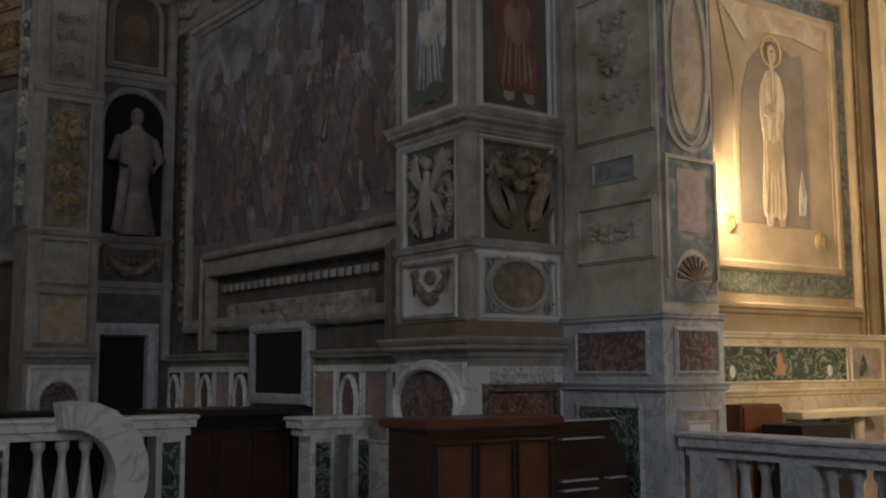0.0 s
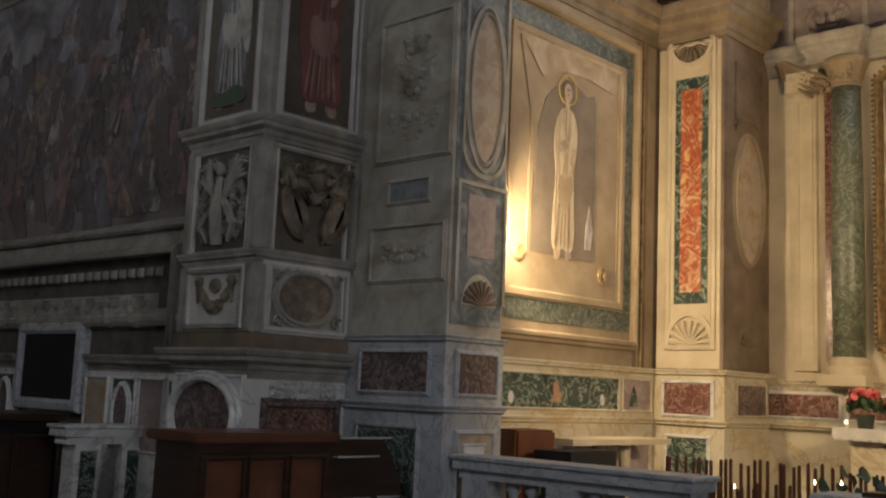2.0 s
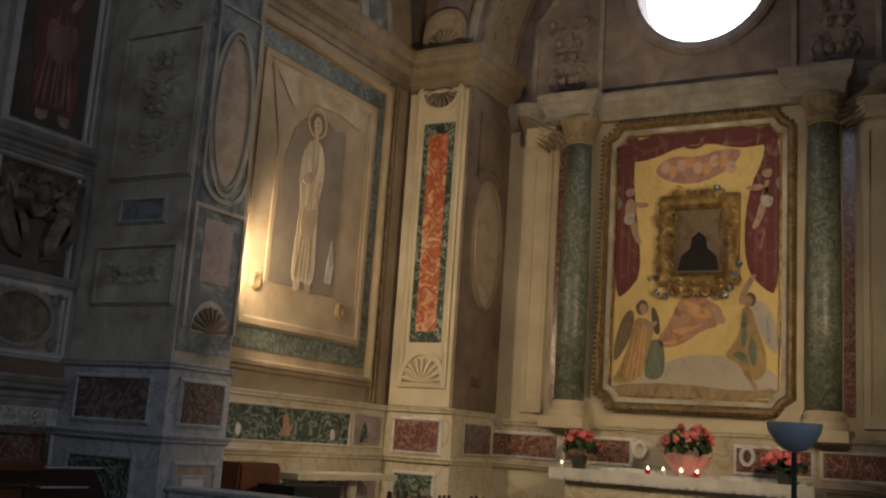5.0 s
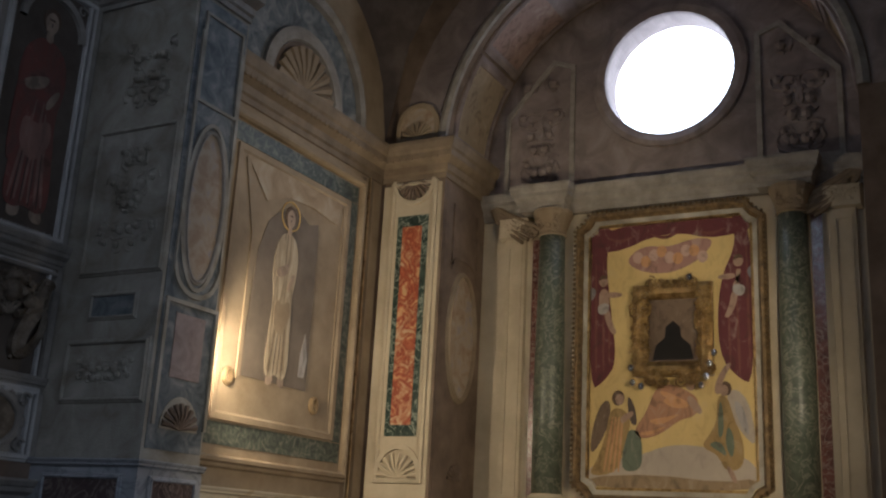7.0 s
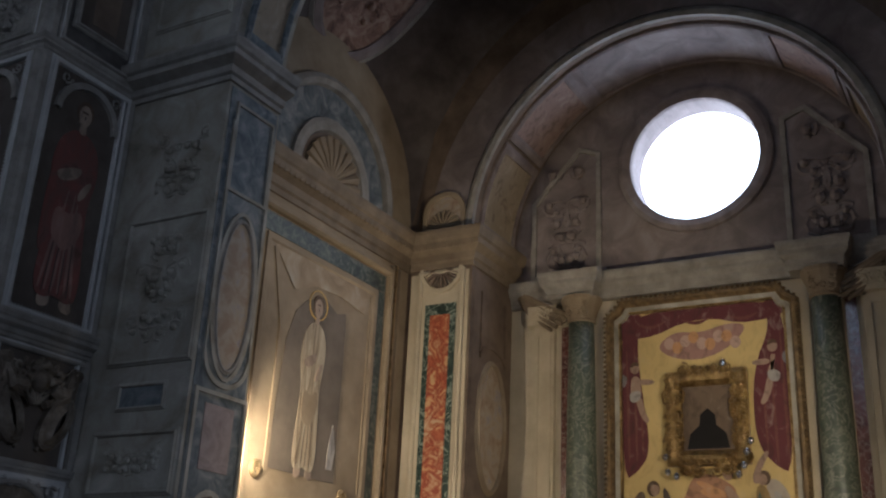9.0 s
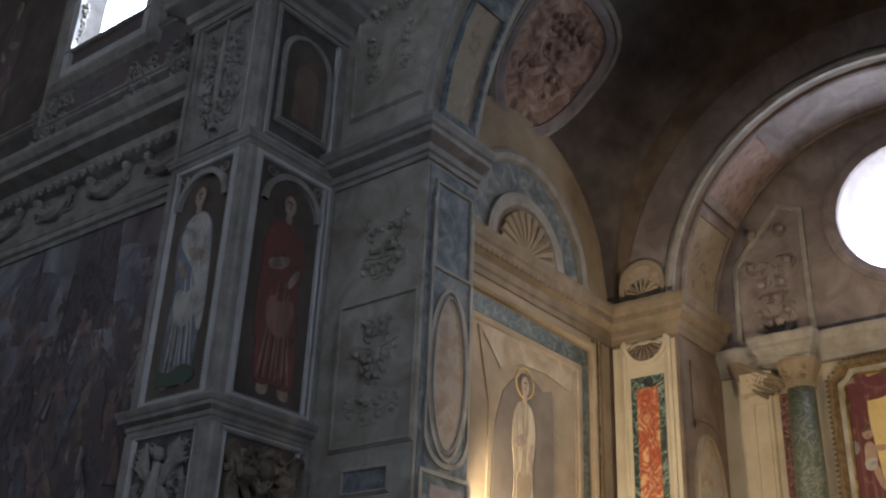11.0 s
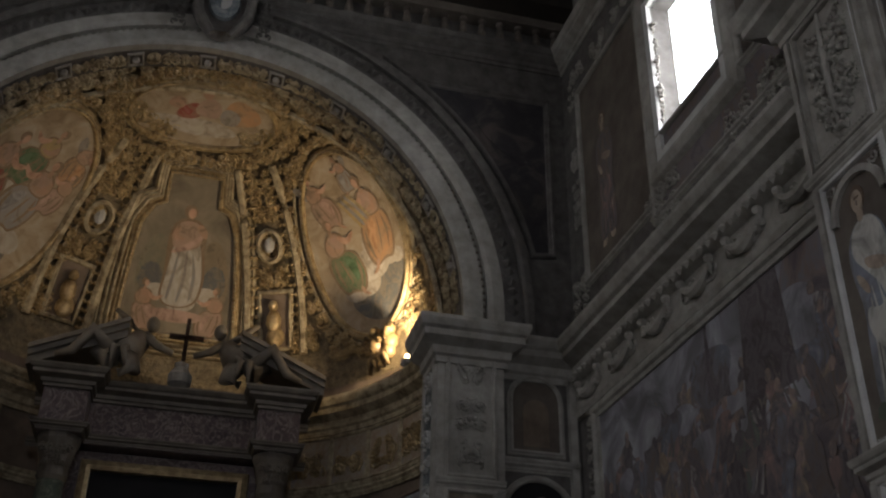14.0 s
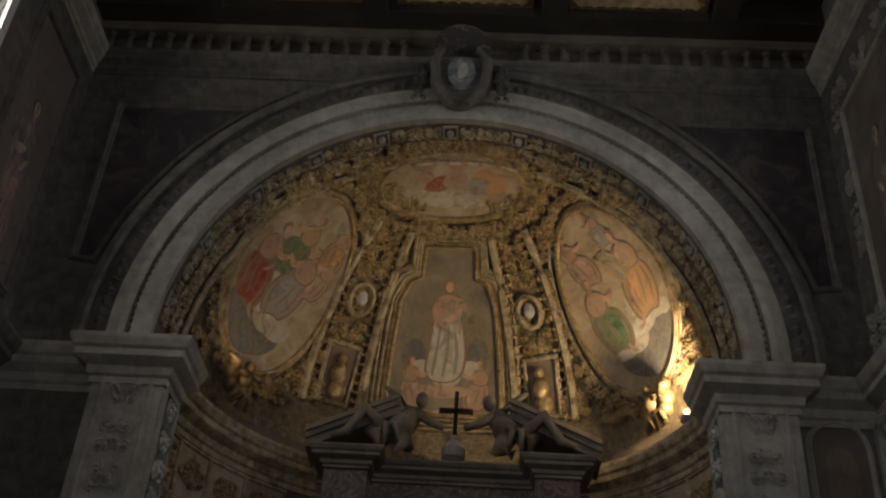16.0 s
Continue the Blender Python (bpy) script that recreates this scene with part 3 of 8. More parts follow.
def foliage(bm, F, u0, u1, z0, z1, size, seed, d=0.02, fill=1.0):
    """Symmetrical stucco scrolls, buds and leaves inside a field."""
    rnd = random.Random(seed)
    uc, area_ = (u0 + u1) / 2, (u1 - u0) * (z1 - z0)
    for k in range(max(3, int(fill * area_ / (size * size) * 0.8))):
        du, z = rnd.uniform(0.02, (u1 - u0) / 2 - size * 0.45), rnd.uniform(z0 + size * 0.5, z1 - size * 0.5)
        r, st, tn = size * rnd.uniform(0.3, 0.55), rnd.uniform(0, 6.3), rnd.uniform(0.8, 1.4)
        w = size * rnd.uniform(0.07, 0.12)
        for s in (1, -1):
            spiral(bm, F, uc + s * du, z, r, tn, st if s > 0 else math.pi - st, d, w, 10, s)
            blob(bm, F.p(uc + s * (du + r * 0.1), z, d + w), (w * 1.6, w * 1.6, w * 1.6), 6)


def beads(bm, F, pts, r, step, d):
    """Round beads along a polyline (u, z)."""
    for (ua, za), (ub, zb) in zip(pts, pts[1:]):
        L = math.hypot(ub - ua, zb - za)
        k = max(1, int(L / step))
        for i in range(k):
            t = (i + 0.5) / k
            p = F.p(ua + (ub - ua) * t, za + (zb - za) * t, d)
            hull(bm, [p + v for v in (F.a * r, -F.a * r, Vector((0, 0, r)), Vector((0, 0, -r)), F.n * r)], ((0, 2, 4), (2, 1, 4), (1, 3, 4), (3, 0, 4)))


def swag(bm, F, u, z, w, h, d, r):
    """A hanging garland with knots."""
    pts = [(u - w + 2 * w * i / 10, z - h * math.sin(math.pi * i / 10)) for i in range(11)]
    tube(bm, [F.p(a, b, d) for a, b in pts], [r * (0.5 + math.sin(math.pi * i / 10)) for i in range(11)], 7)
    for s in (-1, 1):
        blob(bm, F.p(u + s * w, z + r, d), (r * 1.3,) * 3, 6)
        tube(bm, [F.p(u + s * w, z, d), F.p(u + s * w * 1.05, z - h * 0.8, d)], [r * 0.7, r * 0.2], 5)


def shell(bm, F, u, z, r, d, n=9, base=0.02):
    """A scallop shell, fanning up from its hinge."""
    for i in range(n):
        a = math.pi * (i + 0.5) / n
        tube(bm, [F.p(u, z, d), F.p(u + r * 0.55 * math.cos(a), z + r * 0.55 * math.sin(a), d + 0.02), F.p(u + r * 0.95 * math.cos(a), z + r * 0.95 * math.sin(a), d)],
             [0.01, r * 0.075, r * 0.13], 6)


def figure(parent, F, u, z0, h, robe, under, d, lean=0.0, cloak=None, halo=False, slim=1.0):
    """A standing painted figure: robe with folds, cloak, arms, feet, hair and head as flat shapes."""
    w = h * 0.15 * slim
    X = lambda pts: [(u + a * w + lean * b * h, z0 + b * h) for a, b in pts]

    def flat(name, mat, outlines, d0, rounds=2):
        bm = bmesh.new()
        for o in outlines:
            plate(bm, F, soft(X(o), rounds), d, d + d0)
        part(name, bm, mat, parent)

    for foot in ([(-0.6, -0.02), (-0.1, -0.01), (-0.15, 0.07), (-0.5, 0.07)], [(0.2, -0.01), (0.75, -0.02), (0.6, 0.06), (0.3, 0.07)]):
        flat("painted_foot", "soft skin", [foot], 0.003)
    flat("painted_robe", robe, [[(-0.8, 0.05), (-0.4, 0.02), (0.0, 0.05), (0.5, 0.02), (0.85, 0.06), (0.75, 0.3), (0.62, 0.48), (0.85, 0.62), (0.8, 0.75), (0.35, 0.83), (-0.35, 0.83), (-0.8, 0.75), (-0.9, 0.6), (-0.62, 0.45), (-0.75, 0.25)]], 0.005)
    folds = []
    for k in range(6):
        a = -0.62 + 0.24 * k
        top = 0.5 + 0.14 * math.sin(k * 2.3)
        folds.append([(a - 0.05, 0.06), (a + 0.06, 0.06), (a * 0.7 + 0.09, top * 0.6), (a * 0.5 + 0.14, top), (a * 0.6, top * 0.7)])
    flat("painted_fold", under, folds, 0.0065, 1)
    flat("painted_dark_fold", "soft shadow", [[(a, 0.05), (a + 0.05, 0.05), (a * 0.6 + 0.06, 0.42)] for a in (-0.5, -0.2, 0.12, 0.42)], 0.007, 1)
    if cloak:
        flat("painted_cloak", cloak, [[(-0.95, 0.2), (-0.55, 0.26), (-0.3, 0.5), (0.3, 0.62), (0.7, 0.7), (0.45, 0.82), (-0.4, 0.84), (-0.85, 0.7)]], 0.0085)
    flat("painted_arm", "soft skin", [[(-0.7, 0.6), (-0.5, 0.56), (0.1, 0.6), (0.25, 0.65), (0.1, 0.66), (-0.4, 0.63)], [(0.7, 0.62), (0.55, 0.55), (0.3, 0.5), (0.2, 0.53), (0.45, 0.6)]], 0.01)
    flat("painted_neck", "soft skin", [[(-0.14, 0.82), (0.14, 0.82), (0.1, 0.88), (-0.1, 0.88)]], 0.0095, 1)
    bm = bmesh.new()
    plate(bm, F, oval(u + lean * 0.9 * h, z0 + 0.93 * h, h * 0.048, h * 0.058, 14), d, d + 0.0095)
    part("painted_hair", bm, "soft hair", parent)
    bm = bmesh.new()
    plate(bm, F, oval(u + lean * 0.9 * h, z0 + 0.915 * h, h * 0.036, h * 0.052, 14), d, d + 0.011)
    part("painted_head", bm, "soft skin", parent)
    flat("painted_cloth", under, [[(-0.55, 0.3), (0.1, 0.24), (0.62, 0.36), (0.5, 0.47), (0.0, 0.42), (-0.5, 0.46)]], 0.0088)
    flat("painted_brow", "soft hair", [[(-0.14, 0.925), (0.1, 0.925), (0.1, 0.935), (-0.14, 0.935)]], 0.0125, 1)
    flat("painted_nose", "soft shadow", [[(-0.03, 0.895), (0.03, 0.895), (0.01, 0.925)]], 0.0125, 1)
    if halo:
        bm = bmesh.new()
        ring(bm, F, oval(u + lean * 0.9 * h, z0 + 0.93 * h, h * 0.085, h * 0.085, 24), [(0, d), (0, d + 0.006), (h * 0.006, d + 0.006), (h * 0.006, d)])
        part("painted_halo", bm, "halo gilt", parent)


def framed(parent, F, outline, mat, frame_mat="stucco", s=1.0, d=0.0, name="panel", label="", beading=False):
    """A sunk painted field within a moulded frame."""
    bm = bmesh.new()
    plate(bm, F, outline, d - 0.01, d + 0.006)
    part(name, bm, mat, parent, label)
    bm = bmesh.new()
    ring(bm, F, outline, [(-o, dd + d) for o, dd in scaled(FRAME, s)])
    if beading:
        beads(bm, F, outline + outline[:1], 0.012 * s, 0.035 * s, d + 0.045 * s)
    part("moulding", bm, frame_mat, parent)


# ---- nave: the great pilaster beside the chapel ----
pil = empty("pilaster", "grey stuccoed square pilaster with painted and carved panels", "pilaster", at=(XP, YP0, 0))


def pshaft(z0, z1, out, mat, name):
    bm = bmesh.new()
    box(bm, XP - out, XQ + 0.02, YP0 - out, YP1 + out, z0, z1)
    ob = part(name, bm, mat, pil)
    return ob


def at_pil(ob):
    ob.matrix_parent_inverse = Matrix.Translation((-XP, -YP0, 0))
    return ob


PW = [(XQ, YP0), (XP, YP0), (XP, YP1), (XF + 0.2, YP1)]
pshaft(0.0, 0.5, 0.10, "greymarble", "plinth")
pshaft(0.5, 1.9, 0.02, "marble", "dado")
pshaft(1.9, 7.14, 0.0, "stucco", "shaft")
pshaft(7.14, ZTOP, -0.03, "stucco", "upper_shaft")
for z, h, out, mat, nm in ((1.93, 0.18, 0.13, "stucco", "base_cornice"), (2.71, 0.10, 0.045, "stucco", "string_moulding"), (3.60, 0.17, 0.09, "stucco", "string_moulding"), (5.72, 0.12, 0.05, "stucco", "string_moulding"), (7.12, 0.42, 0.30, "stucco", "capital"), (1.28 - 0.5, 0.1, 0.07, "marble", "plinth_moulding")):
    bm = bmesh.new()
    run(bm, PW, cornice(z, h, out))
    part(nm, bm, mat, pil)
bm = bmesh.new()
run(bm, PW, [(0, 2.11), (0.03, 2.11), (0.03, 2.22), (0, 2.22)])
part("brown_band", bm, "brown", pil)
for F, a, b in ((F_PILW, YP0, YP1), (F_PILS, XP, XQ)):
    for z0, z1 in ((2.22, 2.71), (2.81, 3.6), (3.77, 5.72), (5.84, 7.12)):
        for u in (a, b - 0.07):
            bm = bmesh.new()
            slab(bm, F, u, u + 0.07, z0, z1, 0.0, 0.035, 0.01)
            part("corner_strip", bm, "stucco", pil)
ob = framed(pil, F_PILW, oval(7.48, 1.63, 0.37, 0.24, 32), "africano", "marble", 1.3, 0.02, "roundel", "dark round porphyry disc in a white marble ring")
framed(pil, F_PILW, rect(7.06, 7.86, 1.27, 1.9), "green", "marble", 0.6, 0.0, "corner_inlay")
framed(pil, F_PILS, rect(5.06, 5.66, 1.02, 1.71), "red", "africano", 1.0, 0.024, "marble_panel", "rose breccia marble panel")
bm = bmesh.new()
foliage(bm, F_PILS, 5.0, 5.74, 1.73, 1.91, 0.11, 3, 0.03, 1.6)
foliage(bm, F_PILS, 5.0, 5.09, 0.95, 1.66, 0.09, 4, 0.03, 1.5)
foliage(bm, F_PILS, 5.68, 5.77, 0.95, 1.66, 0.09, 4, 0.03, 1.5)
part("marble_scrollwork", bm, "white", pil)["kind"] = "stuff"
# low panels: garland and oval relief
framed(pil, F_PILW, rect(7.14, 7.78, 2.28, 2.66), "white", "stucco", 0.9, 0.0, "garland_panel", beading=True)
bm = bmesh.new()
swag(bm, F_PILW, 7.45, 2.56, 0.2, 0.16, 0.02, 0.035)
blob(bm, F_PILW.p(7.45, 2.56, 0.02), (0.03, 0.07, 0.06), 8)
part("garland", bm, "bronze", pil)
framed(pil, F_PILS, rect(5.0, 5.72, 2.27, 2.69), "stucco", "white", 0.8, 0.0, "cartouche_panel", beading=True)
framed(pil, F_PILS, oval(5.34, 2.49, 0.25, 0.17, 30), "bronze", "stucco", 0.9, 0.014, "oval_relief", "brown oval relief in a scrolled frame")
bm = bmesh.new()
for s in (-1, 1):
    for zz in (2.33, 2.64):
        spiral(bm, F_PILS, 5.37 + s * 0.27, zz, 0.055, 1.2, 0.5, 0.03, 0.014, 10, s)
    blob(bm, F_PILS.p(5.34 + s * 0.3, 2.49, 0.03), (0.03, 0.02, 0.05), 6)
foliage(bm, F_PILS, 5.12, 5.56, 2.64, 2.72, 0.07, 8, 0.03, 2.0)
part("cartouche_scrollwork", bm, "stucco", pil)["kind"] = "stuff"
# trophy panels
framed(pil, F_PILW, rect(7.1, 7.8, 2.82, 3.56), "dimstucco", "stucco", 0.9, 0.0, "relief_field")
bm = bmesh.new()
foliage(bm, F_PILW, 7.12, 7.78, 2.84, 3.54, 0.1, 14, 0.01, 1.5)
for s in (-1, 1):
    for k in range(5):
        tube(bm, [F_PILW.p(7.45 + s * 0.04, 3.2, 0.03), F_PILW.p(7.45 + s * (0.12 + 0.02 * k), 3.34, 0.04), F_PILW.p(7.45 + s * (0.18 + 0.03 * k), 3.52 - 0.04 * k, 0.025)], [0.02, 0.03, 0.01], 5)
    tube(bm, [F_PILW.p(7.45 + s * 0.05, 3.18, 0.03), F_PILW.p(7.45 + s * 0.2, 3.0, 0.04), F_PILW.p(7.45 + s * 0.12, 2.88, 0.03)], [0.03, 0.035, 0.02], 6)
tube(bm, [F_PILW.p(7.45, 2.86, 0.03), F_PILW.p(7.45, 3.1, 0.06), F_PILW.p(7.45, 3.36, 0.04)], [0.05, 0.06, 0.025], 8)
blob(bm, F_PILW.p(7.45, 3.42, 0.04), (0.04, 0.04, 0.05), 8)
part("winged_relief", bm, "stucco", pil)["kind"] = "stuff"
bm = bmesh.new()
foliage(bm, F_PILW, 7.14, 7.76, 2.86, 3.1, 0.1, 12, 0.02, 1.2)
part("relief_foliage", bm, "stucco", pil)
framed(pil, F_PILS, rect(5.0, 5.74, 2.82, 3.54), "shade", "stucco", 0.9, 0.0, "trophy_field")
for s in (-1, 1):
    bm = bmesh.new()
    ring(bm, F_PILS, soft([(5.37 + s * 0.05, 2.92), (5.37 + s * 0.2, 2.9), (5.37 + s * 0.34, 3.12), (5.37 + s * 0.32, 3.3), (5.37 + s * 0.2, 3.3), (5.37 + s * 0.08, 3.14)][::s], 2), [(0, 0.0), (0, 0.06), (0.02, 0.075), (0.035, 0.05), (0.06, 0.06), (0.09, 0.09)])
    part("shield_relief", bm, "bronze", pil, "dark carved shield")
    bm = bmesh.new()
    tube(bm, [F_PILS.p(5.37 + s * 0.3, 3.5, 0.03), F_PILS.p(5.37 + s * 0.22, 3.28, 0.06), F_PILS.p(5.37 + s * 0.05, 3.2, 0.07)], [0.03, 0.05, 0.03], 7)
    tube(bm, [F_PILS.p(5.37 + s * 0.08, 2.9, 0.03), F_PILS.p(5.37 + s * 0.24, 3.2, 0.05), F_PILS.p(5.37 + s * 0.33, 3.46, 0.03)], [0.015, 0.02, 0.025], 6)
    swag(bm, F_PILS, 5.37 + s * 0.17, 3.42, 0.13, 0.12, 0.06, 0.035)
    part("banner_relief", bm, "bronze", pil)
bm = bmesh.new()
blob(bm, F_PILS.p(5.37, 3.36, 0.05), (0.08, 0.06, 0.08), 10)
tube(bm, [F_PILS.p(5.28, 3.42, 0.06), F_PILS.p(5.37, 3.47, 0.09), F_PILS.p(5.46, 3.42, 0.06)], [0.02, 0.035, 0.02], 6)
part("trophy_relief", bm, "bronze", pil, "dark bronze coloured trophy of arms", True)
bm = bmesh.new()
foliage(bm, F_PILS, 5.02, 5.72, 3.26, 3.54, 0.14, 21, 0.03, 1.5)
for k in range(7):
    a = math.pi * (0.12 + 0.76 * k / 6)
    tube(bm, [F_PILS.p(5.37, 3.2, 0.04), F_PILS.p(5.37 + 0.36 * math.cos(a), 3.2 + 0.32 * math.sin(a), 0.03)], [0.014, 0.008], 5)
    blob(bm, F_PILS.p(5.37 + 0.34 * math.cos(a), 3.2 + 0.3 * math.sin(a), 0.035), (0.02, 0.02, 0.03), 6)
part("trophy_foliage", bm, "bronze", pil)["kind"] = "stuff"
# painted figures
framed(pil, F_PILW, rect(7.12, 7.78, 3.82, 5.68), "shade", "white", 0.8, 0.0, "painted_niche", beading=True)
figure(pil, F_PILW, 7.45, 3.92, 1.62, "soft blue", "soft white", 0.012, 0.01, "soft white")
bm = bmesh.new()
plate(bm, F_PILW, soft([(7.22, 3.92), (7.46, 3.9), (7.7, 3.93), (7.66, 4.05), (7.52, 4.0), (7.4, 4.06), (7.26, 4.02)], 1), 0.012, 0.0215)
part("painted_hem", bm, "soft green", pil)
framed(pil, F_PILS, rect(5.02, 5.72, 3.82, 5.68), "shade", "white", 0.8, 0.0, "painted_niche", beading=True)
figure(pil, F_PILS, 5.37, 3.9, 1.62, "soft red", "soft rose", 0.012, -0.01, "soft red")
for F, u in ((F_PILW, 7.45), (F_PILS, 5.37)):
    bm = bmesh.new()
    ring(bm, F, oval(u, 5.34, 0.27, 0.27, 14, 0, math.pi), [(-0.03, 0.0), (-0.03, 0.04), (0.02, 0.04), (0.02, 0.0)], False)
    for s in (-1, 1):
        spiral(bm, F, u + s * 0.24, 5.6, 0.05, 1.2, 0.0, 0.025, 0.013, 10, s)
    part("niche_arch", bm, "stucco", pil)
# upper panels
framed(pil, F_PILW, rect(7.14, 7.76, 5.9, 7.06), "stucco", "stucco", 1.0, 0.0, "relief_panel", beading=True)
bm = bmesh.new()
foliage(bm, F_PILW, 7.16, 7.74, 5.94, 7.02, 0.15, 31, 0.015, 2.4)
foliage(bm, F_PILW, 7.3, 7.6, 6.0, 7.0, 0.1, 33, 0.02, 1.2)
tube(bm, [F_PILW.p(7.45, 6.0, 0.03), F_PILW.p(7.45, 6.5, 0.045), F_PILW.p(7.45, 7.05, 0.03)], [0.02, 0.03, 0.015], 7)
part("arabesque_relief", bm, "stucco", pil)["kind"] = "stuff"
framed(pil, F_PILS, rect(5.04, 5.70, 5.9, 7.06), "dimstucco", "stucco", 1.0, 0.0, "upper_panel")
framed(pil, F_PILS, arched(5.14, 5.60, 6.08, 6.9), "shade", "stucco", 0.8, 0.01, "arched_painting", "small brown arched painting")
bm = bmesh.new()
plate(bm, F_PILS, arched(5.26, 5.5, 6.14, 6.68), 0.016, 0.02)
part("painted_column", bm, "brown", pil)
for F, u, s in ((F_PILW, 7.45, 51), (F_PILS, 5.37, 52)):
    bm = bmesh.new()
    foliage(bm, F, u - 0.34, u + 0.34, 7.65, 8.5, 0.18, s, 0.0, 1.2)
    ring(bm, F, rect(u - 0.38, u + 0.38, 7.6, 9.4), [(0, -0.03), (0, 0.03), (0.06, 0.03), (0.06, -0.03)])
    part("attic_relief", bm, "stucco", pil)["kind"] = "stuff"
for F, a, b in ((F_PILW, YP0 + 0.1, YP1 - 0.1), (F_PILS, XP + 0.1, XQ - 0.1)):
    for z0, z1 in ((2.25, 2.7), (2.79, 3.58), (3.79, 5.7), (5.87, 7.09)):
        bm = bmesh.new()
        ring(bm, F, rect(a, b, z0, z1), [(0, 0), (0, 0.03), (0.012, 0.036), (0.024, 0.03), (0.03, 0)])
        part("outer_fillet", bm, "white", pil)
for ch in pil.children:
    at_pil(ch)

# ---- nave: fresco wall ----
bm = bmesh.new()
run(bm, [F_FRESCO.p(u, 0, 0).xy for u in (YP1, YN)], cornice(6.29, 0.42, 0.34))
run(bm, [F_FRESCO.p(u, 0, 0).xy for u in (YP1, YN)], [(0, 5.85), (0.06, 5.85), (0.08, 5.91), (0.04, 5.95), (0.04, 6.25), (0.1, 6.29), (0, 6.29)])
beads(bm, F_FRESCO, [(YP1, 6.27), (YN, 6.27)], 0.05, 0.13, 0.16)
structure("trim_cornice_nave", bm, "stucco", "moulded grey stucco nave cornice", "cornice")
bm = bmesh.new()
for k in range(6):
    u = 8.3 + 0.82 * k
    foliage(bm, F_FRESCO, u - 0.36, u + 0.36, 5.94, 6.24, 0.2, 60 + k % 2, 0.05, 1.5)
    swag(bm, F_FRESCO, u, 6.17, 0.26, 0.14, 0.08, 0.04)
structure("trim_frieze_nave", bm, "stucco", "carved grey stucco frieze with garlands", "frieze")
fresco = empty("wall_painting", "faded battle scene fresco on the nave wall", "fresco")
bm = bmesh.new()
plate(bm, F_FRESCO, [(8.0, 2.9), (8.0, 5.79), (12.3, 5.79), (12.3, 2.42), (11.75, 2.42), (11.75, 2.9)], 0.0, 0.012)
part("painted_scene", bm, "fresco", fresco)
bm = bmesh.new()
plate(bm, F_FRESCO, [(9.3, 4.9), (8.9, 5.4), (8.7, 5.77), (12.28, 5.77), (12.28, 5.1), (11.9, 4.65), (11.3, 4.9), (10.6, 4.7), (10.0, 5.0)], 0.012, 0.016)
part("painted_sky", bm, "skyfresco", fresco)
rnd = random.Random(5)
robes = ["white", "brown", "ochre", "rose", "blue", "brown", "dark", "green", "dark", "rose", "brown"]
for k in range(84):
    row = k // 21
    u = 8.15 + 3.95 * ((k % 21) + rnd.uniform(-0.3, 0.3)) / 20.5
    z = 4.55 - 0.42 * row + rnd.uniform(-0.15, 0.15)
    z = max(z, 3.05)
    h, ln = rnd.uniform(0.5, 0.8), rnd.uniform(-0.5, 0.5)
    w, d = h * rnd.uniform(0.16, 0.3), 0.014 + 0.004 * row
    bm = bmesh.new()
    body = [(-1, 0), (-0.4, -0.03), (0.3, 0.02), (1, -0.02), (0.8, 0.3), (0.55, 0.5), (0.85, 0.72), (0.4, 0.84), (-0.4, 0.84), (-0.8, 0.7), (-0.5, 0.5), (-0.85, 0.25)]
    plate(bm, F_FRESCO, soft([(u + a * w * rnd.uniform(0.75, 1.25) + ln * b * h, z + b * h) for a, b in body]), d, d + 0.002 + 0.00002 * k)
    part("painted_robe", bm, "faded " + robes[k % len(robes)], fresco)
    bm = bmesh.new()
    plate(bm, F_FRESCO, oval(u + ln * h * 0.92, z + h * 0.92, 0.045, 0.06, 10), d, d + 0.003)
    part("painted_head", bm, "faded skin", fresco)
    bm = bmesh.new()
    s = rnd.choice((-1, 1))
    x = u + ln * h * 0.7
    plate(bm, F_FRESCO, [(x + s * w * 0.5, z + h * 0.74), (x + s * w * 1.5, z + h * rnd.uniform(0.45, 0.95)), (x + s * w * 1.6, z + h * 0.62), (x + s * w * 0.6, z + h * 0.66)], d, d + 0.0026)
    part("painted_arm", bm, "faded skin", fresco)
    bm = bmesh.new()
    for m in range(2):
        a = -0.5 + 0.7 * m + rnd.uniform(-0.2, 0.2)
        plate(bm, F_FRESCO, [(u + a * w, z + 0.04 * h), (u + (a + 0.35) * w, z + 0.1 * h), (u + (a * 0.7 + 0.1) * w + ln * h * 0.6, z + 0.62 * h)], d, d + 0.0028)
    part("painted_fold", bm, "faded " + robes[(k * 5 + 3) % len(robes)], fresco)
for k in range(14):
    bm = bmesh.new()
    u, z, r = 8.5 + 0.25 * k, 4.9 + 0.35 * math.sin(k * 2.4), 0.22 + 0.08 * math.sin(k * 1.3)
    plate(bm, F_FRESCO, soft([(u + r * 1.3 * math.cos(t) * rnd.uniform(0.7, 1.2), min(5.76, z + r * math.sin(t) * rnd.uniform(0.7, 1.2))) for t in [0.785 * q for q in range(8)]]), 0.012, 0.0165 + 0.0001 * k)
    part("painted_cloud", bm, "faded blue" if k % 3 == 0 else "skyfresco", fresco)
for u0, u1, z0, z1 in ((8.75, 9.5, 4.7, 5.76), (9.9, 10.05, 5.0, 5.8)):
    bm = bmesh.new()
    plate(bm, F_FRESCO, [(u0, z0), (u1, z0), (u1 - 0.1, z1), (u0 + 0.1, z1)], 0.016, 0.02)
    part("painted_tower", bm, "faded dark", fresco)
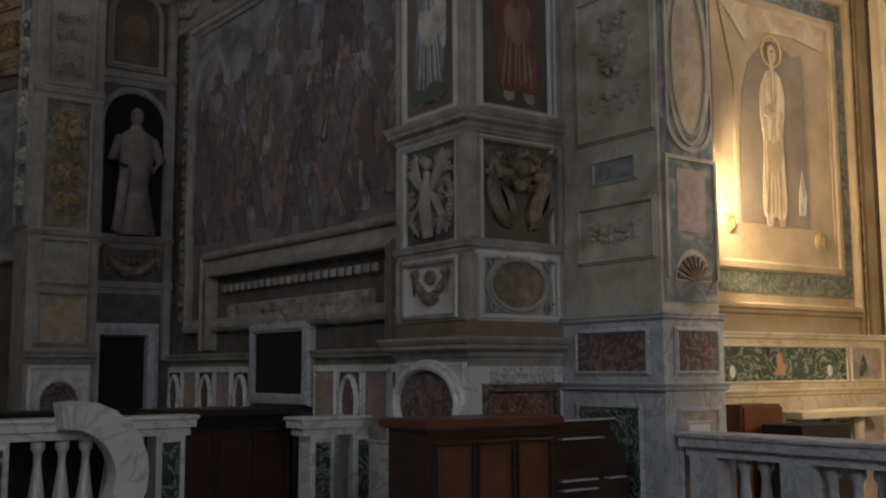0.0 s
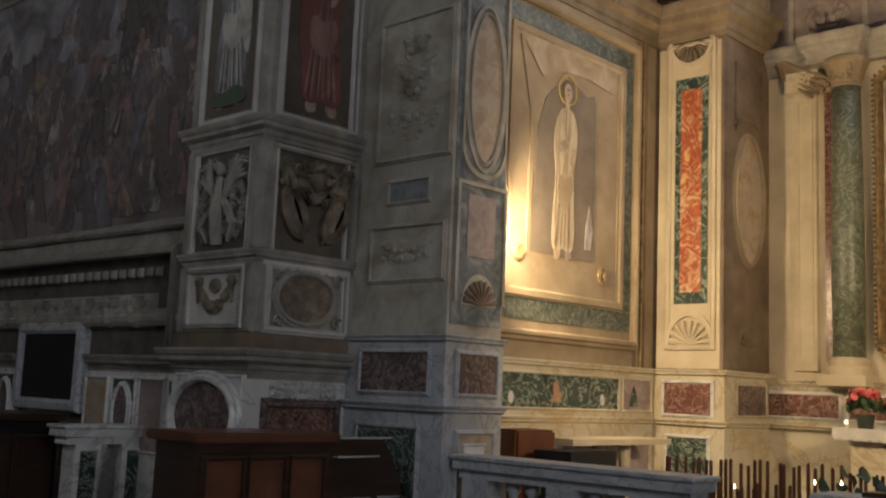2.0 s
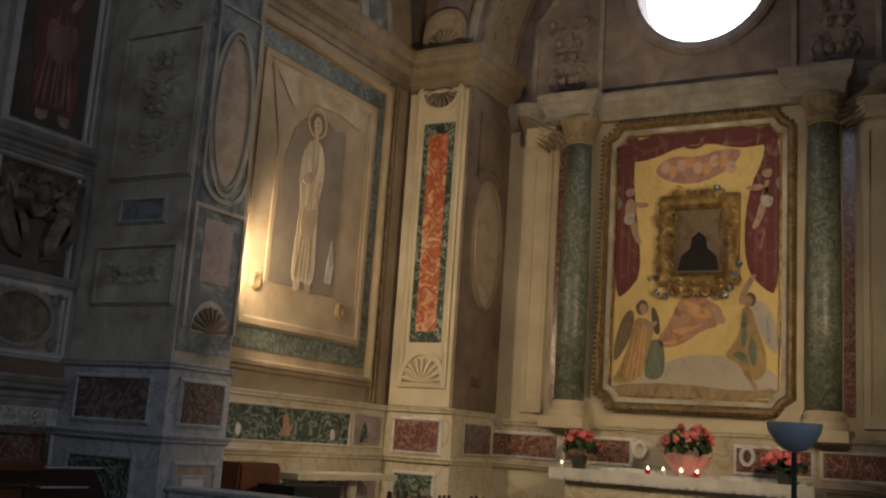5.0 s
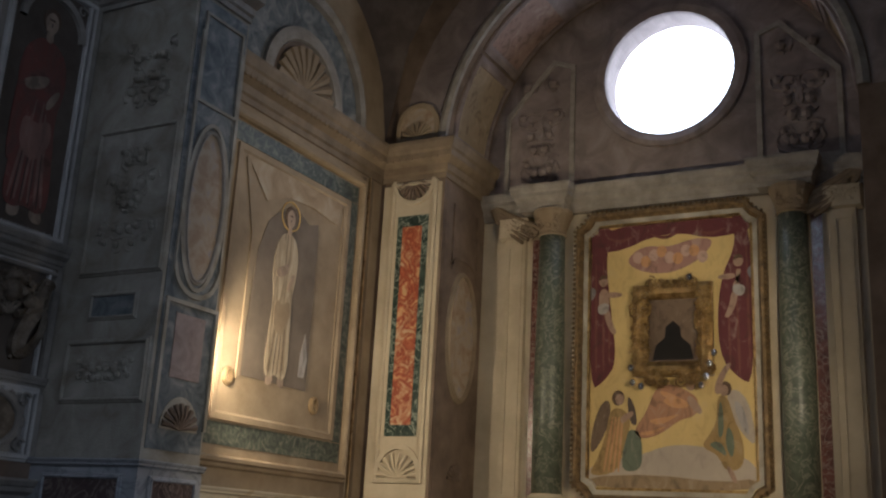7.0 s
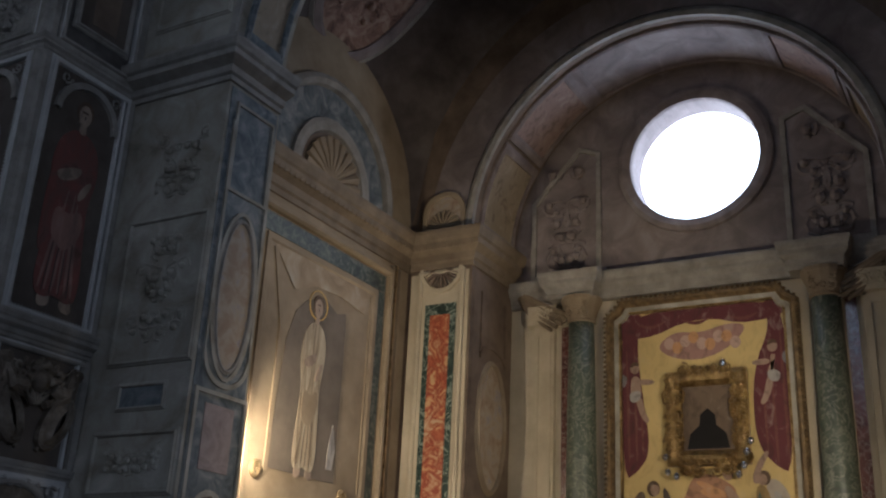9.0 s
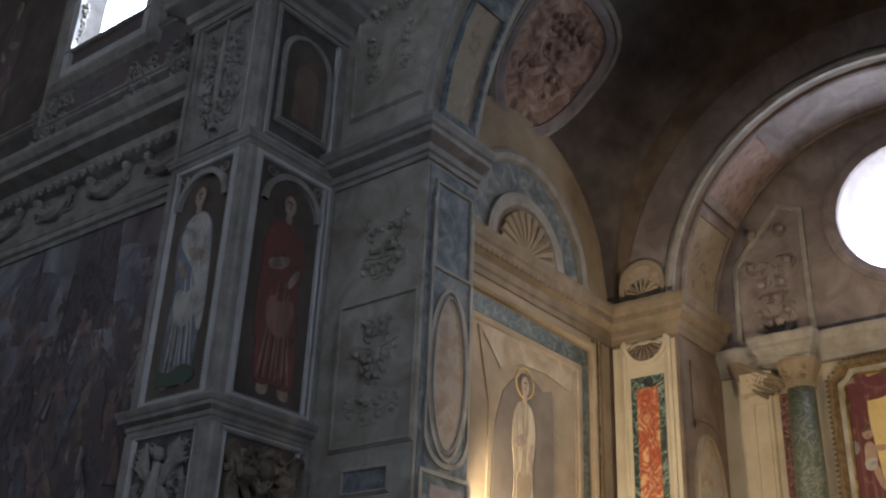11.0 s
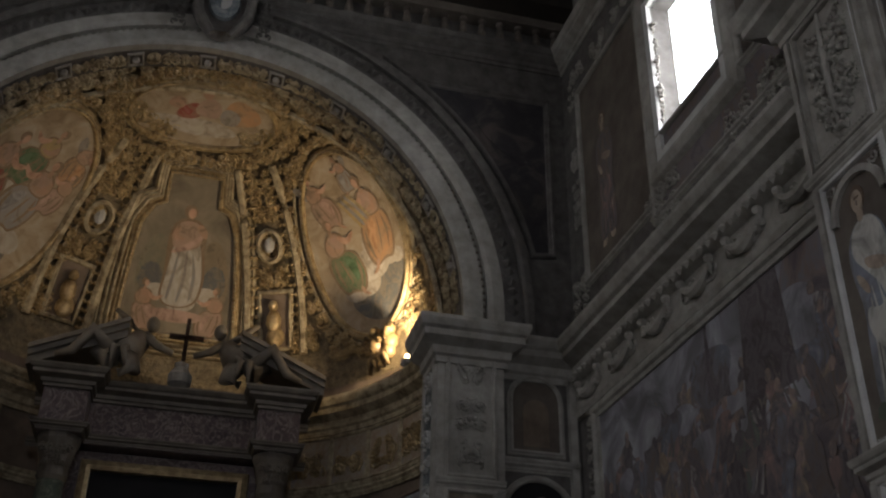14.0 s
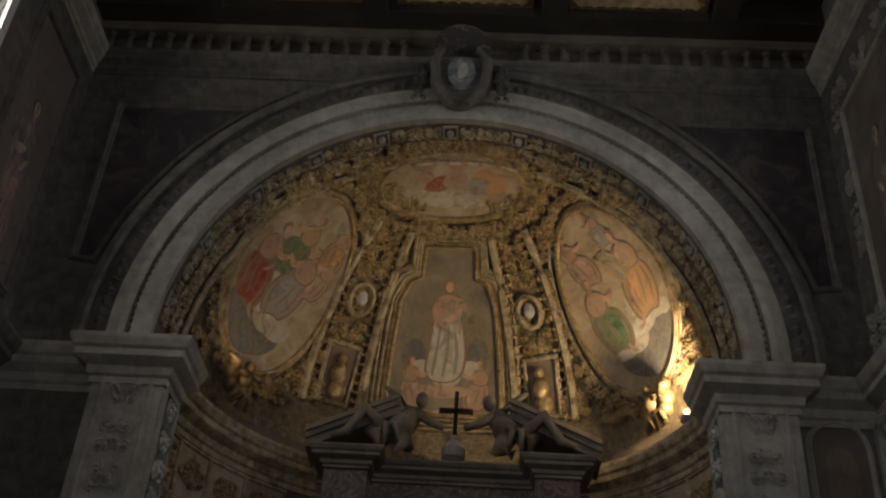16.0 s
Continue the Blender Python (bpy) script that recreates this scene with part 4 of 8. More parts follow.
fr = empty("picture_frame", "carved grey stucco frame of the wall painting", "frame")
bm = bmesh.new()
ring(bm, F_FRESCO, rect(7.95, 12.42, 2.3, 5.84), [(0, 0), (0, 0.06), (0.04, 0.08), (0.08, 0.08), (0.1, 0.05), (0.14, 0.04), (0.14, 0)])
beads(bm, F_FRESCO, [(12.36, 2.4), (12.36, 5.8)], 0.03, 0.09, 0.07)
part("outer_moulding", bm, "stucco", fr)
bm = bmesh.new()
for z in [2.5 + 0.14 * i for i in range(25)]:
    spiral(bm, F_FRESCO, 12.52, z, 0.055, 1.2, z * 7, 0.04, 0.018, 9, 1)
part("stucco_scrollwork", bm, "stucco", fr)["kind"] = "stuff"
# stepped moulding over the tablet
bm = bmesh.new()
prof = [(0, 0), (0.0, 0.12), (0.025, 0.13), (0.04, 0.1), (0.06, 0.1), (0.08, 0.05), (0.2, 0.05), (0.2, 0.09), (0.225, 0.11), (0.25, 0.08), (0.27, 0.08), (0.29, 0.03), (0.31, 0)]
ring(bm, F_FRESCO, [(8.3, 2.1), (8.3, 2.88), (11.66, 2.88), (11.66, 2.1)], [(o, d) for o, d in prof], False)
part("stepped_moulding", bm, "stucco", fr)
bm = bmesh.new()
for k in range(22):
    slab(bm, F_FRESCO, 8.5 + 0.135 * k, 8.57 + 0.135 * k, 2.7, 2.78, 0.045, 0.075, 0.01)
part("inlay_block", bm, "stucco", fr)["kind"] = "stuff"
bm = bmesh.new()
slab(bm, F_FRESCO, 8.6, 11.36, 2.28, 2.57, 0.0, 0.02)
beads(bm, F_FRESCO, [(8.6, 2.55), (11.36, 2.55)], 0.018, 0.05, 0.03)
part("frieze_field", bm, "stucco", fr)
bm = bmesh.new()
for k in range(7):
    swag(bm, F_FRESCO, 8.82 + 0.38 * k, 2.47, 0.15, 0.13, 0.04, 0.04)
    foliage(bm, F_FRESCO, 8.66 + 0.38 * k, 8.98 + 0.38 * k, 2.34, 2.52, 0.14, 90 + k % 3, 0.02, 1.2)
part("garland_frieze", bm, "stucco", fr)
tablet = empty("wall_tablet", "blank dark slate tablet in a white marble frame", "tablet")
bm = bmesh.new()
slab(bm, F_FRESCO, 9.7, 10.64, 1.66, 2.24, 0.0, 0.06)
part("slate", bm, "black", tablet)
bm = bmesh.new()
ring(bm, F_FRESCO, rect(9.7, 10.64, 1.66, 2.24), [(0, 0.05), (0, 0.08), (-0.03, 0.1), (-0.09, 0.09), (-0.11, 0.06), (-0.11, 0)])
part("marble_frame", bm, "greymarble", tablet)
bm = bmesh.new()
run(bm, [F_FRESCO.p(u, 0, 0).xy for u in (YP1, 9.55)], cornice(1.92, 0.14, 0.1))
run(bm, [F_FRESCO.p(u, 0, 0).xy for u in (10.8, YN)], cornice(1.92, 0.14, 0.1))
structure("trim_dado_cap", bm, "stucco", "moulded grey dado rail", "trim")
dado = empty("dado", "white marble wall dado with inlaid coloured panels", "dado")
for u0, u1 in ((7.92, 9.56), (10.78, 12.84)):
    bm = bmesh.new()
    slab(bm, F_FRESCO, u0, u1, PF, 1.92, 0.0, 0.04)
    part("marble_slab", bm, "marble", dado)
    k = 4 if u0 < 9 else 5
    w = (u1 - u0) / k
    for i in range(k):
        c = u0 + w * (i + 0.5)
        if i % 2 == 0:
            framed(dado, F_FRESCO, rect(c - w * 0.4, c + w * 0.4, 1.3, 1.86), "green", "marble", 0.4, 0.036, "inlay")
            framed(dado, F_FRESCO, oval(c, 1.6, w * 0.26, 0.2, 18), "africano", "marble", 0.7, 0.046, "oval_inlay")
        else:
            framed(dado, F_FRESCO, rect(c - w * 0.4, c + w * 0.4, 1.3, 1.86), "rose" if i == 1 else "tan", "marble", 0.5, 0.036, "inlay")

# wall above the cornice, round the window
att = empty("attic_decoration", "grey stucco attic with painted panels round the window", "wall decoration")
framed(att, F_FRESCO, rect(8.2, 10.6, 7.25, 8.05), "faded brown", "stucco", 1.2, 0.0, "painted_panel")
framed(att, F_FRESCO, rect(10.65, 12.3, 7.4, 10.1), "shade", "stucco", 1.3, 0.0, "painted_panel")
framed(att, F_FRESCO, rect(8.05, 8.8, 7.8, 10.1), "shade", "stucco", 1.3, 0.0, "painted_panel")
figure(att, F_FRESCO, 11.7, 7.6, 1.8, "faded brown", "faded rose", 0.014)
bm = bmesh.new()
for s, u in ((1, 8.45), (2, 10.35), (3, 12.55), (4, 9.0), (5, 10.6)):
    foliage(bm, F_FRESCO, u - 0.25, u + 0.25, 6.85, 7.6, 0.17, s, 0.02, 1.2)
    foliage(bm, F_FRESCO, u - 0.13, u + 0.13, 8.15, 10.4, 0.15, s + 7, 0.0, 1.1)
for k in range(7):
    foliage(bm, F_FRESCO, 8.0 + 0.68 * k, 8.6 + 0.68 * k, 10.25, 10.65, 0.16, 30 + k, 0.0, 1.1)
part("stucco_relief", bm, "stucco", att)["kind"] = "stuff"
bm = bmesh.new()
ring(bm, F_FRESCO, rect(WIN[0] - 0.1, WIN[1] + 0.1, WIN[2] - 0.1, WIN[3] + 0.1), [(0, 0), (0, 0.06), (-0.08, 0.09), (-0.16, 0.06), (-0.2, 0)])
part("window_surround", bm, "stucco", att)

# window glazing bars and the ragged lead of the panes
win = bpy.data.objects["window_1"]
bm = bmesh.new()
for i in range(1, 3):
    slab(bm, F_FRESCO, 9.12 + 0.4 * i - 0.004, 9.12 + 0.4 * i + 0.004, 7.88, 9.79, -0.22, -0.214)
for i in range(1, 6):
    slab(bm, F_FRESCO, 9.15, 10.3, 7.85 + 0.33 * i - 0.004, 7.85 + 0.33 * i + 0.004, -0.22, -0.214)
part("lead_bar", bm, "stucco", win)
bm = bmesh.new()
rnd = random.Random(3)
for k in range(12):
    u = 9.2 + k * 0.1
    blob(bm, F_FRESCO.p(u, 7.88 + rnd.uniform(0, 0.05), -0.12), (0.03, 0.07, rnd.uniform(0.05, 0.14)), 6)
part("sill_ornament", bm, "stucco", win)

# ---- nave: chapel pier facing the nave (painted plaster) ----
pier = empty("chapel_pier", "grey green painted plaster pier with marble dado", "pier")
QP = [(XJ, YE), (XQ, YE), (XQ, YP0)]
bm = bmesh.new()
run(bm, QP, cornice(5.69, 0.27, 0.19))
part("capital", bm, "stucco", pier)
bm = bmesh.new()
run(bm, QP, [(0, CF), (0.03, CF), (0.03, 2.2), (0, 2.2)])
part("marble_dado", bm, "greymarble", pier)
bm = bmesh.new()
run(bm, QP, cornice(2.18, 0.08, 0.07))
part("dado_cap", bm, "greymarble", pier)
bm = bmesh.new()
run(bm, QP, cornice(1.68, 0.1, 0.09))
part("dado_moulding", bm, "greymarble", pier)
bm = bmesh.new()
run(bm, QP, [(0, CF), (0.1, CF), (0.1, 0.42), (0.06, 0.48), (0, 0.48)])
part("plinth", bm, "greymarble", pier)
framed(pier, F_QW, rect(6.12, 6.8, 1.86, 2.13), "africano", "greymarble", 0.5, 0.035, "inlay")
framed(pier, F_QW, rect(6.2, 6.8, 0.6, 1.6), "green", "greymarble", 0.5, 0.035, "inlay")
framed(pier, F_QS, rect(5.9, 6.3, 1.86, 2.13), "africano", "greymarble", 0.5, 0.035, "inlay")
framed(pier, F_QS, rect(5.92, 6.28, 0.6, 1.58), "tan", "greymarble", 0.5, 0.035, "inlay")
framed(pier, F_QS, rect(5.98, 6.2, 1.28, 1.5), "marble", "greymarble", 0.3, 0.04, "inlay")
framed(pier, F_QW, rect(6.12, 6.84, 6.35, 8.3), "plaster", "plaster", 0.6, 0.0, "painted_panel")
framed(pier, F_QW, rect(6.06, 6.78, 2.67, 3.04), "plaster", "plaster", 0.6, 0.0, "painted_panel")
framed(pier, F_QW, rect(6.22, 6.62, 3.24, 3.38), "blue", "plaster", 0.5, 0.0, "painted_panel")
framed(pier, F_QW, rect(6.04, 6.76, 3.57, 4.62), "plaster", "plaster", 0.6, 0.0, "painted_panel")
bm = bmesh.new()
foliage(bm, F_QW, 6.06, 6.7, 4.75, 5.4, 0.18, 73, 0.0, 1.0)
foliage(bm, F_QW, 6.16, 6.8, 6.4, 8.25, 0.19, 74, 0.0, 0.8)
foliage(bm, F_QW, 6.1, 6.74, 2.7, 3.0, 0.15, 71, 0.0, 1.6)
foliage(bm, F_QW, 6.08, 6.72, 3.62, 4.57, 0.18, 72, 0.0, 1.2)
part("faint_relief", bm, "plaster", pier)["kind"] = "stuff"
bm = bmesh.new()
plate(bm, F_QS, rect(5.83, 6.37, 2.34, 5.66), 0.0, 0.006)
part("painted_marbling", bm, "blue", pier)
framed(pier, F_QS, oval(6.12, 4.09, 0.17, 0.55, 30), "tan", "stucco", 0.6, 0.006, "oval_painting", "faded tan oval grotesque")
bm = bmesh.new()
ring(bm, F_QS, [(5.88, 5.4), (5.88, 3.56)] + oval(6.12, 3.62, 0.24, 0.22, 14, math.pi, 2 * math.pi)[1:-1] + [(6.36, 3.56), (6.36, 5.4)], [(0, 0.006), (0, 0.022), (0.035, 0.022), (0.035, 0.006)], False)
ring(bm, F_QS, [(5.88, 2.5), (5.88, 3.34), (6.36, 3.34), (6.36, 2.5)], [(0, 0.006), (0, 0.022), (0.03, 0.022), (0.03, 0.006)], False)
ring(bm, F_QS, oval(6.12, 4.09, 0.235, 0.64, 30), [(0, 0.006), (0, 0.02), (0.03, 0.02), (0.03, 0.006)])
ring(bm, F_QS, rect(5.9, 6.34, 4.84, 5.56), [(0, 0.006), (0, 0.02), (0.025, 0.02), (0.025, 0.006)])
part("painted_border", bm, "plaster", pier)
bm = bmesh.new()
plate(bm, F_QS, rect(5.97, 6.27, 2.83, 3.28), 0.006, 0.012)
part("rose_panel", bm, "rose", pier)
bm = bmesh.new()
plate(bm, F_QS, oval(6.12, 2.48, 0.19, 0.23, 14, 0, math.pi), 0.006, 0.012)
part("shell_field", bm, "plaster", pier)
bm = bmesh.new()
shell(bm, F_QS, 6.12, 2.49, 0.18, 0.012)
part("shell", bm, "brown", pier)["kind"] = "stuff"

# ---- apse bay with door and statue ----
bay = empty("wall_bay", "grey stucco bay with a statue niche above a doorway", "wall bay")
B0, B1 = 3.98, 4.94
BC = (B0 + B1) / 2
framed(bay, F_BAY, arched(BC - 0.27, BC + 0.27, 5.45, 6.3), "shade", "stucco", 1.0, 0.0, "arched_painting")
bm = bmesh.new()
plate(bm, F_BAY, arched(BC - 0.15, BC + 0.15, 5.5, 6.05), 0.008, 0.014)
part("painted_vase", bm, "brown", bay)
bm = bmesh.new()
run(bm, [(B1, YN), (B0, YN)], cornice(5.2, 0.14, 0.08))
part("string_moulding", bm, "stucco", bay)
for z in (3.28, 2.76):
    bm = bmesh.new()
    run(bm, [(B1, YN), (B0, YN)], cornice(z, 0.13, 0.1))
    part("string_moulding", bm, "stucco", bay)
# the niche is a flat plate; the shade of its depth is painted black
framed(bay, F_BAY, arched(BC - 0.35, BC + 0.35, 3.44, 5.1), "black", "stucco", 1.3, 0.0, "niche", "flat niche field with depth shade painted black")
bm = bmesh.new()
swag(bm, F_BAY, BC, 3.2, 0.3, 0.2, 0.05, 0.05)
foliage(bm, F_BAY, B0 + 0.05, B1 - 0.05, 2.92, 3.27, 0.2, 81, 0.02, 1.4)
part("garland", bm, "bronze", bay)
for u in (B0, B1 - 0.1):
    bm = bmesh.new()
    slab(bm, F_BAY, u, u + 0.1, 2.0, 6.4, 0.0, 0.06, 0.01)
    part("strip", bm, "stucco", bay)


def statue(name, F, u, z0, h, d, mat, label):
    """A draped standing statue as one plain shape."""
    bm = bmesh.new()
    P = [(0.13, 0.0), (0.15, 0.03), (0.12, 0.2), (0.10, 0.4), (0.12, 0.55), (0.135, 0.68), (0.12, 0.77), (0.05, 0.83), (0.04, 0.86)]
    rows = []
    for r, t in P:
        rows.append([bm.verts.new(F.p(u + r * h * 1.05 * math.cos(a) * (1 + 0.09 * math.sin(5 * a + t * 9)), z0 + t * h, d + r * h * 0.7 * math.sin(a) * (1 + 0.09 * math.sin(7 * a)))) for a in [2 * math.pi * k / 20 for k in range(20)]])
    for a, b in zip(rows, rows[1:]):
        for k in range(20):
            bm.faces.new((a[k], a[(k + 1) % 20], b[(k + 1) % 20], b[k]))
    blob(bm, F.p(u, z0 + h * 0.925, d), (h * 0.052, h * 0.055, h * 0.072), 10)
    for s in (-1, 1):
        tube(bm, [F.p(u + s * h * 0.12, z0 + h * 0.75, d), F.p(u + s * h * 0.19, z0 + h * 0.58, d + 0.04), F.p(u + s * h * 0.1, z0 + h * 0.5, d + 0.12)], [h * 0.045, h * 0.04, h * 0.03], 7)
    tube(bm, [F.p(u - h * 0.14, z0 + h * 0.02, d + 0.05), F.p(u - h * 0.1, z0 + h * 0.5, d + 0.1)], [h * 0.05, h * 0.04], 6)
    return tagged(part(name, bm, mat, None, "", True), label, "statue")


statue("statue", F_BAY, BC, 3.42, 1.5, 0.1, "mauvegrey", "draped grey white stone statue standing in a dark niche")
# black sheet in place of the unlit room beyond the door
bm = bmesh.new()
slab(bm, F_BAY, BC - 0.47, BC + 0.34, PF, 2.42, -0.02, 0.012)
door = structure("door_1", bm, "black", "doorway filled by a black sheet for its unlit inside", "door")
bm = bmesh.new()
ring(bm, F_BAY, [(BC - 0.47, PF), (BC - 0.47, 2.42), (BC + 0.34, 2.42), (BC + 0.34, PF)], [(0, 0), (0, 0.07), (-0.05, 0.09), (-0.13, 0.08), (-0.15, 0)], False)
part("door_frame", bm, "greymarble", door)

# ---- chapel: side wall with the painted saint ----
side = empty("chapel_wall_decoration", "ochre wall with a painted saint panel and marble dado", "wall decoration")
CP = [(XA, YQ), (XR, YQ), (XR, YS), (XJ, YS)]
bm = bmesh.new()
run(bm, CP, cornice(5.42, 0.38, 0.16))
part("entablature", bm, "cornicetan", side)
bm = bmesh.new()
for k in range(int((XR - XJ) / 0.075)):
    slab(bm, F_SAINT, XJ + 0.04 + 0.075 * k, XJ + 0.08 + 0.075 * k, 5.60, 5.65, 0.04, 0.125, 0.004)
for k in range(9):
    slab(bm, F_RW, YQ + 0.03 + 0.075 * k, YQ + 0.07 + 0.075 * k, 5.60, 5.65, 0.04, 0.125, 0.004)
part("dentil", bm, "cornicetan", side)["kind"] = "stuff"
bm = bmesh.new()
run(bm, CP, [(0, CF), (0.03, CF), (0.03, 2.1), (0, 2.1)])
part("marble_dado", bm, "yellowmarble", side)
bm = bmesh.new()
run(bm, CP, cornice(2.08, 0.09, 0.08))
part("dado_cap", bm, "yellowmarble", side)
bm = bmesh.new()
run(bm, CP, cornice(1.60, 0.1, 0.09))
part("dado_moulding", bm, "yellowmarble", side)
bm = bmesh.new()
run(bm, CP, [(0, CF), (0.08, CF), (0.08, 0.42), (0.05, 0.47), (0, 0.47)])
part("plinth", bm, "yellowmarble", side)
framed(side, F_SAINT, rect(6.5, 8.77, 1.77, 2.05), "green", "yellowmarble", 0.4, 0.036, "inlay", "dark green serpentine panel")
framed(side, F_SAINT, rect(8.85, 9.32, 1.77, 2.05), "rose", "yellowmarble", 0.4, 0.036, "inlay")
bm = bmesh.new()
plate(bm, F_SAINT, [(8.96, 1.8), (9.1, 1.8), (9.07, 1.93), (9.03, 2.0), (8.99, 1.93)], 0.045, 0.049)
part("tree_inlay", bm, "green", side)
for a, b in ((7.2, 1.85), (8.51, 1.85)):
    bm = bmesh.new()
    plate(bm, F_SAINT, oval(a, b, 0.035, 0.05, 12), 0.045, 0.049)
    part("pale_inlay", bm, "marble", side)
bm = bmesh.new()
plate(bm, F_SAINT, [(7.72, 1.82), (7.78, 1.88), (7.76, 1.98), (7.83, 2.0), (7.86, 1.92), (7.9, 1.88), (7.86, 1.82)], 0.045, 0.049)
part("orange_inlay", bm, "robe orange", side)
for a, b in ((6.7, 7.7), (7.8, 8.5), (8.6, 9.3)):
    framed(side, F_SAINT, rect(a, b, 0.6, 1.48), "rose", "yellowmarble", 0.5, 0.036, "inlay")
S0, S1 = 7.0, 9.0
for o, m, d, s in ((0.0, "ochre", 0.0, 1.6),):
    framed(side, F_SAINT, rect(S0, S1, 2.42, 5.26), "ochre", "ochre", s, d, "painted_field")
bm = bmesh.new()
plate(bm, F_SAINT, rect(S0 + 0.02, S1 - 0.02, 2.5, 2.68), 0.006, 0.012)
part("green_border", bm, "greenmarbling", side)
for r in (rect(S1 - 0.15, S1 - 0.02, 2.69, 5.06), rect(S0 + 0.02, S1 - 0.02, 5.07, 5.24)):
    bm = bmesh.new()
    plate(bm, F_SAINT, r, 0.006, 0.012)
    part("green_border", bm, "greenmarbling", side)
bm = bmesh.new()
ring(bm, F_SAINT, rect(S0 + 0.1, S1 - 0.16, 2.7, 5.05), [(0, 0.006), (0, 0.03), (0.05, 0.03), (0.07, 0.015), (0.1, 0.015), (0.1, 0.006)])
part("pale_border", bm, "ochre", side)
bm = bmesh.new()
plate(bm, F_SAINT, [(7.41, 3.09), (8.36, 3.09), (8.36, 4.5), (8.34, 4.66), (8.2, 4.62), (8.0, 4.72), (7.75, 4.62), (7.6, 4.48), (7.5, 4.2)], 0.008, 0.014)
part("painted_niche", bm, "nichegrey", side)
bm = bmesh.new()
plate(bm, F_SAINT, rect(7.2, 8.74, 2.8, 3.05), 0.008, 0.013)
ring(bm, F_SAINT, [(7.37, 3.06), (7.39, 4.3), (7.22, 4.95)], [(0, 0.008), (0, 0.02), (-0.05, 0.02), (-0.05, 0.008)], False)
part("painted_ledge", bm, "ochre", side)
bm = bmesh.new()
plate(bm, F_SAINT, [(7.22, 4.98), (7.55, 4.66), (7.85, 4.78), (8.25, 4.8), (8.65, 4.74), (8.7, 5.0)], 0.014, 0.018)
part("painted_drape", bm, "warmsky", side)
figure(side, F_SAINT, 7.88, 3.09, 1.64, "saintrobe", "ochre", 0.016, 0.02, None, True, 0.82)
bm = bmesh.new()
plate(bm, F_SAINT, [(8.22, 3.2), (8.31, 3.2), (8.34, 3.38), (8.28, 3.6), (8.23, 3.38)], 0.016, 0.02)
part("painted_dove", bm, "robe white", side)
bm = bmesh.new()
for a, b in ((7.27, 3.06), (8.5, 2.98)):
    bm = bmesh.new()
    ring(bm, F_SAINT, oval(a, b, 0.07, 0.08, 16), [(0, 0.012), (0, 0.03), (0.025, 0.04), (0.05, 0.03), (0.07, 0.02)])
    part("rosette", bm, "gold", side)
bm = bmesh.new()
for u in (9.06, 9.2):
    slab(bm, F_SAINT, u, u + 0.05, 2.17, 5.4, 0.0, 0.04, 0.01)
part("edge_strip", bm, "ochre", side)
bm = bmesh.new()
slab(bm, F_SAINT, 9.12, 9.14, 2.17, 5.4, 0.0, 0.05)
part("gilt_fillet", bm, "gold", side)

# lunette with shell over the side wall
lun = empty("lunette", "ochre shell lunette in a grey banded arch", "lunette")
LC, LZ = (XJ + XR) / 2, ZC - 0.08
bm = bmesh.new()
plate(bm, F_SAINT, oval(LC, LZ, 0.98, 0.98, 28, 0, math.pi), 0.0, 0.01)
part("band_field", bm, "blue", lun)
bm = bmesh.new()
ring(bm, F_SAINT, oval(LC, LZ, 1.05, 1.05, 28, 0, math.pi), [(0, 0), (0, 0.06), (0.05, 0.08), (0.1, 0.06), (0.12, 0)], False)
ring(bm, F_SAINT, oval(LC, LZ, 0.62, 0.62, 28, 0, math.pi), [(0, 0), (0, 0.05), (0.05, 0.06), (0.12, 0.05), (0.14, 0)], False)
part("arch_moulding", bm, "stucco", lun)
bm = bmesh.new()
plate(bm, F_SAINT, oval(LC, LZ, 0.48, 0.48, 24, 0, math.pi), 0.01, 0.02)
part("shell_field", bm, "brown", lun)
bm = bmesh.new()
shell(bm, F_SAINT, LC, LZ, 0.45, 0.02, 11)
part("shell", bm, "ochre", lun)["kind"] = "stuff"

# ---- chapel: inner pier ----
pr = empty("inner_pier", "cream pier with a red jasper marble strip and shells", "pier")
RC = 6.18
bm = bmesh.new()
plate(bm, F_RW, rect(YQ + 0.03, YS - 0.05, 2.18, 5.38), 0.0, 0.012)
part("cream_field", bm, "cream", pr)
bm = bmesh.new()
ring(bm, F_RW, rect(RC - 0.27, RC + 0.27, 2.36, 5.4), [(0, 0.01), (0, 0.04), (0.03, 0.05), (0.05, 0.03), (0.05, 0.01)])
ring(bm, F_RW, oval(RC, 2.4, 0.27, 0.33, 16, 0, math.pi), [(0, 0.01), (0, 0.045), (0.05, 0.045), (0.05, 0.01)], False)
ring(bm, F_RW, oval(RC, 5.42, 0.25, 0.27, 16, math.pi, 2 * math.pi), [(0, 0.01), (0, 0.045), (0.04, 0.045), (0.04, 0.01)], False)
part("cream_moulding", bm, "cream", pr)
bm = bmesh.new()
plate(bm, F_RW, rect(RC - 0.18, RC + 0.18, 2.8, 5.04), 0.01, 0.018)
part("green_border", bm, "green", pr)
bm = bmesh.new()
plate(bm, F_RW, rect(RC - 0.113, RC + 0.113, 2.91, 4.92), 0.018, 0.026)
part("jasper_strip", bm, "jasper", pr, "red and orange jasper strip")
bm = bmesh.new()
shell(bm, F_RW, RC, 2.41, 0.24, 0.02)
part("shell", bm, "cream", pr)["kind"] = "stuff"
bm = bmesh.new()
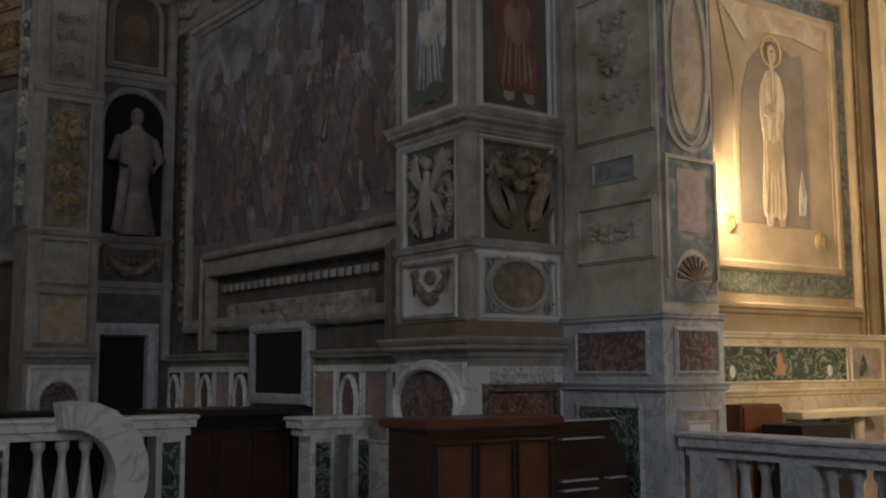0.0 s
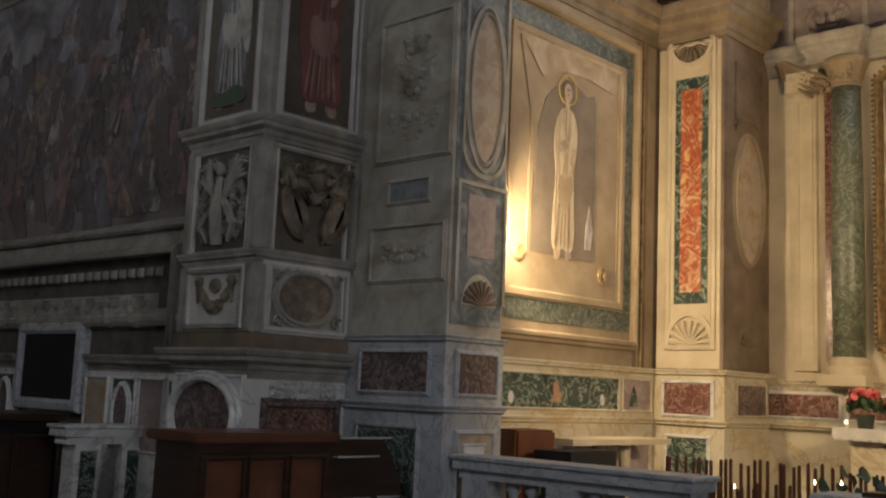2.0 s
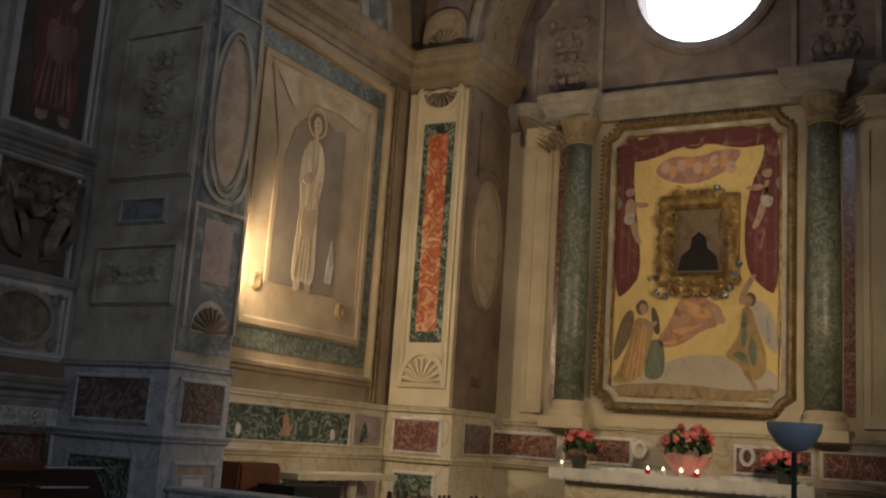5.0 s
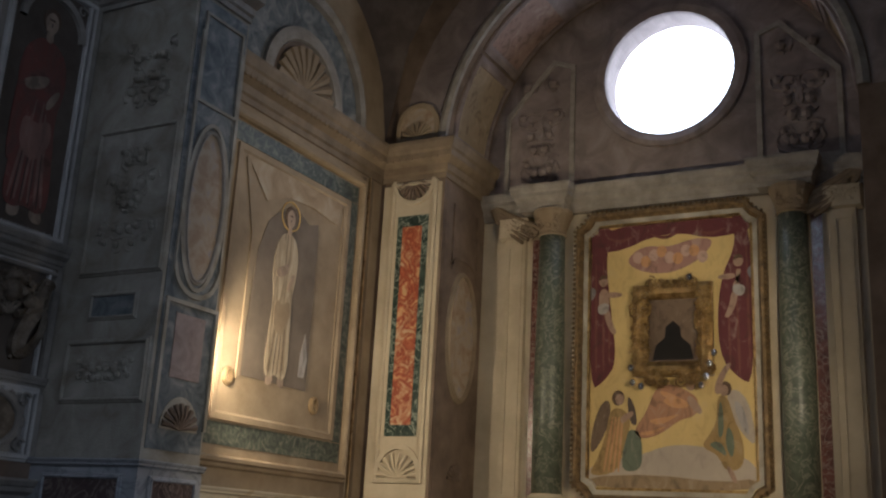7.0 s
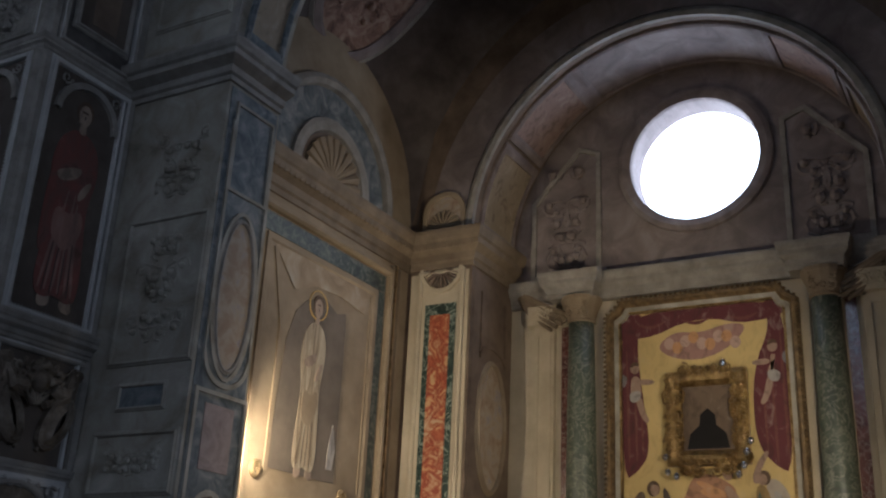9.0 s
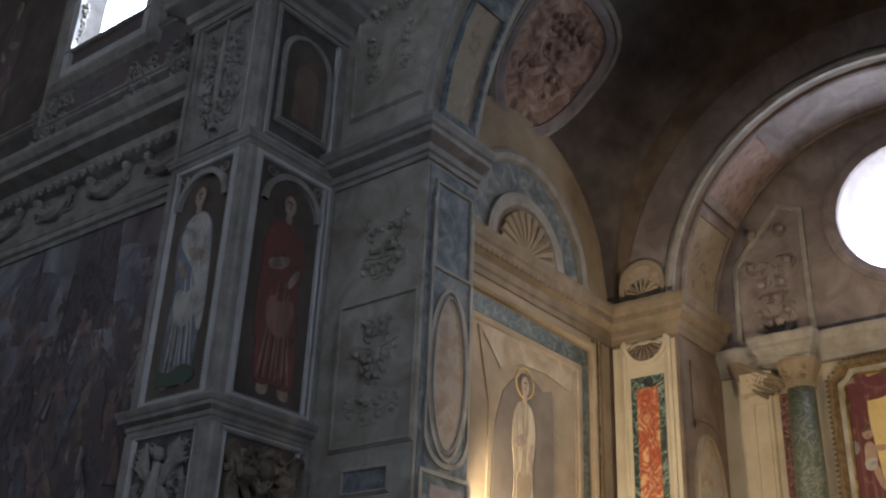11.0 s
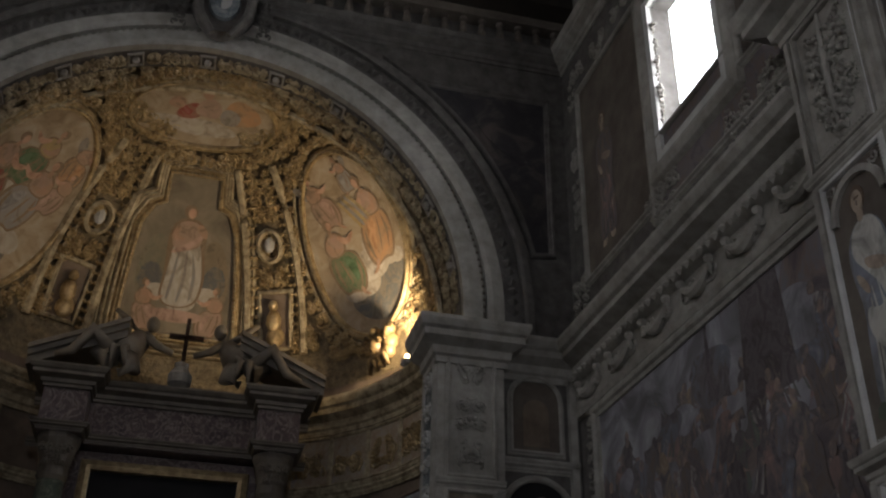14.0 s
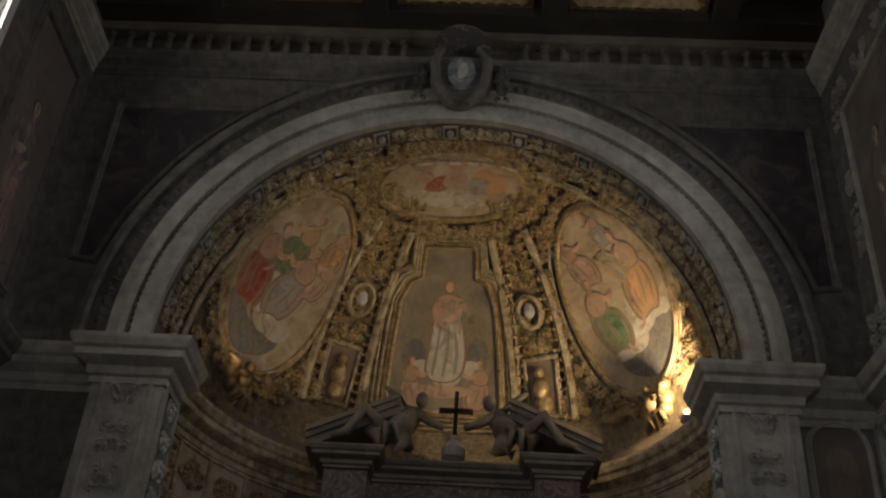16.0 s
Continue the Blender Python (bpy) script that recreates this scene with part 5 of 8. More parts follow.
for i in range(9):
    a = math.pi + math.pi * (i + 0.5) / 9
    tube(bm, [F_RW.p(RC, 5.4, 0.02), F_RW.p(RC + 0.11 * math.cos(a), 5.4 + 0.11 * math.sin(a), 0.04), F_RW.p(RC + 0.19 * math.cos(a), 5.4 + 0.19 * math.sin(a), 0.02)], [0.01, 0.016, 0.024], 6)
part("hanging_shell", bm, "brown", pr)["kind"] = "stuff"
framed(pr, F_RW, rect(RC - 0.24, RC + 0.26, 1.75, 2.04), "red", "marble", 0.5, 0.036, "inlay")
framed(pr, F_RW, rect(RC - 0.2, RC + 0.22, 0.6, 1.53), "green", "marble", 0.5, 0.036, "inlay")
bm = bmesh.new()
plate(bm, F_RW, arched(RC - 0.25, RC + 0.25, 5.82, 6.27), 0.0, 0.03)
part("upper_field", bm, "tan", pr)
bm = bmesh.new()
ring(bm, F_RW, arched(RC - 0.25, RC + 0.25, 5.82, 6.27), [(0, 0.0), (0, 0.05), (0.05, 0.05), (0.06, 0)])
shell(bm, F_RW, RC, 5.86, 0.2, 0.035)
part("upper_shell", bm, "ochre", pr)["kind"] = "stuff"
bm = bmesh.new()
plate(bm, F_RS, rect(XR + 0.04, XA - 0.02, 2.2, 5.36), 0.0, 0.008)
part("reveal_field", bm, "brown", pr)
framed(pr, F_RS, oval(9.9, 3.85, 0.27, 0.62, 28), "tan", "ochre", 0.9, 0.008, "oval_painting", "tan oval in a brown painted reveal")
framed(pr, F_RS, rect(9.62, 10.2, 1.76, 2.04), "africano", "yellowmarble", 0.4, 0.036, "inlay")
bm = bmesh.new()
shell(bm, F_RS, 9.9, 2.42, 0.16, 0.01)
ring(bm, F_RS, [(9.62, 5.2), (9.62, 4.55)] + oval(9.9, 4.5, 0.28, 0.14, 10, math.pi, 0) + [(10.18, 5.2)], [(0, 0.008), (0, 0.025), (0.04, 0.025), (0.04, 0.008)], False)
part("faint_border", bm, "brown", pr)["kind"] = "stuff"

# inner arch mouldings and soffit panels
ar = empty("inner_arch", "painted arch with stucco rim and framed soffit panels", "arch")
bm = bmesh.new()
ring(bm, F_RW, oval(CY, ZI, JH, JH, 48, 0, math.pi), [(0, 0), (0, 0.05), (-0.05, 0.06), (-0.1, 0.03), (-0.1, 0)], False)
part("rim", bm, "stucco", ar)
bm = bmesh.new()
ring(bm, F_RW, oval(CY, ZI, JH + 0.12, JH + 0.12, 48, 0, math.pi), [(0, 0.004), (0, 0.012), (-0.42, 0.012), (-0.42, 0.004)], False)
part("painted_band", bm, "mauvegrey", ar)


class Soffit:
    """The inside of an arch: u along the arch in radians from the right springing, z across the depth (x)."""

    def __init__(self, yc, zc, r, x0):
        self.yc, self.zc, self.r, self.x0 = yc, zc, r, x0
        self.a, self.n = Vector((0, 1, 0)), Vector((0, 0, -1))

    def p(self, u, z, d):
        k = self.r - d
        return Vector((self.x0 + z, self.yc + k * math.cos(u), self.zc + k * math.sin(u)))


def soffit_panels(parent, S, spans, z0, z1, mats, rim):
    for (a, b), m in zip(spans, mats):
        n = max(2, int((b - a) / 0.08))
        line = [(a + (b - a) * i / n, z0) for i in range(n + 1)] + [(b - (b - a) * i / n, z1) for i in range(n + 1)]
        bm = bmesh.new()
        rows = [[bm.verts.new(S.p(a + (b - a) * i / n, z, 0.012)) for z in (z0, z1)] for i in range(n + 1)]
        for r, s in zip(rows, rows[1:]):
            bm.faces.new((r[0], r[1], s[1], s[0]))
        part("soffit_painting", bm, m, parent)
        bm = bmesh.new()
        ring(bm, S, line, [(0, 0.0), (0, 0.035), (-0.02, 0.045), (-0.05, 0.03), (-0.05, 0.0)])
        part("soffit_moulding", bm, rim, parent)


S1A = Soffit(CY, ZI, JH, XR)
soffit_panels(ar, S1A, [(0.08, 0.5), (0.62, 1.0), (1.1, 2.04), (2.14, 2.5), (2.62, 3.06)], 0.14, XA - XR - 0.12, ["pale ochre", "pale rose", "mauvegrey", "pale rose", "pale ochre"], "mauvegrey")
ea = empty("entrance_arch", "grey banded chapel arch with painted soffit panels", "arch")
S2A = Soffit(EY, ZC, EH, XQ)
soffit_panels(ea, S2A, [(0.1, 0.5), (0.6, 1.2), (1.3, 1.84), (1.94, 2.5), (2.6, 3.04)], 0.12, XJ - XQ - 0.12, ["pale ochre", "plaster", "pale ochre", "plaster", "pale ochre"], "blue")
bm = bmesh.new()
ring(bm, F_QW, oval(EY, ZC, EH, EH, 48, 0, math.pi), [(0, 0), (0, 0.03), (-0.06, 0.03), (-0.06, 0)], False)
part("rim", bm, "stucco", ea)

# vault painting: bands and relief panels on the sail vault
class Sail:
    def __init__(self, a, b):
        c = Vector((math.cos(a) * math.cos(b), math.sin(a) * math.cos(b), math.sin(b)))
        self.c, self.a = c, Vector((math.sin(a), -math.cos(a), 0))
        self.e, self.n = self.a.cross(c) * -1, -c
        if self.e.z < 0:
            self.e = -self.e

    def p(self, u, z, d):
        w = (self.c + self.a * (u / VR) + self.e * (z / VR)).normalized()
        return Vector((VX, CY, ZC)) + w * (VR - d)


def fine(pts, step=0.12):
    """Splits the long edges of a closed outline."""
    out = []
    for (a, b), (c, d) in zip(pts, pts[1:] + pts[:1]):
        k = max(1, math.ceil(math.hypot(c - a, d - b) / step))
        out += [(a + (c - a) * i / k, b + (d - b) * i / k) for i in range(k)]
    return out


def on_sphere(face, pts, name, mat, parent, d0=0.0, d1=0.02, label=""):
    """A thin field that follows the curve: a fan of rings from the middle to the outline."""
    pts = fine(pts)
    n = len(pts)
    cu, cz = sum(p[0] for p in pts) / n, sum(p[1] for p in pts) / n
    k = max(2, math.ceil(max(math.hypot(u - cu, z - cz) for u, z in pts) / 0.13))
    bm = bmesh.new()
    rows = []
    for t in [1 - i / k for i in range(k)]:
        rows.append([bm.verts.new(face.p(cu + (u - cu) * t, cz + (z - cz) * t, d1)) for u, z in pts])
    mid = bm.verts.new(face.p(cu, cz, d1))
    for a, b in zip(rows, rows[1:]):
        for i in range(n):
            bm.faces.new((a[i], a[(i + 1) % n], b[(i + 1) % n], b[i]))
    for i in range(n):
        bm.faces.new((rows[-1][i], rows[-1][(i + 1) % n], mid))
    return part(name, bm, mat, parent, label)


vd = empty("vault_decoration", "painted vault bands with a russet relief panel", "vault decoration")
M["russet"] = mottled("russet painted relief", [(0.36, (0.12, 0.07, 0.05)), (0.5, (0.30, 0.18, 0.13)), (0.64, (0.46, 0.34, 0.25))], 5, 0.85, dist=1.0, stain=0.3)
for sx, sy in ((-1, 1), (-1, -1)):
    V = Sail(math.atan2(sy * SH * 0.92, sx * (XR - XJ) / 2 * 0.06), radians(36))
    tri = soft([(-0.5, -0.3), (0.0, -0.62), (0.5, -0.3), (0.66, 0.5), (0.4, 0.86), (-0.4, 0.86), (-0.66, 0.5)], 2)
    on_sphere(V, tri, "relief_panel", "russet", vd, label="russet painted figures panel")
    bm = bmesh.new()
    ring(bm, V, tri, [(0, 0), (0, 0.05), (-0.05, 0.06), (-0.12, 0.04), (-0.14, 0)])
    part("panel_moulding", bm, "mauvegrey", vd)
    bm = bmesh.new()
    ring(bm, V, [(u * 1.22, z * 1.16) for u, z in tri], [(0, 0), (0, 0.03), (-0.04, 0.04), (-0.07, 0.0)])
    part("outer_moulding", bm, "stucco", vd)
    bm = bmesh.new()
    foliage(bm, V, -0.42, 0.42, -0.35, 0.75, 0.26, 17, 0.01, 1.0)
    part("painted_relief", bm, "russet", vd)["kind"] = "stuff"
top = Sail(0.0, radians(90))
bm = bmesh.new()
ring(bm, top, oval(0, 0, 0.85, 1.2, 36), [(0, 0), (0, 0.08), (0.06, 0.1), (0.14, 0.06), (0.16, 0)])
part("crown_moulding", bm, "brown", vd)

# ---- altar wall ----
aw = empty("altar_surround", "green marble columns and cream panels round the altarpiece", "altar surround")
bm = bmesh.new()
plate(bm, F_ALT, rect(CY - JH, CY + JH, 2.1, 5.19), 0.0, 0.01)
part("cream_field", bm, "cream", aw)
for s in (1, -1):
    y0 = CY + (1.14 if s > 0 else -1.26)
    bm = bmesh.new()
    lathe(bm, [(0.2, 2.16), (0.2, 2.24), (0.17, 2.26), (0.19, 2.31), (0.15, 2.34)], (XA - 0.09, y0, 0), 20)
    part("column_base", bm, "cream", aw)
    bm = bmesh.new()
    lathe(bm, [(0.148, 2.34), (0.152, 3.2), (0.145, 4.0), (0.13, 4.94)], (XA - 0.09, y0, 0), 24)
    part("column_shaft", bm, "greencol", aw, "mottled green marble shaft", True)
    bm = bmesh.new()
    lathe(bm, [(0.13, 4.94), (0.15, 4.95), (0.14, 4.98), (0.17, 5.08), (0.2, 5.15), (0.21, 5.17), (0.21, 5.21)], (XA - 0.09, y0, 0), 16)
    Fc = Face((XA - 0.25, 0, 0), (0, 1, 0), (-1, 0, 0))
    for k in (-1, 0, 1):
        for z in (5.02, 5.11):
            spiral(bm, Fc, y0 + k * 0.09, z, 0.05, 1.1, k, 0.0, 0.016, 9, k or 1)
    part("capital", bm, "ochre", aw)
    bm = bmesh.new()
    ya, yb = y0 + s * 0.15, y0 + s * 0.25
    plate(bm, F_ALT, rect(min(ya, yb), max(ya, yb), 2.3, 4.95), 0.01, 0.02)
    part("red_strip", bm, "red", aw)
    bm = bmesh.new()
    ya, yb = y0 + s * 0.31, y0 + s * 0.56
    slab(bm, F_ALT, min(ya, yb), max(ya, yb), 2.2, 4.98, 0.0, 0.06, 0.01)
    ring(bm, F_ALT, rect(min(ya, yb) + 0.04, max(ya, yb) - 0.04, 2.3, 4.9), [(0, 0.06), (0, 0.075), (0.03, 0.075), (0.03, 0.06)])
    part("cream_pilaster", bm, "cream", aw)
    bm = bmesh.new()
    slab(bm, F_ALT, min(ya, yb) - 0.06, max(ya, yb) + 0.06, 4.96, 5.2, 0.0, 0.12, 0.02)
    foliage(bm, F_ALT, min(ya, yb) - 0.03, max(ya, yb) + 0.03, 4.98, 5.18, 0.1, 5, 0.12, 1.6)
    part("pilaster_capital", bm, "cream", aw)
    bm = bmesh.new()
    slab(bm, F_ALT, y0 - 0.24, y0 + 0.24, 2.06, 2.18, 0.0, 0.3, 0.01)
    part("pedestal", bm, "cream", aw)
bm = bmesh.new()
ys = [CY + JH, CY + 1.45, CY + 1.45, CY + 0.98, CY + 0.98, CY - 0.98, CY - 0.98, CY - 1.45, CY - 1.45, CY - JH]
xs = [XA - 0.03, XA - 0.03, XA - 0.22, XA - 0.22, XA - 0.06, XA - 0.06, XA - 0.22, XA - 0.22, XA - 0.03, XA - 0.03]
run(bm, list(zip(xs, ys))[::-1], cornice(5.2, 0.27, 0.1))
part("entablature", bm, "stucco", aw)
bm = bmesh.new()
for (x0, y0), (x1, y1) in zip(zip(xs, ys), zip(xs[1:], ys[1:])):
    if abs(y1 - y0) > 0.01:
        box(bm, min(x0, XA), XA, min(y0, y1), max(y0, y1), 5.2, 5.47)
part("entablature_core", bm, "stucco", aw)
for s in (1, -1):
    bm = bmesh.new()
    ring(bm, F_ALT, [(CY + s * 0.95, 5.5), (CY + s * 1.75, 5.5), (CY + s * 1.75, 6.4), (CY + s * 1.2, 7.0), (CY + s * 0.95, 6.9)][::s], [(0, 0), (0, 0.03), (0.05, 0.03), (0.05, 0)])
    part("upper_moulding", bm, "stucco", aw)
bm = bmesh.new()
ring(bm, F_ALT, oval(OCY, OCZ, OCR + 0.13, OCR + 0.13, 48), [(0, 0), (0, 0.05), (0.05, 0.06), (0.13, 0.04), (0.14, 0)])
part("oculus_rim", bm, "mauvegrey", aw)
bm = bmesh.new()
for s in (1, -1):
    foliage(bm, F_ALT, CY + s * 1.35 - 0.35, CY + s * 1.35 + 0.35, 5.55, 6.9, 0.3, 44, 0.0, 1.0)
part("faint_stucco", bm, "mauvegrey", aw)["kind"] = "stuff"
for s in (1, -1):
    bm = bmesh.new()
    for k in range(5):
        a, b = CY + s * (1.93 - 0.02 * k), CY + s * (1.22 + 0.06 * k)
        pts = []
        for i in range(9):
            q = i / 8
            pts.append(F_ALT.p(a + (b - a) * q, 5.46 - 0.05 * k - (0.44 - 0.02 * k) * q ** 0.75, 0.06 + 0.07 * q))
        tube(bm, pts, 0.03 - 0.002 * k, 6)
    spiral(bm, F_ALT, CY + s * 1.36, 4.99, 0.07, 1.4, 0.0, 0.14, 0.022, 12, s)
    part("sweeping_volute", bm, "cornicetan", aw, "tan moulded volute sweeping up from the capital")
bm = bmesh.new()
slab(bm, F_ALT, CY - JH, CY + JH, CF, 2.06, 0.0, 0.06)
part("marble_dado", bm, "yellowmarble", aw)
bm = bmesh.new()
run(bm, [(XA - 0.06, CY - JH), (XA - 0.06, CY + JH)], cornice(2.04, 0.08, 0.08))
run(bm, [(XA - 0.06, CY - JH), (XA - 0.06, CY + JH)], cornice(1.62, 0.07, 0.1))
part("dado_moulding", bm, "yellowmarble", aw)
for a, b in ((1.25, 1.95), (0.5, 1.15)):
    for s in (1, -1):
        u0, u1 = sorted((CY + s * a, CY + s * b))
        framed(aw, F_ALT, rect(u0, u1, 1.77, 1.98), "red", "marble", 0.5, 0.066, "inlay")
for s in (1, -1):
    bm = bmesh.new()
    ring(bm, F_ALT, oval(CY - 0.1 + s * 0.5, 1.91, 0.07, 0.09, 18), [(0, 0.06), (0, 0.1), (0.03, 0.1), (0.03, 0.06)])
    part("white_ring", bm, "marble", aw)

# ---- altarpiece ----
ap = empty("altarpiece", "yellow and purple painted altarpiece in a gilded frame", "painting")
A0, A1, Z0, Z1 = 2.85, 4.74, 2.27, 5.15


def notched(u0, u1, z0, z1, c):
    return [(u0 + c, z0), (u1 - c, z0), (u1 - c * 0.6, z0 + c * 0.6), (u1, z0 + c), (u1, z1 - c), (u1 - c * 0.6, z1 - c * 0.6), (u1 - c, z1), (u0 + c, z1), (u0 + c * 0.6, z1 - c * 0.6), (u0, z1 - c), (u0, z0 + c), (u0 + c * 0.6, z0 + c * 0.6)]


O = notched(A0, A1, Z0, Z1, 0.16)
bm = bmesh.new()
ring(bm, F_ALT, O, [(0, 0.0), (0, 0.1), (0.02, 0.13), (0.05, 0.13), (0.07, 0.1), (0.08, 0.07)])
beads(bm, F_ALT, O + O[:1], 0.02, 0.05, 0.125)
part("gilded_frame", bm, "darkgilt", ap)
bm = bmesh.new()
ring(bm, F_ALT, notched(A0 + 0.075, A1 - 0.075, Z0 + 0.075, Z1 - 0.075, 0.14), [(0, 0.07), (0.05, 0.06), (0.06, 0.04)])
part("grey_border", bm, "plaster", ap)
bm = bmesh.new()
ring(bm, F_ALT, notched(A0 + 0.125, A1 - 0.125, Z0 + 0.125, Z1 - 0.125, 0.09), [(0, 0.04), (0, 0.06), (0.025, 0.06), (0.025, 0.03)])
part("gilt_fillet", bm, "brightgold", ap)
P0, P1, Q0, Q1 = A0 + 0.14, A1 - 0.14, Z0 + 0.14, Z1 - 0.14
bm = bmesh.new()
plate(bm, F_ALT, rect(P0, P1, Q0, Q1), 0.01, 0.03)
part("painted_sky", bm, "yellow sky paint", ap)
MC = (P0 + P1) / 2


def shape(name, mat, pts, d, flip=False):
    bm = bmesh.new()
    plate(bm, F_ALT, soft([(MC - u if flip else MC + u, Q0 + z) for u, z in pts]), d, d + 0.003)
    return part(name, bm, mat, ap)


H_ = Q1 - Q0


def daubed(name, mat, pts, d, rounds=2):
    """A painted patch; x runs 0 to 100 across the picture, y 0 to 165 down it."""
    bm = bmesh.new()
    plate(bm, F_ALT, soft([(P1 - (P1 - P0) * x / 100, Q1 - H_ * y / 165) for x, y in pts], rounds), d - 0.002, d)
    return part(name, bm, mat, ap)


def disc(x, y, r, k=1.2):
    return [(x + r * math.cos(t), y + r * k * math.sin(t)) for t in [0.785 * i for i in range(8)]]


daubed("painted_ground", "cloud paint", [(0, 150), (30, 146), (50, 138), (75, 140), (100, 148), (100, 165), (0, 165)], 0.033)
daubed("painted_ground", "oil ochre", [(0, 158), (40, 156), (80, 160), (100, 157), (100, 165), (0, 165)], 0.036, 1)
daubed("painted_curtain", "purple drape", [(0, 0), (16, 0), (10, 18), (13, 50), (18, 88), (10, 100), (0, 106)], 0.036)
daubed("painted_curtain", "purple drape", [(100, 0), (86, 0), (92, 16), (80, 42), (79, 85), (90, 100), (100, 104)], 0.036)
daubed("painted_curtain", "purple drape", [(0, 0), (100, 0), (100, 10), (90, 12), (74, 13), (58, 8), (40, 9), (22, 16), (8, 17), (0, 20)], 0.038, 1)
for x, y, w, h in ((3, 24, 1.6, 70), (8, 22, 1.3, 72), (12, 55, 1.2, 35), (96, 20, 1.6, 78), (90, 50, 1.4, 48), (85, 56, 1.2, 36)):
    daubed("painted_fold", "robe red", [(x, y), (x + w, y), (x + w * 1.6, y + h), (x + w * 0.4, y + h)], 0.04, 1)
for x, s in ((20, 1), (48, -1), (76, 1)):
    daubed("painted_fold", "robe red", [(x - 12, 6), (x, 10), (x + 12, 6), (x, 13)], 0.041)
daubed("painted_glory", "robe rose", [(22, 24), (34, 14), (50, 17), (66, 12), (79, 14), (70, 26), (52, 34), (34, 32)], 0.036)
for k in range(9):
    daubed("painted_glory", "robe orange light" if k % 2 else "robe rose light", disc(31 + 5 * k, 22 + 3 * math.sin(k * 1.7), 3.4), 0.038 + 0.0006 * k)
# children at the curtains
for x, y, f in ((9, 36, 1), (92, 29, -1)):
    daubed("painted_child", "skin paint", [(x - 3, y + 5), (x + 3, y + 5), (x + 4 * f, y + 14), (x + 3 * f, y + 22), (x - 3 * f, y + 20)], 0.042)
    daubed("painted_child", "skin paint", [(x + 2 * f, y + 7), (x + 12 * f, y + 8), (x + 12 * f, y + 11), (x + 2 * f, y + 11)], 0.043)
    daubed("painted_child", "skin paint", [(x, y + 18), (x + 4 * f, y + 18), (x + 6 * f, y + 28), (x + 9 * f, y + 34), (x + 6 * f, y + 35), (x + 2 * f, y + 28)], 0.044)
    daubed("painted_cloth", "robe white", [(x - 4 * f, y + 15), (x + 4 * f, y + 14), (x + 3 * f, y + 21), (x - 3 * f, y + 22)], 0.045)
    daubed("painted_wing", "robe grey", [(x - 4 * f, y + 6), (x - 9 * f, y + 2), (x - 8 * f, y + 14)], 0.0415)
    daubed("painted_head", "skin paint", disc(x, y, 3.2), 0.046)
    daubed("painted_hair", "hair paint", [(x - 3, y), (x - 2, y - 4), (x + 2, y - 4), (x + 3, y - 1), (x, y - 2)], 0.048)
# kneeling angel in orange, companion in green
daubed("painted_wing", "oil brown", [(14, 112), (9, 112), (3, 126), (1, 146), (8, 138), (14, 124)], 0.038)
daubed("painted_wing", "oil dark", [(24, 108), (29, 114), (31, 128), (26, 126)], 0.038)
daubed("painted_angel", "oil green", [(24, 130), (32, 130), (34, 142), (33, 154), (21, 155), (22, 140)], 0.040)
daubed("painted_angel", "robe yellow", [(16, 116), (24, 118), (27, 126), (23, 138), (19, 156), (0, 158), (6, 148), (11, 134), (13, 122)], 0.042)
for k in range(4):
    daubed("painted_fold", "robe orange light", [(15 + 2 * k, 122), (16.4 + 2 * k, 122), (11 + 3 * k, 155), (9.6 + 3 * k, 155)], 0.044, 1)
daubed("painted_arm", "skin paint", [(20, 122), (28, 118), (29, 121), (21, 127)], 0.046)
daubed("painted_hair", "hair paint", disc(19, 110.5, 4.2), 0.045)
daubed("painted_head", "skin paint", disc(20, 111.5, 3.0), 0.047)
# flying figure in red
daubed("painted_robe", "robe orange", [(28, 131), (36, 120), (42, 104), (50, 102), (60, 106), (68, 112), (66, 122), (56, 124), (46, 132), (34, 136)], 0.040)
for pts in ([(42, 106), (52, 108), (62, 116), (52, 114)], [(36, 124), (50, 122), (58, 120), (44, 128)], [(30, 132), (42, 130), (50, 127), (38, 134)]):
    daubed("painted_fold", "robe orange light", pts, 0.042)
daubed("painted_fold", "robe orange light", [(44, 112), (56, 110), (64, 116), (54, 118)], 0.043)
daubed("painted_arm", "skin paint", [(62, 108), (70, 118), (68, 122), (60, 114)], 0.044)
daubed("painted_head", "skin paint", disc(63, 103, 3.4), 0.046)
# reaching angel in yellow green
daubed("painted_wing", "cloud paint", [(83, 108), (90, 106), (97, 116), (100, 140), (93, 134), (86, 122)], 0.038)
daubed("painted_wing", "robe grey light", [(87, 112), (93, 116), (97, 136), (90, 126)], 0.040)
daubed("painted_angel", "robe yellow", [(78, 110), (84, 110), (87, 122), (93, 138), (92, 152), (82, 154), (78, 144), (68, 140), (74, 132), (78, 124)], 0.042)
for pts in ([(79, 114), (81, 114), (82, 132), (78, 136)], [(84, 126), (88, 136), (86, 148), (82, 138)], [(72, 138), (80, 136), (84, 146), (78, 142)]):
    daubed("painted_fold", "oil green", pts, 0.044)
daubed("painted_arm", "skin paint", [(76, 108), (79, 98), (85, 90), (87, 92), (82, 100), (80, 110)], 0.046)
daubed("painted_foot", "skin paint", [(82, 150), (86, 152), (89, 160), (86, 160)], 0.046)
daubed("painted_hair", "hair paint", disc(83, 106, 3.8), 0.045)
daubed("painted_head", "skin paint", disc(82, 107, 2.9), 0.047)

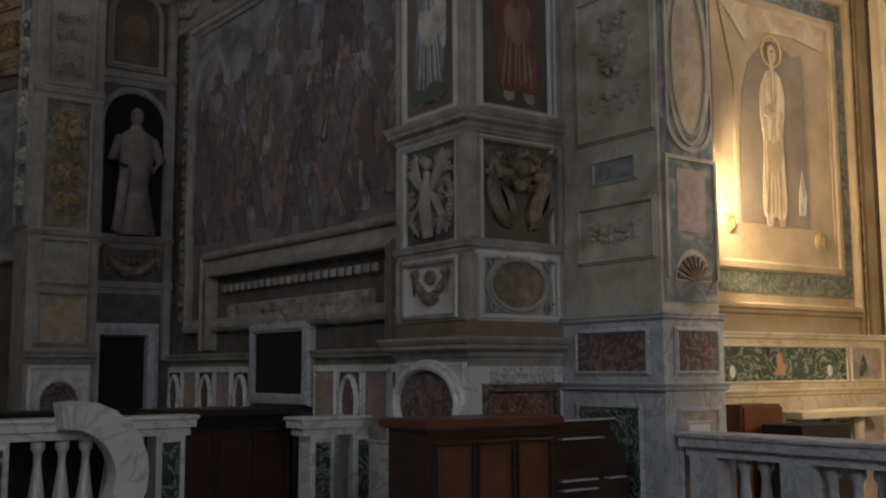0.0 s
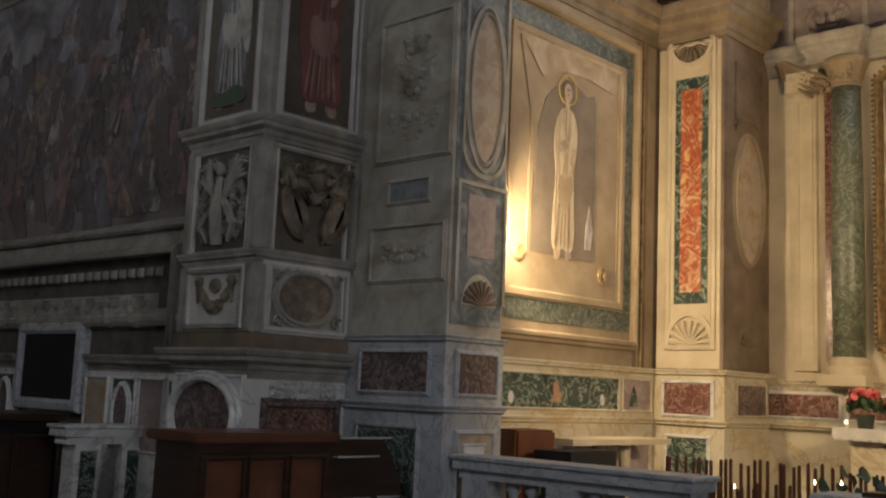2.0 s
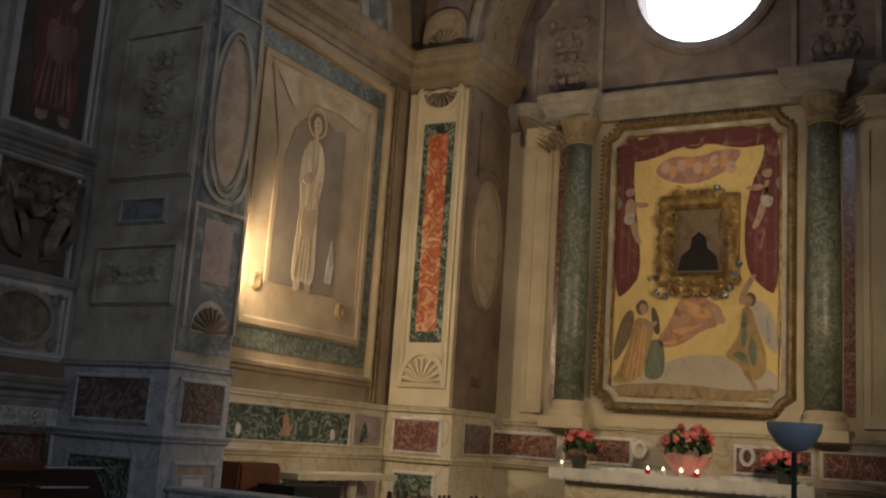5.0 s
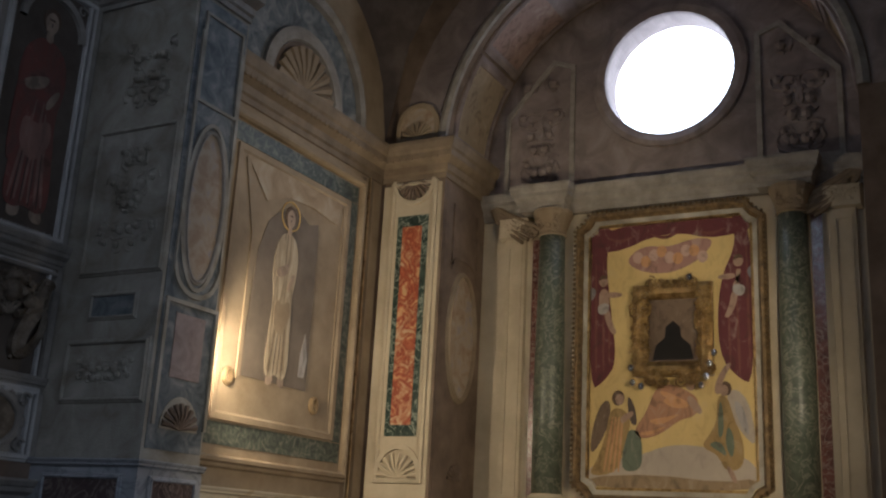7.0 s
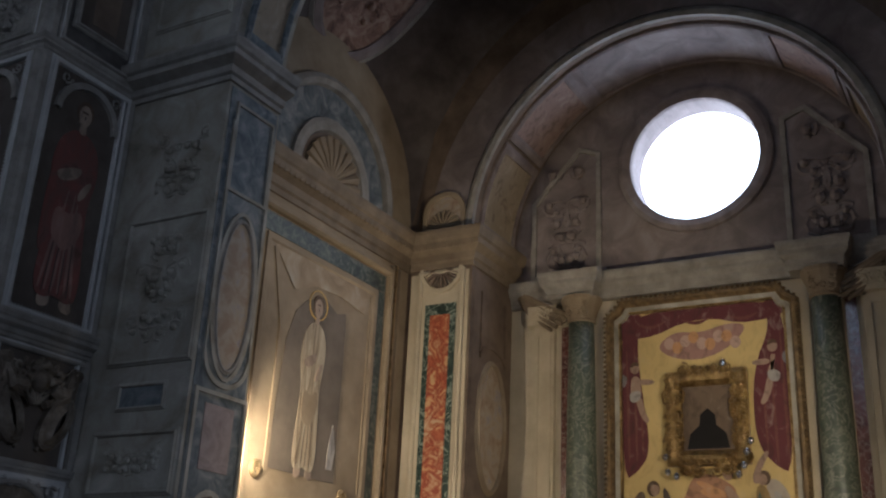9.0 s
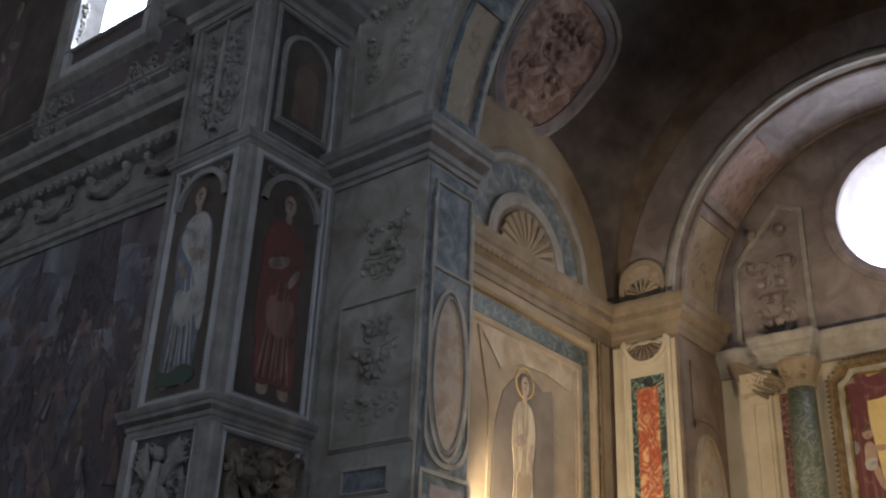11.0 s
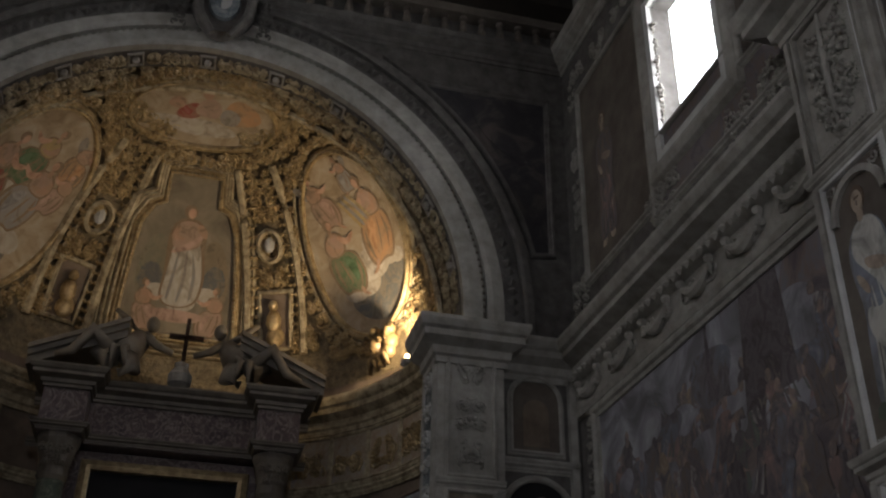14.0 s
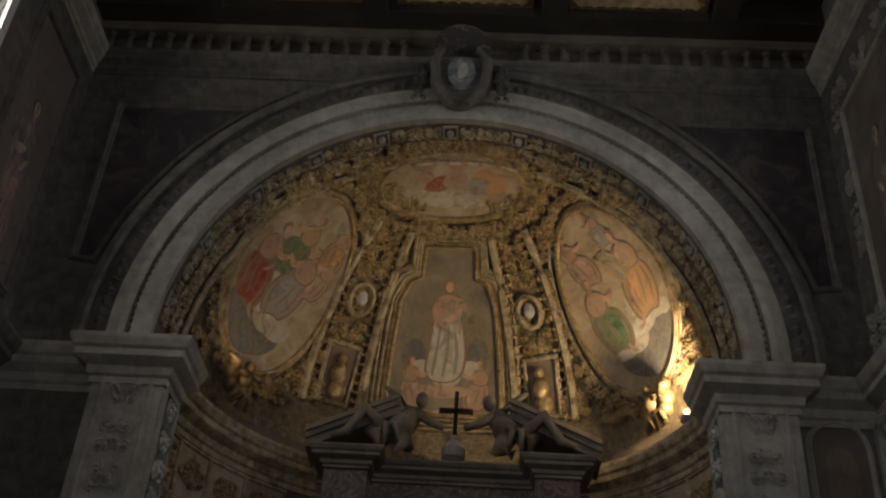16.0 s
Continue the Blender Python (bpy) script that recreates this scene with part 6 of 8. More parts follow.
icon = empty("icon", "dark panel icon in an ornate gold frame on the altarpiece", "icon")
I0, I1, IZ0, IZ1 = 3.36, 4.135, 3.46, 4.36
IC = (I0 + I1) / 2
bm = bmesh.new()
ring(bm, F_ALT, rect(I0, I1, IZ0, IZ1), [(0, 0.04), (0, 0.1), (0.05, 0.13), (0.1, 0.12), (0.14, 0.08), (0.15, 0.05)])
for a, b, sd in ((I0, I0 + 0.16, 1), (I1 - 0.16, I1, 2)):
    foliage(bm, F_ALT, a - 0.03, b + 0.03, IZ0, IZ1, 0.12, sd, 0.12, 2.2)
foliage(bm, F_ALT, I0 + 0.06, I1 - 0.06, IZ0 - 0.12, IZ0 + 0.12, 0.13, 3, 0.12, 2.2)
foliage(bm, F_ALT, I0 + 0.12, I1 - 0.12, IZ1 - 0.1, IZ1 + 0.1, 0.12, 4, 0.12, 2.0)
part("ornate_frame", bm, "brightgold", icon)
bm = bmesh.new()
plate(bm, F_ALT, rect(I0 + 0.15, I1 - 0.15, IZ0 + 0.15, IZ1 - 0.12), 0.03, 0.06)
part("panel", bm, "oil brown", icon)
bm = bmesh.new()
plate(bm, F_ALT, [(IC - 0.2, IZ0 + 0.16), (IC + 0.2, IZ0 + 0.16), (IC + 0.17, IZ0 + 0.3), (IC + 0.08, IZ0 + 0.38), (IC + 0.07, IZ0 + 0.48), (IC, IZ0 + 0.54), (IC - 0.07, IZ0 + 0.48), (IC - 0.08, IZ0 + 0.38), (IC - 0.17, IZ0 + 0.3)], 0.06, 0.063)
part("painted_shape", bm, "black", icon)
bm = bmesh.new()
rnd = random.Random(9)
M["silver"] = mottled("polished silver", [(0.3, (0.6, 0.6, 0.6)), (0.7, (0.8, 0.8, 0.8))], 9, 0.15, 1.0, stain=0.1)
for k, (u, z) in enumerate(((I1 - 0.02, IZ0 - 0.06), (I1 - 0.1, IZ0 - 0.1), (I1, IZ0 + 0.08), (I0 + 0.1, IZ0 - 0.1), (I0 + 0.02, IZ0 + 0.1), (I0 + 0.05, IZ0 - 0.02), (I0 - 0.02, IZ0 + 0.2), (I0 + 0.2, IZ1 + 0.04))):
    bm = bmesh.new()
    blob(bm, F_ALT.p(u, z, 0.15), (0.018, 0.034, 0.036), 10)
    part("silver_heart", bm, "silver", icon, "", True)

# ---- altar ----
al = empty("altar", "cream marble altar table with a scalloped lace cloth edge", "altar")
bm = bmesh.new()
box(bm, 9.2, XA, CY - 1.5, CY + 1.5, CF, 0.36)
part("step", bm, "greymarble", al)
bm = bmesh.new()
box(bm, 9.78, XA - 0.02, 2.7, 4.8, 0.36, 1.59)
part("body", bm, "yellowmarble", al)
bm = bmesh.new()
box(bm, 9.68, XA - 0.04, 2.58, 4.92, 1.59, 1.69)
bmesh.ops.bevel(bm, geom=bm.edges[:], offset=0.012, segments=2, affect="EDGES")
part("top_slab", bm, "marble", al)
bm = bmesh.new()
Fa = Face((9.676, 0, 0), (0, 1, 0), (-1, 0, 0))
edge = [(4.92, 1.7), (2.58, 1.7)]
for k in range(29):
    a = 2.58 + 0.0805 * k
    edge += [(a + 0.08 * i / 5, 1.62 - 0.035 * math.sin(math.pi * i / 5)) for i in range(5)]
edge.append((4.92, 1.62))
plate(bm, Fa, edge, 0.0, 0.006)
part("lace_edge", bm, "white", al)
bm = bmesh.new()
box(bm, 10.02, XA - 0.05, 2.7, 4.8, 1.69, 1.73)
part("gradine", bm, "marble", al)
framed(al, Face((9.78, 0, 0), (0, 1, 0), (-1, 0, 0)), rect(3.4, 4.3, 0.6, 1.3), "yellowmarble", "gold", 0.6, 0.0, "front_panel")

M["petal"] = mottled("pink petals", [(0.3, (0.62, 0.10, 0.10)), (0.7, (0.80, 0.26, 0.24))], 20, 0.6)
M["leaf"] = mottled("dark green leaves", [(0.3, (0.018, 0.045, 0.018)), (0.7, (0.05, 0.10, 0.04))], 14, 0.5)
M["paper"] = mottled("pink wrapping paper", [(0.3, (0.70, 0.28, 0.25)), (0.7, (0.84, 0.45, 0.40))], 6, 0.5)
M["pot"] = mottled("dark plastic pot", [(0.3, (0.02, 0.025, 0.02)), (0.7, (0.04, 0.05, 0.04))], 6, 0.5)


def petal_mesh(bm, c, r, rnd, flat=0.35):
    n = Vector((rnd.uniform(-1, 0.3), rnd.uniform(-1, 1), rnd.uniform(0.1, 1.2))).normalized()
    t = n.orthogonal().normalized()
    w = n.cross(t)
    vs = [bm.verts.new(Vector(c) + t * x * r + w * y * r + n * z * r) for x, y, z in ((-1, 0, 0.1), (-0.3, 0.5, -0.1), (0.6, 0.35, 0), (1.0, 0, 0.15), (0.6, -0.35, 0), (-0.3, -0.5, -0.1))]
    bm.faces.new(vs)


def bouquet(at, r, h, wrapped, seed, label):
    ob = empty("potted_flowers", label, "flowers", "flowers on the altar", at=at)
    rnd = random.Random(seed)
    bm = bmesh.new()
    if wrapped:
        n = 20
        rows = [[bm.verts.new(((0.07 + 0.11 * t + 0.03 * math.sin(k * 2.2) * t) * math.cos(2 * math.pi * k / n), (0.09 + 0.13 * t + 0.03 * math.sin(k * 2.7) * t) * math.sin(2 * math.pi * k / n), 0.19 * t + 0.025 * t * math.sin(k * 3.1))) for k in range(n)] for t in (0, 0.5, 1)]
        for a, b in zip(rows, rows[1:]):
            for k in range(n):
                bm.faces.new((a[k], a[(k + 1) % n], b[(k + 1) % n], b[k]))
        part("wrapping", bm, "paper", ob)
    else:
        lathe(bm, [(0.06, 0), (0.08, 0.12), (0.085, 0.13)], (0, 0, 0), 14)
        part("pot", bm, "pot", ob)
    bm = bmesh.new()
    for k in range(90):
        a, b, q = rnd.uniform(0, 6.28), rnd.uniform(-0.2, 1.0), rnd.uniform(0.5, 1)
        petal_mesh(bm, (q * r * math.cos(a) * math.cos(b), q * r * math.sin(a) * math.cos(b), h * 0.55 + q * h * 0.4 * math.sin(b)), 0.05, rnd)
    part("foliage", bm, "leaf", ob)
    bm = bmesh.new()
    for k in range(26):
        a, b = rnd.uniform(0, 6.28), rnd.uniform(0.15, 1.3)
        c = (r * math.cos(a) * math.cos(b), r * math.sin(a) * math.cos(b), h * 0.58 + h * 0.42 * math.sin(b))
        for j in range(7):
            petal_mesh(bm, [q + rnd.uniform(-0.02, 0.02) for q in c], 0.04, rnd)
    part("blossom", bm, "petal", ob)
    return ob


bouquet((9.86, 4.70, 1.69), 0.18, 0.34, False, 1, "pink potted plant in a dark pot on the altar")
bouquet((9.86, 3.68, 1.69), 0.22, 0.45, True, 2, "pink flowers wrapped in pink paper on the altar")
bouquet((9.86, 2.84, 1.69), 0.18, 0.26, False, 3, "low pink flowers in a dark pot on the altar")
M["redglass"] = mottled("red glass", [(0.3, (0.5, 0.02, 0.02)), (0.7, (0.7, 0.05, 0.04))], 6, 0.15)
for k, (y, m) in enumerate(((4.0, "redglass"), (3.86, "marble"), (3.7, "marble"), (3.56, "redglass"), (4.82, "marble"))):
    ob = empty("votive_candle", "small lit votive candle in a glass on the altar", "candle", "candles on the altar", at=(9.74, y, 1.69))
    bm = bmesh.new()
    lathe(bm, [(0.022, 0), (0.026, 0.05), (0.022, 0.05), (0.02, 0.03)], (0, 0, 0), 12)
    part("cup", bm, m, ob)
    bm = bmesh.new()
    lathe(bm, [(0.004, 0.03), (0.013, 0.045), (0.009, 0.062), (0.001, 0.08)], (0, 0, 0), 8)
    part("flame", bm, "flame", ob)

# ---- apse: pilasters, cornice and arch mouldings ----
aps = empty("apse_arch", "grey moulded arch and stuccoed pilasters framing the apse", "arch")
PXO = [(RA - 0.35, RA + 0.42)]
for s in (1, -1):
    x0, x1 = sorted((AX + s * (RA - 0.33), AX + s * (RA + 0.42)))
    bm = bmesh.new()
    box(bm, x0, x1, YA, YN + 0.34, PF, 6.68)
    part("pilaster_shaft", bm, "stucco", aps)
    for z0, z1, m in ((5.03, 6.43, "stucco"), (3.43, 4.83, "bronze"), (2.85, 3.28, "stucco"), (2.2, 2.7, "tan")):
        framed(aps, F_APS, rect(x0 + 0.14, x1 - 0.14, z0, z1), m, "stucco", 0.9, 0.0, "panel")
    bm = bmesh.new()
    foliage(bm, F_APS, x0 + 0.18, x1 - 0.18, 5.08, 6.38, 0.16, 23, 0.02, 1.4)
    part("arabesque", bm, "stucco", aps)["kind"] = "stuff"
    bm = bmesh.new()
    foliage(bm, F_APS, x0 + 0.18, x1 - 0.18, 3.48, 4.78, 0.17, 24, 0.02, 1.6)
    part("gilded_arabesque", bm, "gold", aps)["kind"] = "stuff"
    Fj = Face((AX + s * (RA - 0.33), 0, 0), (0, 1, 0), (-s, 0, 0))
    framed(aps, Fj, rect(YA + 0.1, YN + 0.28, 3.48, 6.43), "blue", "stucco", 0.9, 0.0, "jamb_panel")
    bm = bmesh.new()
    foliage(bm, Fj, YA + 0.16, YN + 0.24, 3.58, 6.38, 0.2, 26, 0.02, 1.6)
    part("jamb_relief", bm, "flesh", aps)["kind"] = "stuff"
    # cornice of pilaster, jamb and bay
    bm = bmesh.new()
    w = XF - 0.02 if s > 0 else XL + 0.02
    pts = [(w, YN), (AX + s * (RA + 0.42), YN), (AX + s * (RA + 0.42), YA), (AX + s * (RA - 0.33), YA), (AX + s * (RA - 0.33), YN + 0.32)]
    run(bm, pts if s > 0 else pts[::-1], cornice(6.26, 0.47, 0.26))
    part("impost_cornice", bm, "stucco", aps)
    bm = bmesh.new()
    run(bm, [(x1, YA), (x0, YA)], cornice(1.95, 0.16, 0.12))
    part("string_moulding", bm, "stucco", aps)
    for z, h in ((4.86, 0.12), (3.3, 0.1)):
        bm = bmesh.new()
        run(bm, [(x1, YA), (x0, YA)], cornice(z, h, 0.06))
        part("string_moulding", bm, "stucco", aps)
    framed(aps, F_APS, rect(x0 + 0.1, x1 - 0.1, 0.9, 1.9), "marble", "marble", 0.8, 0.0, "marble_panel")
    framed(aps, F_APS, oval((x0 + x1) / 2, 1.55, 0.2, 0.22, 20), "africano", "marble", 0.8, 0.01, "roundel")

# the sunk strip between the first two bands has its groove shade as colour
for r0, r1, m, d in ((RA, RA + 0.23, "stucco", 0.10), (RA + 0.23, RA + 0.28, "shade", 0.05), (RA + 0.28, RA + 0.48, "stucco", 0.13), (RA + 0.48, RA + 0.72, "dimstucco", 0.07), (RA + 0.72, RA + 0.84, "dimstucco", 0.15)):
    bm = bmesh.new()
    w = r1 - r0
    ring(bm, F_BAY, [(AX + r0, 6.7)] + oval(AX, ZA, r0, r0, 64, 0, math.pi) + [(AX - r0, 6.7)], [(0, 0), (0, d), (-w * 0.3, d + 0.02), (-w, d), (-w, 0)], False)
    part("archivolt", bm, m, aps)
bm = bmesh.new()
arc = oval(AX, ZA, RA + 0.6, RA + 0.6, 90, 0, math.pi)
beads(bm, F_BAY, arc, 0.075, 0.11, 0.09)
part("carved_band", bm, "dimstucco", aps)["kind"] = "stuff"
bm = bmesh.new()
for k in range(120):
    t = math.pi * (k + 0.5) / 120
    r = RA + 0.255
    blob(bm, F_BAY.p(AX + r * math.cos(t), ZA + r * math.sin(t), 0.06), (0.03, 0.03, 0.03), 5)
part("carved_bead", bm, "stucco", aps)["kind"] = "stuff"
# spandrels
for s in (1, -1):
    pts = [(AX + s * (RA + 0.95) * math.cos(t), ZA + (RA + 0.95) * math.sin(t)) for t in [radians(12 + 46 * i / 12) for i in range(13)]]
    xe = AX + s * 4.35
    pts += [(AX + s * 2.25, 10.35), (xe, 10.35), (xe, ZA + 0.9)]
    framed(aps, F_BAY, pts if s > 0 else pts[::-1], "spandreldark", "dimstucco", 1.4, 0.0, "spandrel_painting", "dark spandrel painting")
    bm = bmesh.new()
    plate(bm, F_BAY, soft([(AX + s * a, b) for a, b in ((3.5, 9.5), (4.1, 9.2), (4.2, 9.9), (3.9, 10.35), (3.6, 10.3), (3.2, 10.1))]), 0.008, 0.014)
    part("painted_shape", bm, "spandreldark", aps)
bm = bmesh.new()
run(bm, [(XF, YN), (XL, YN)], cornice(10.82, 0.3, 0.22))
part("upper_cornice", bm, "dimstucco", aps)
br = empty("bracket_row", "row of small dark carved brackets under the ceiling", "brackets")
proto = None
for k in range(36):
    x = XL + 0.15 + 0.26 * k
    if abs(x - AX) < 0.6:
        continue
    if proto is None:
        bm = bmesh.new()
        lathe(bm, [(0.05, -0.04), (0.05, 0.0), (0.03, 0.02), (0.06, 0.12), (0.045, 0.24), (0.03, 0.28), (0.055, 0.31), (0.055, 0.36)], (0, -0.1, 0), 8)
        proto = part("bracket", bm, "shade", br)
        ob = proto
    else:
        ob = new("bracket", proto.data)
        ob.parent = br
    ob.location = (x, YN, 11.12)
bm = bmesh.new()
box(bm, XL, XF + 0.2, YN - 0.2, YN, 11.48, 11.62)
part("bracket_rail", bm, "shade", br)
for F, u0, u1 in ((F_FRESCO, YP1, YN), (F_LEFT, 6.0, YN)):
    bm = bmesh.new()
    a, b = F.p(u0, 0, 0).xy, F.p(u1, 0, 0).xy
    run(bm, [a, b] if F is F_FRESCO else [b, a], cornice(10.82, 0.3, 0.22))
    structure("trim_upper_cornice", bm, "stucco", "dim moulded upper cornice", "cornice")

# coat of arms on the keystone
coat = empty("coat_of_arms", "carved stone shield with scrolls under a red hat", "coat of arms")
Fk = Face((0, YN - 0.16, 0), (1, 0, 0), (0, -1, 0))
bm = bmesh.new()
plate(bm, Fk, soft([(AX - 0.36, 11.1), (AX + 0.36, 11.1), (AX + 0.42, 10.75), (AX + 0.3, 10.45), (AX, 10.2), (AX - 0.3, 10.45), (AX - 0.42, 10.75)]), 0.0, 0.14, 0.05)
part("backing", bm, "dimstucco", coat)
bm = bmesh.new()
plate(bm, Fk, oval(AX, 10.75, 0.2, 0.27, 24), 0.14, 0.18, 0.02)
part("shield", bm, "blue", coat)
bm = bmesh.new()
plate(bm, Fk, soft([(AX - 0.05, 10.6), (AX + 0.1, 10.7), (AX + 0.06, 10.93), (AX - 0.04, 10.85)]), 0.18, 0.19)
part("emblem", bm, "robe white", coat)
bm = bmesh.new()
for s in (-1, 1):
    tube(bm, [Fk.p(AX + s * 0.1, 10.25, 0.16), Fk.p(AX + s * 0.3, 10.55, 0.2), Fk.p(AX + s * 0.34, 10.9, 0.2), Fk.p(AX + s * 0.22, 11.13, 0.18)], [0.04, 0.06, 0.07, 0.04], 8)
    spiral(bm, Fk, AX + s * 0.26, 11.09, 0.11, 1.2, 0, 0.2, 0.03, 10, s)
    foliage(bm, Fk, AX + s * 0.52 - 0.12, AX + s * 0.52 + 0.12, 10.3, 11.05, 0.15, 12, 0.08, 2.0)
part("scrollwork", bm, "dimstucco", coat)
bm = bmesh.new()
lathe(bm, [(0.36, 0.0), (0.34, 0.03), (0.17, 0.05), (0.14, 0.12), (0.02, 0.15)], (AX, YN - 0.34, 11.21), 20)
part("hat", bm, "shade dark", coat)

# ---- conch ----
CC = Vector((AX, YC, ZA + 0.05))


class Dome:
    """The apse half dome near a direction (degrees round, degrees up): u to the right, z up, depth inwards."""

    def __init__(self, a, b):
        a, b = radians(a), radians(b)
        c = Vector((math.cos(a) * math.cos(b), math.sin(a) * math.cos(b), math.sin(b)))
        self.c, self.a, self.n = c, Vector((math.sin(a), -math.cos(a), 0)), -c
        self.e = Vector((-math.cos(a) * math.sin(b), -math.sin(a) * math.sin(b), math.cos(b)))

    def p(self, u, z, d):
        return CC + (self.c + self.a * (u / RA) + self.e * (z / RA)).normalized() * (RA - d)


dome = empty("conch_decoration", "gilded stucco ribs and painted fields of the apse half dome", "vault decoration")
GILT = [(0.0, 0.0), (0.0, 0.05), (-0.02, 0.08), (-0.05, 0.08), (-0.07, 0.04), (-0.10, 0.04), (-0.13, 0.0)]


def conch_field(D, outline, mat, name, label=""):
    on_sphere(D, outline, name, mat, dome, d1=0.03, label=label)
    bm = bmesh.new()
    ring(bm, D, outline, GILT)
    part("gilded_moulding", bm, "gold", dome)
    bm = bmesh.new()
    beads(bm, D, [(u * 1.06, z * 1.05) for u, z in outline + outline[:1]], 0.022, 0.06, 0.075)
    part("beading", bm, "giltwarm", dome)["kind"] = "stuff"


def daub(D, mat, pts, d):
    on_sphere(D, soft(pts, 3), "painted_shape", "sky " + mat, dome, d1=d)


def limb(line, widths):
    """The outline of a tapered stroke along a line."""
    left, right = [], []
    for k, (a, b) in enumerate(line):
        a0, b0 = line[max(k - 1, 0)]
        a1, b1 = line[min(k + 1, len(line) - 1)]
        n = math.hypot(a1 - a0, b1 - b0)
        da, db = -(b1 - b0) / n * widths[k] / 2, (a1 - a0) / n * widths[k] / 2
        left.append((a + da, b + db))
        right.append((a - da, b - db))
    return right + left[::-1]


def sky_figure(D, q, u, z, s, robe, top, d, face=1, wings=False):
    """A small seated painted figure: robe with folds, bodice, arms, feet, hair and head."""
    P = lambda pts: [q(u + a * s * face, z + b * s) for a, b in pts]
    dot = lambda a, b, r, e: P([(a + r * math.cos(t), b + e * math.sin(t)) for t in [0.785 * i for i in range(8)]])
    if wings:
        daub(D, "robe grey", P([(-0.1, 0.3), (-0.3, 0.62), (-0.52, 0.7), (-0.46, 0.4), (-0.3, 0.2), (-0.15, 0.1)]), d)
    daub(D, "hair paint", P([(-0.3, 0.12), (0.2, 0.1), (0.4, -0.06), (0.47, -0.47), (0.34, -0.79), (0.05, -0.67), (-0.14, -0.74), (-0.34, -0.3)]), d - 0.0015)
    daub(D, robe, P([(-0.25, 0.1), (0.15, 0.08), (0.34, -0.05), (0.42, -0.45), (0.3, -0.75), (0.05, -0.62), (-0.1, -0.7), (-0.3, -0.3)]), d)
    daub(D, robe + " light", P([(0.0, 0.0), (0.2, -0.02), (0.3, -0.3), (0.22, -0.58), (0.12, -0.3)]), d + 0.002)
    for fold in ([(-0.16, 0.0), (-0.2, -0.25), (-0.08, -0.56)], [(-0.05, -0.02), (0.02, -0.3), (0.1, -0.55)], [(0.3, -0.12), (0.35, -0.4), (0.26, -0.66)]):
        daub(D, "hair paint", P(limb(fold, [0.02, 0.045, 0.02])), d + 0.0025)
    daub(D, "hair paint", P([(-0.25, 0.02), (0.17, 0.02), (0.23, 0.3), (0.12, 0.49), (-0.14, 0.49), (-0.28, 0.28)]), d + 0.0026)
    daub(D, top, P([(-0.21, 0.05), (0.13, 0.05), (0.18, 0.3), (0.09, 0.46), (-0.11, 0.46), (-0.23, 0.28)]), d + 0.0035)
    daub(D, "skin paint", P(limb([(-0.03, 0.4), (-0.02, 0.5), (0.0, 0.56)], [0.1, 0.075, 0.07])), d + 0.0045)
    daub(D, "skin paint light", P(limb([(0.1, 0.38), (0.2, 0.22), (0.3, 0.2), (0.46, 0.34)], [0.09, 0.09, 0.075, 0.05])), d + 0.0055)
    daub(D, "skin paint", P(limb([(-0.16, 0.38), (-0.22, 0.2), (-0.08, 0.1), (0.1, 0.14)], [0.09, 0.09, 0.075, 0.05])), d + 0.0055)
    daub(D, "skin paint", P(limb([(0.24, -0.64), (0.3, -0.78), (0.42, -0.84)], [0.08, 0.07, 0.04])), d + 0.0055)
    daub(D, "hair paint", dot(-0.02, 0.645, 0.105, 0.115), d + 0.0055)
    daub(D, "skin paint light", dot(0.02, 0.62, 0.065, 0.09), d + 0.007)


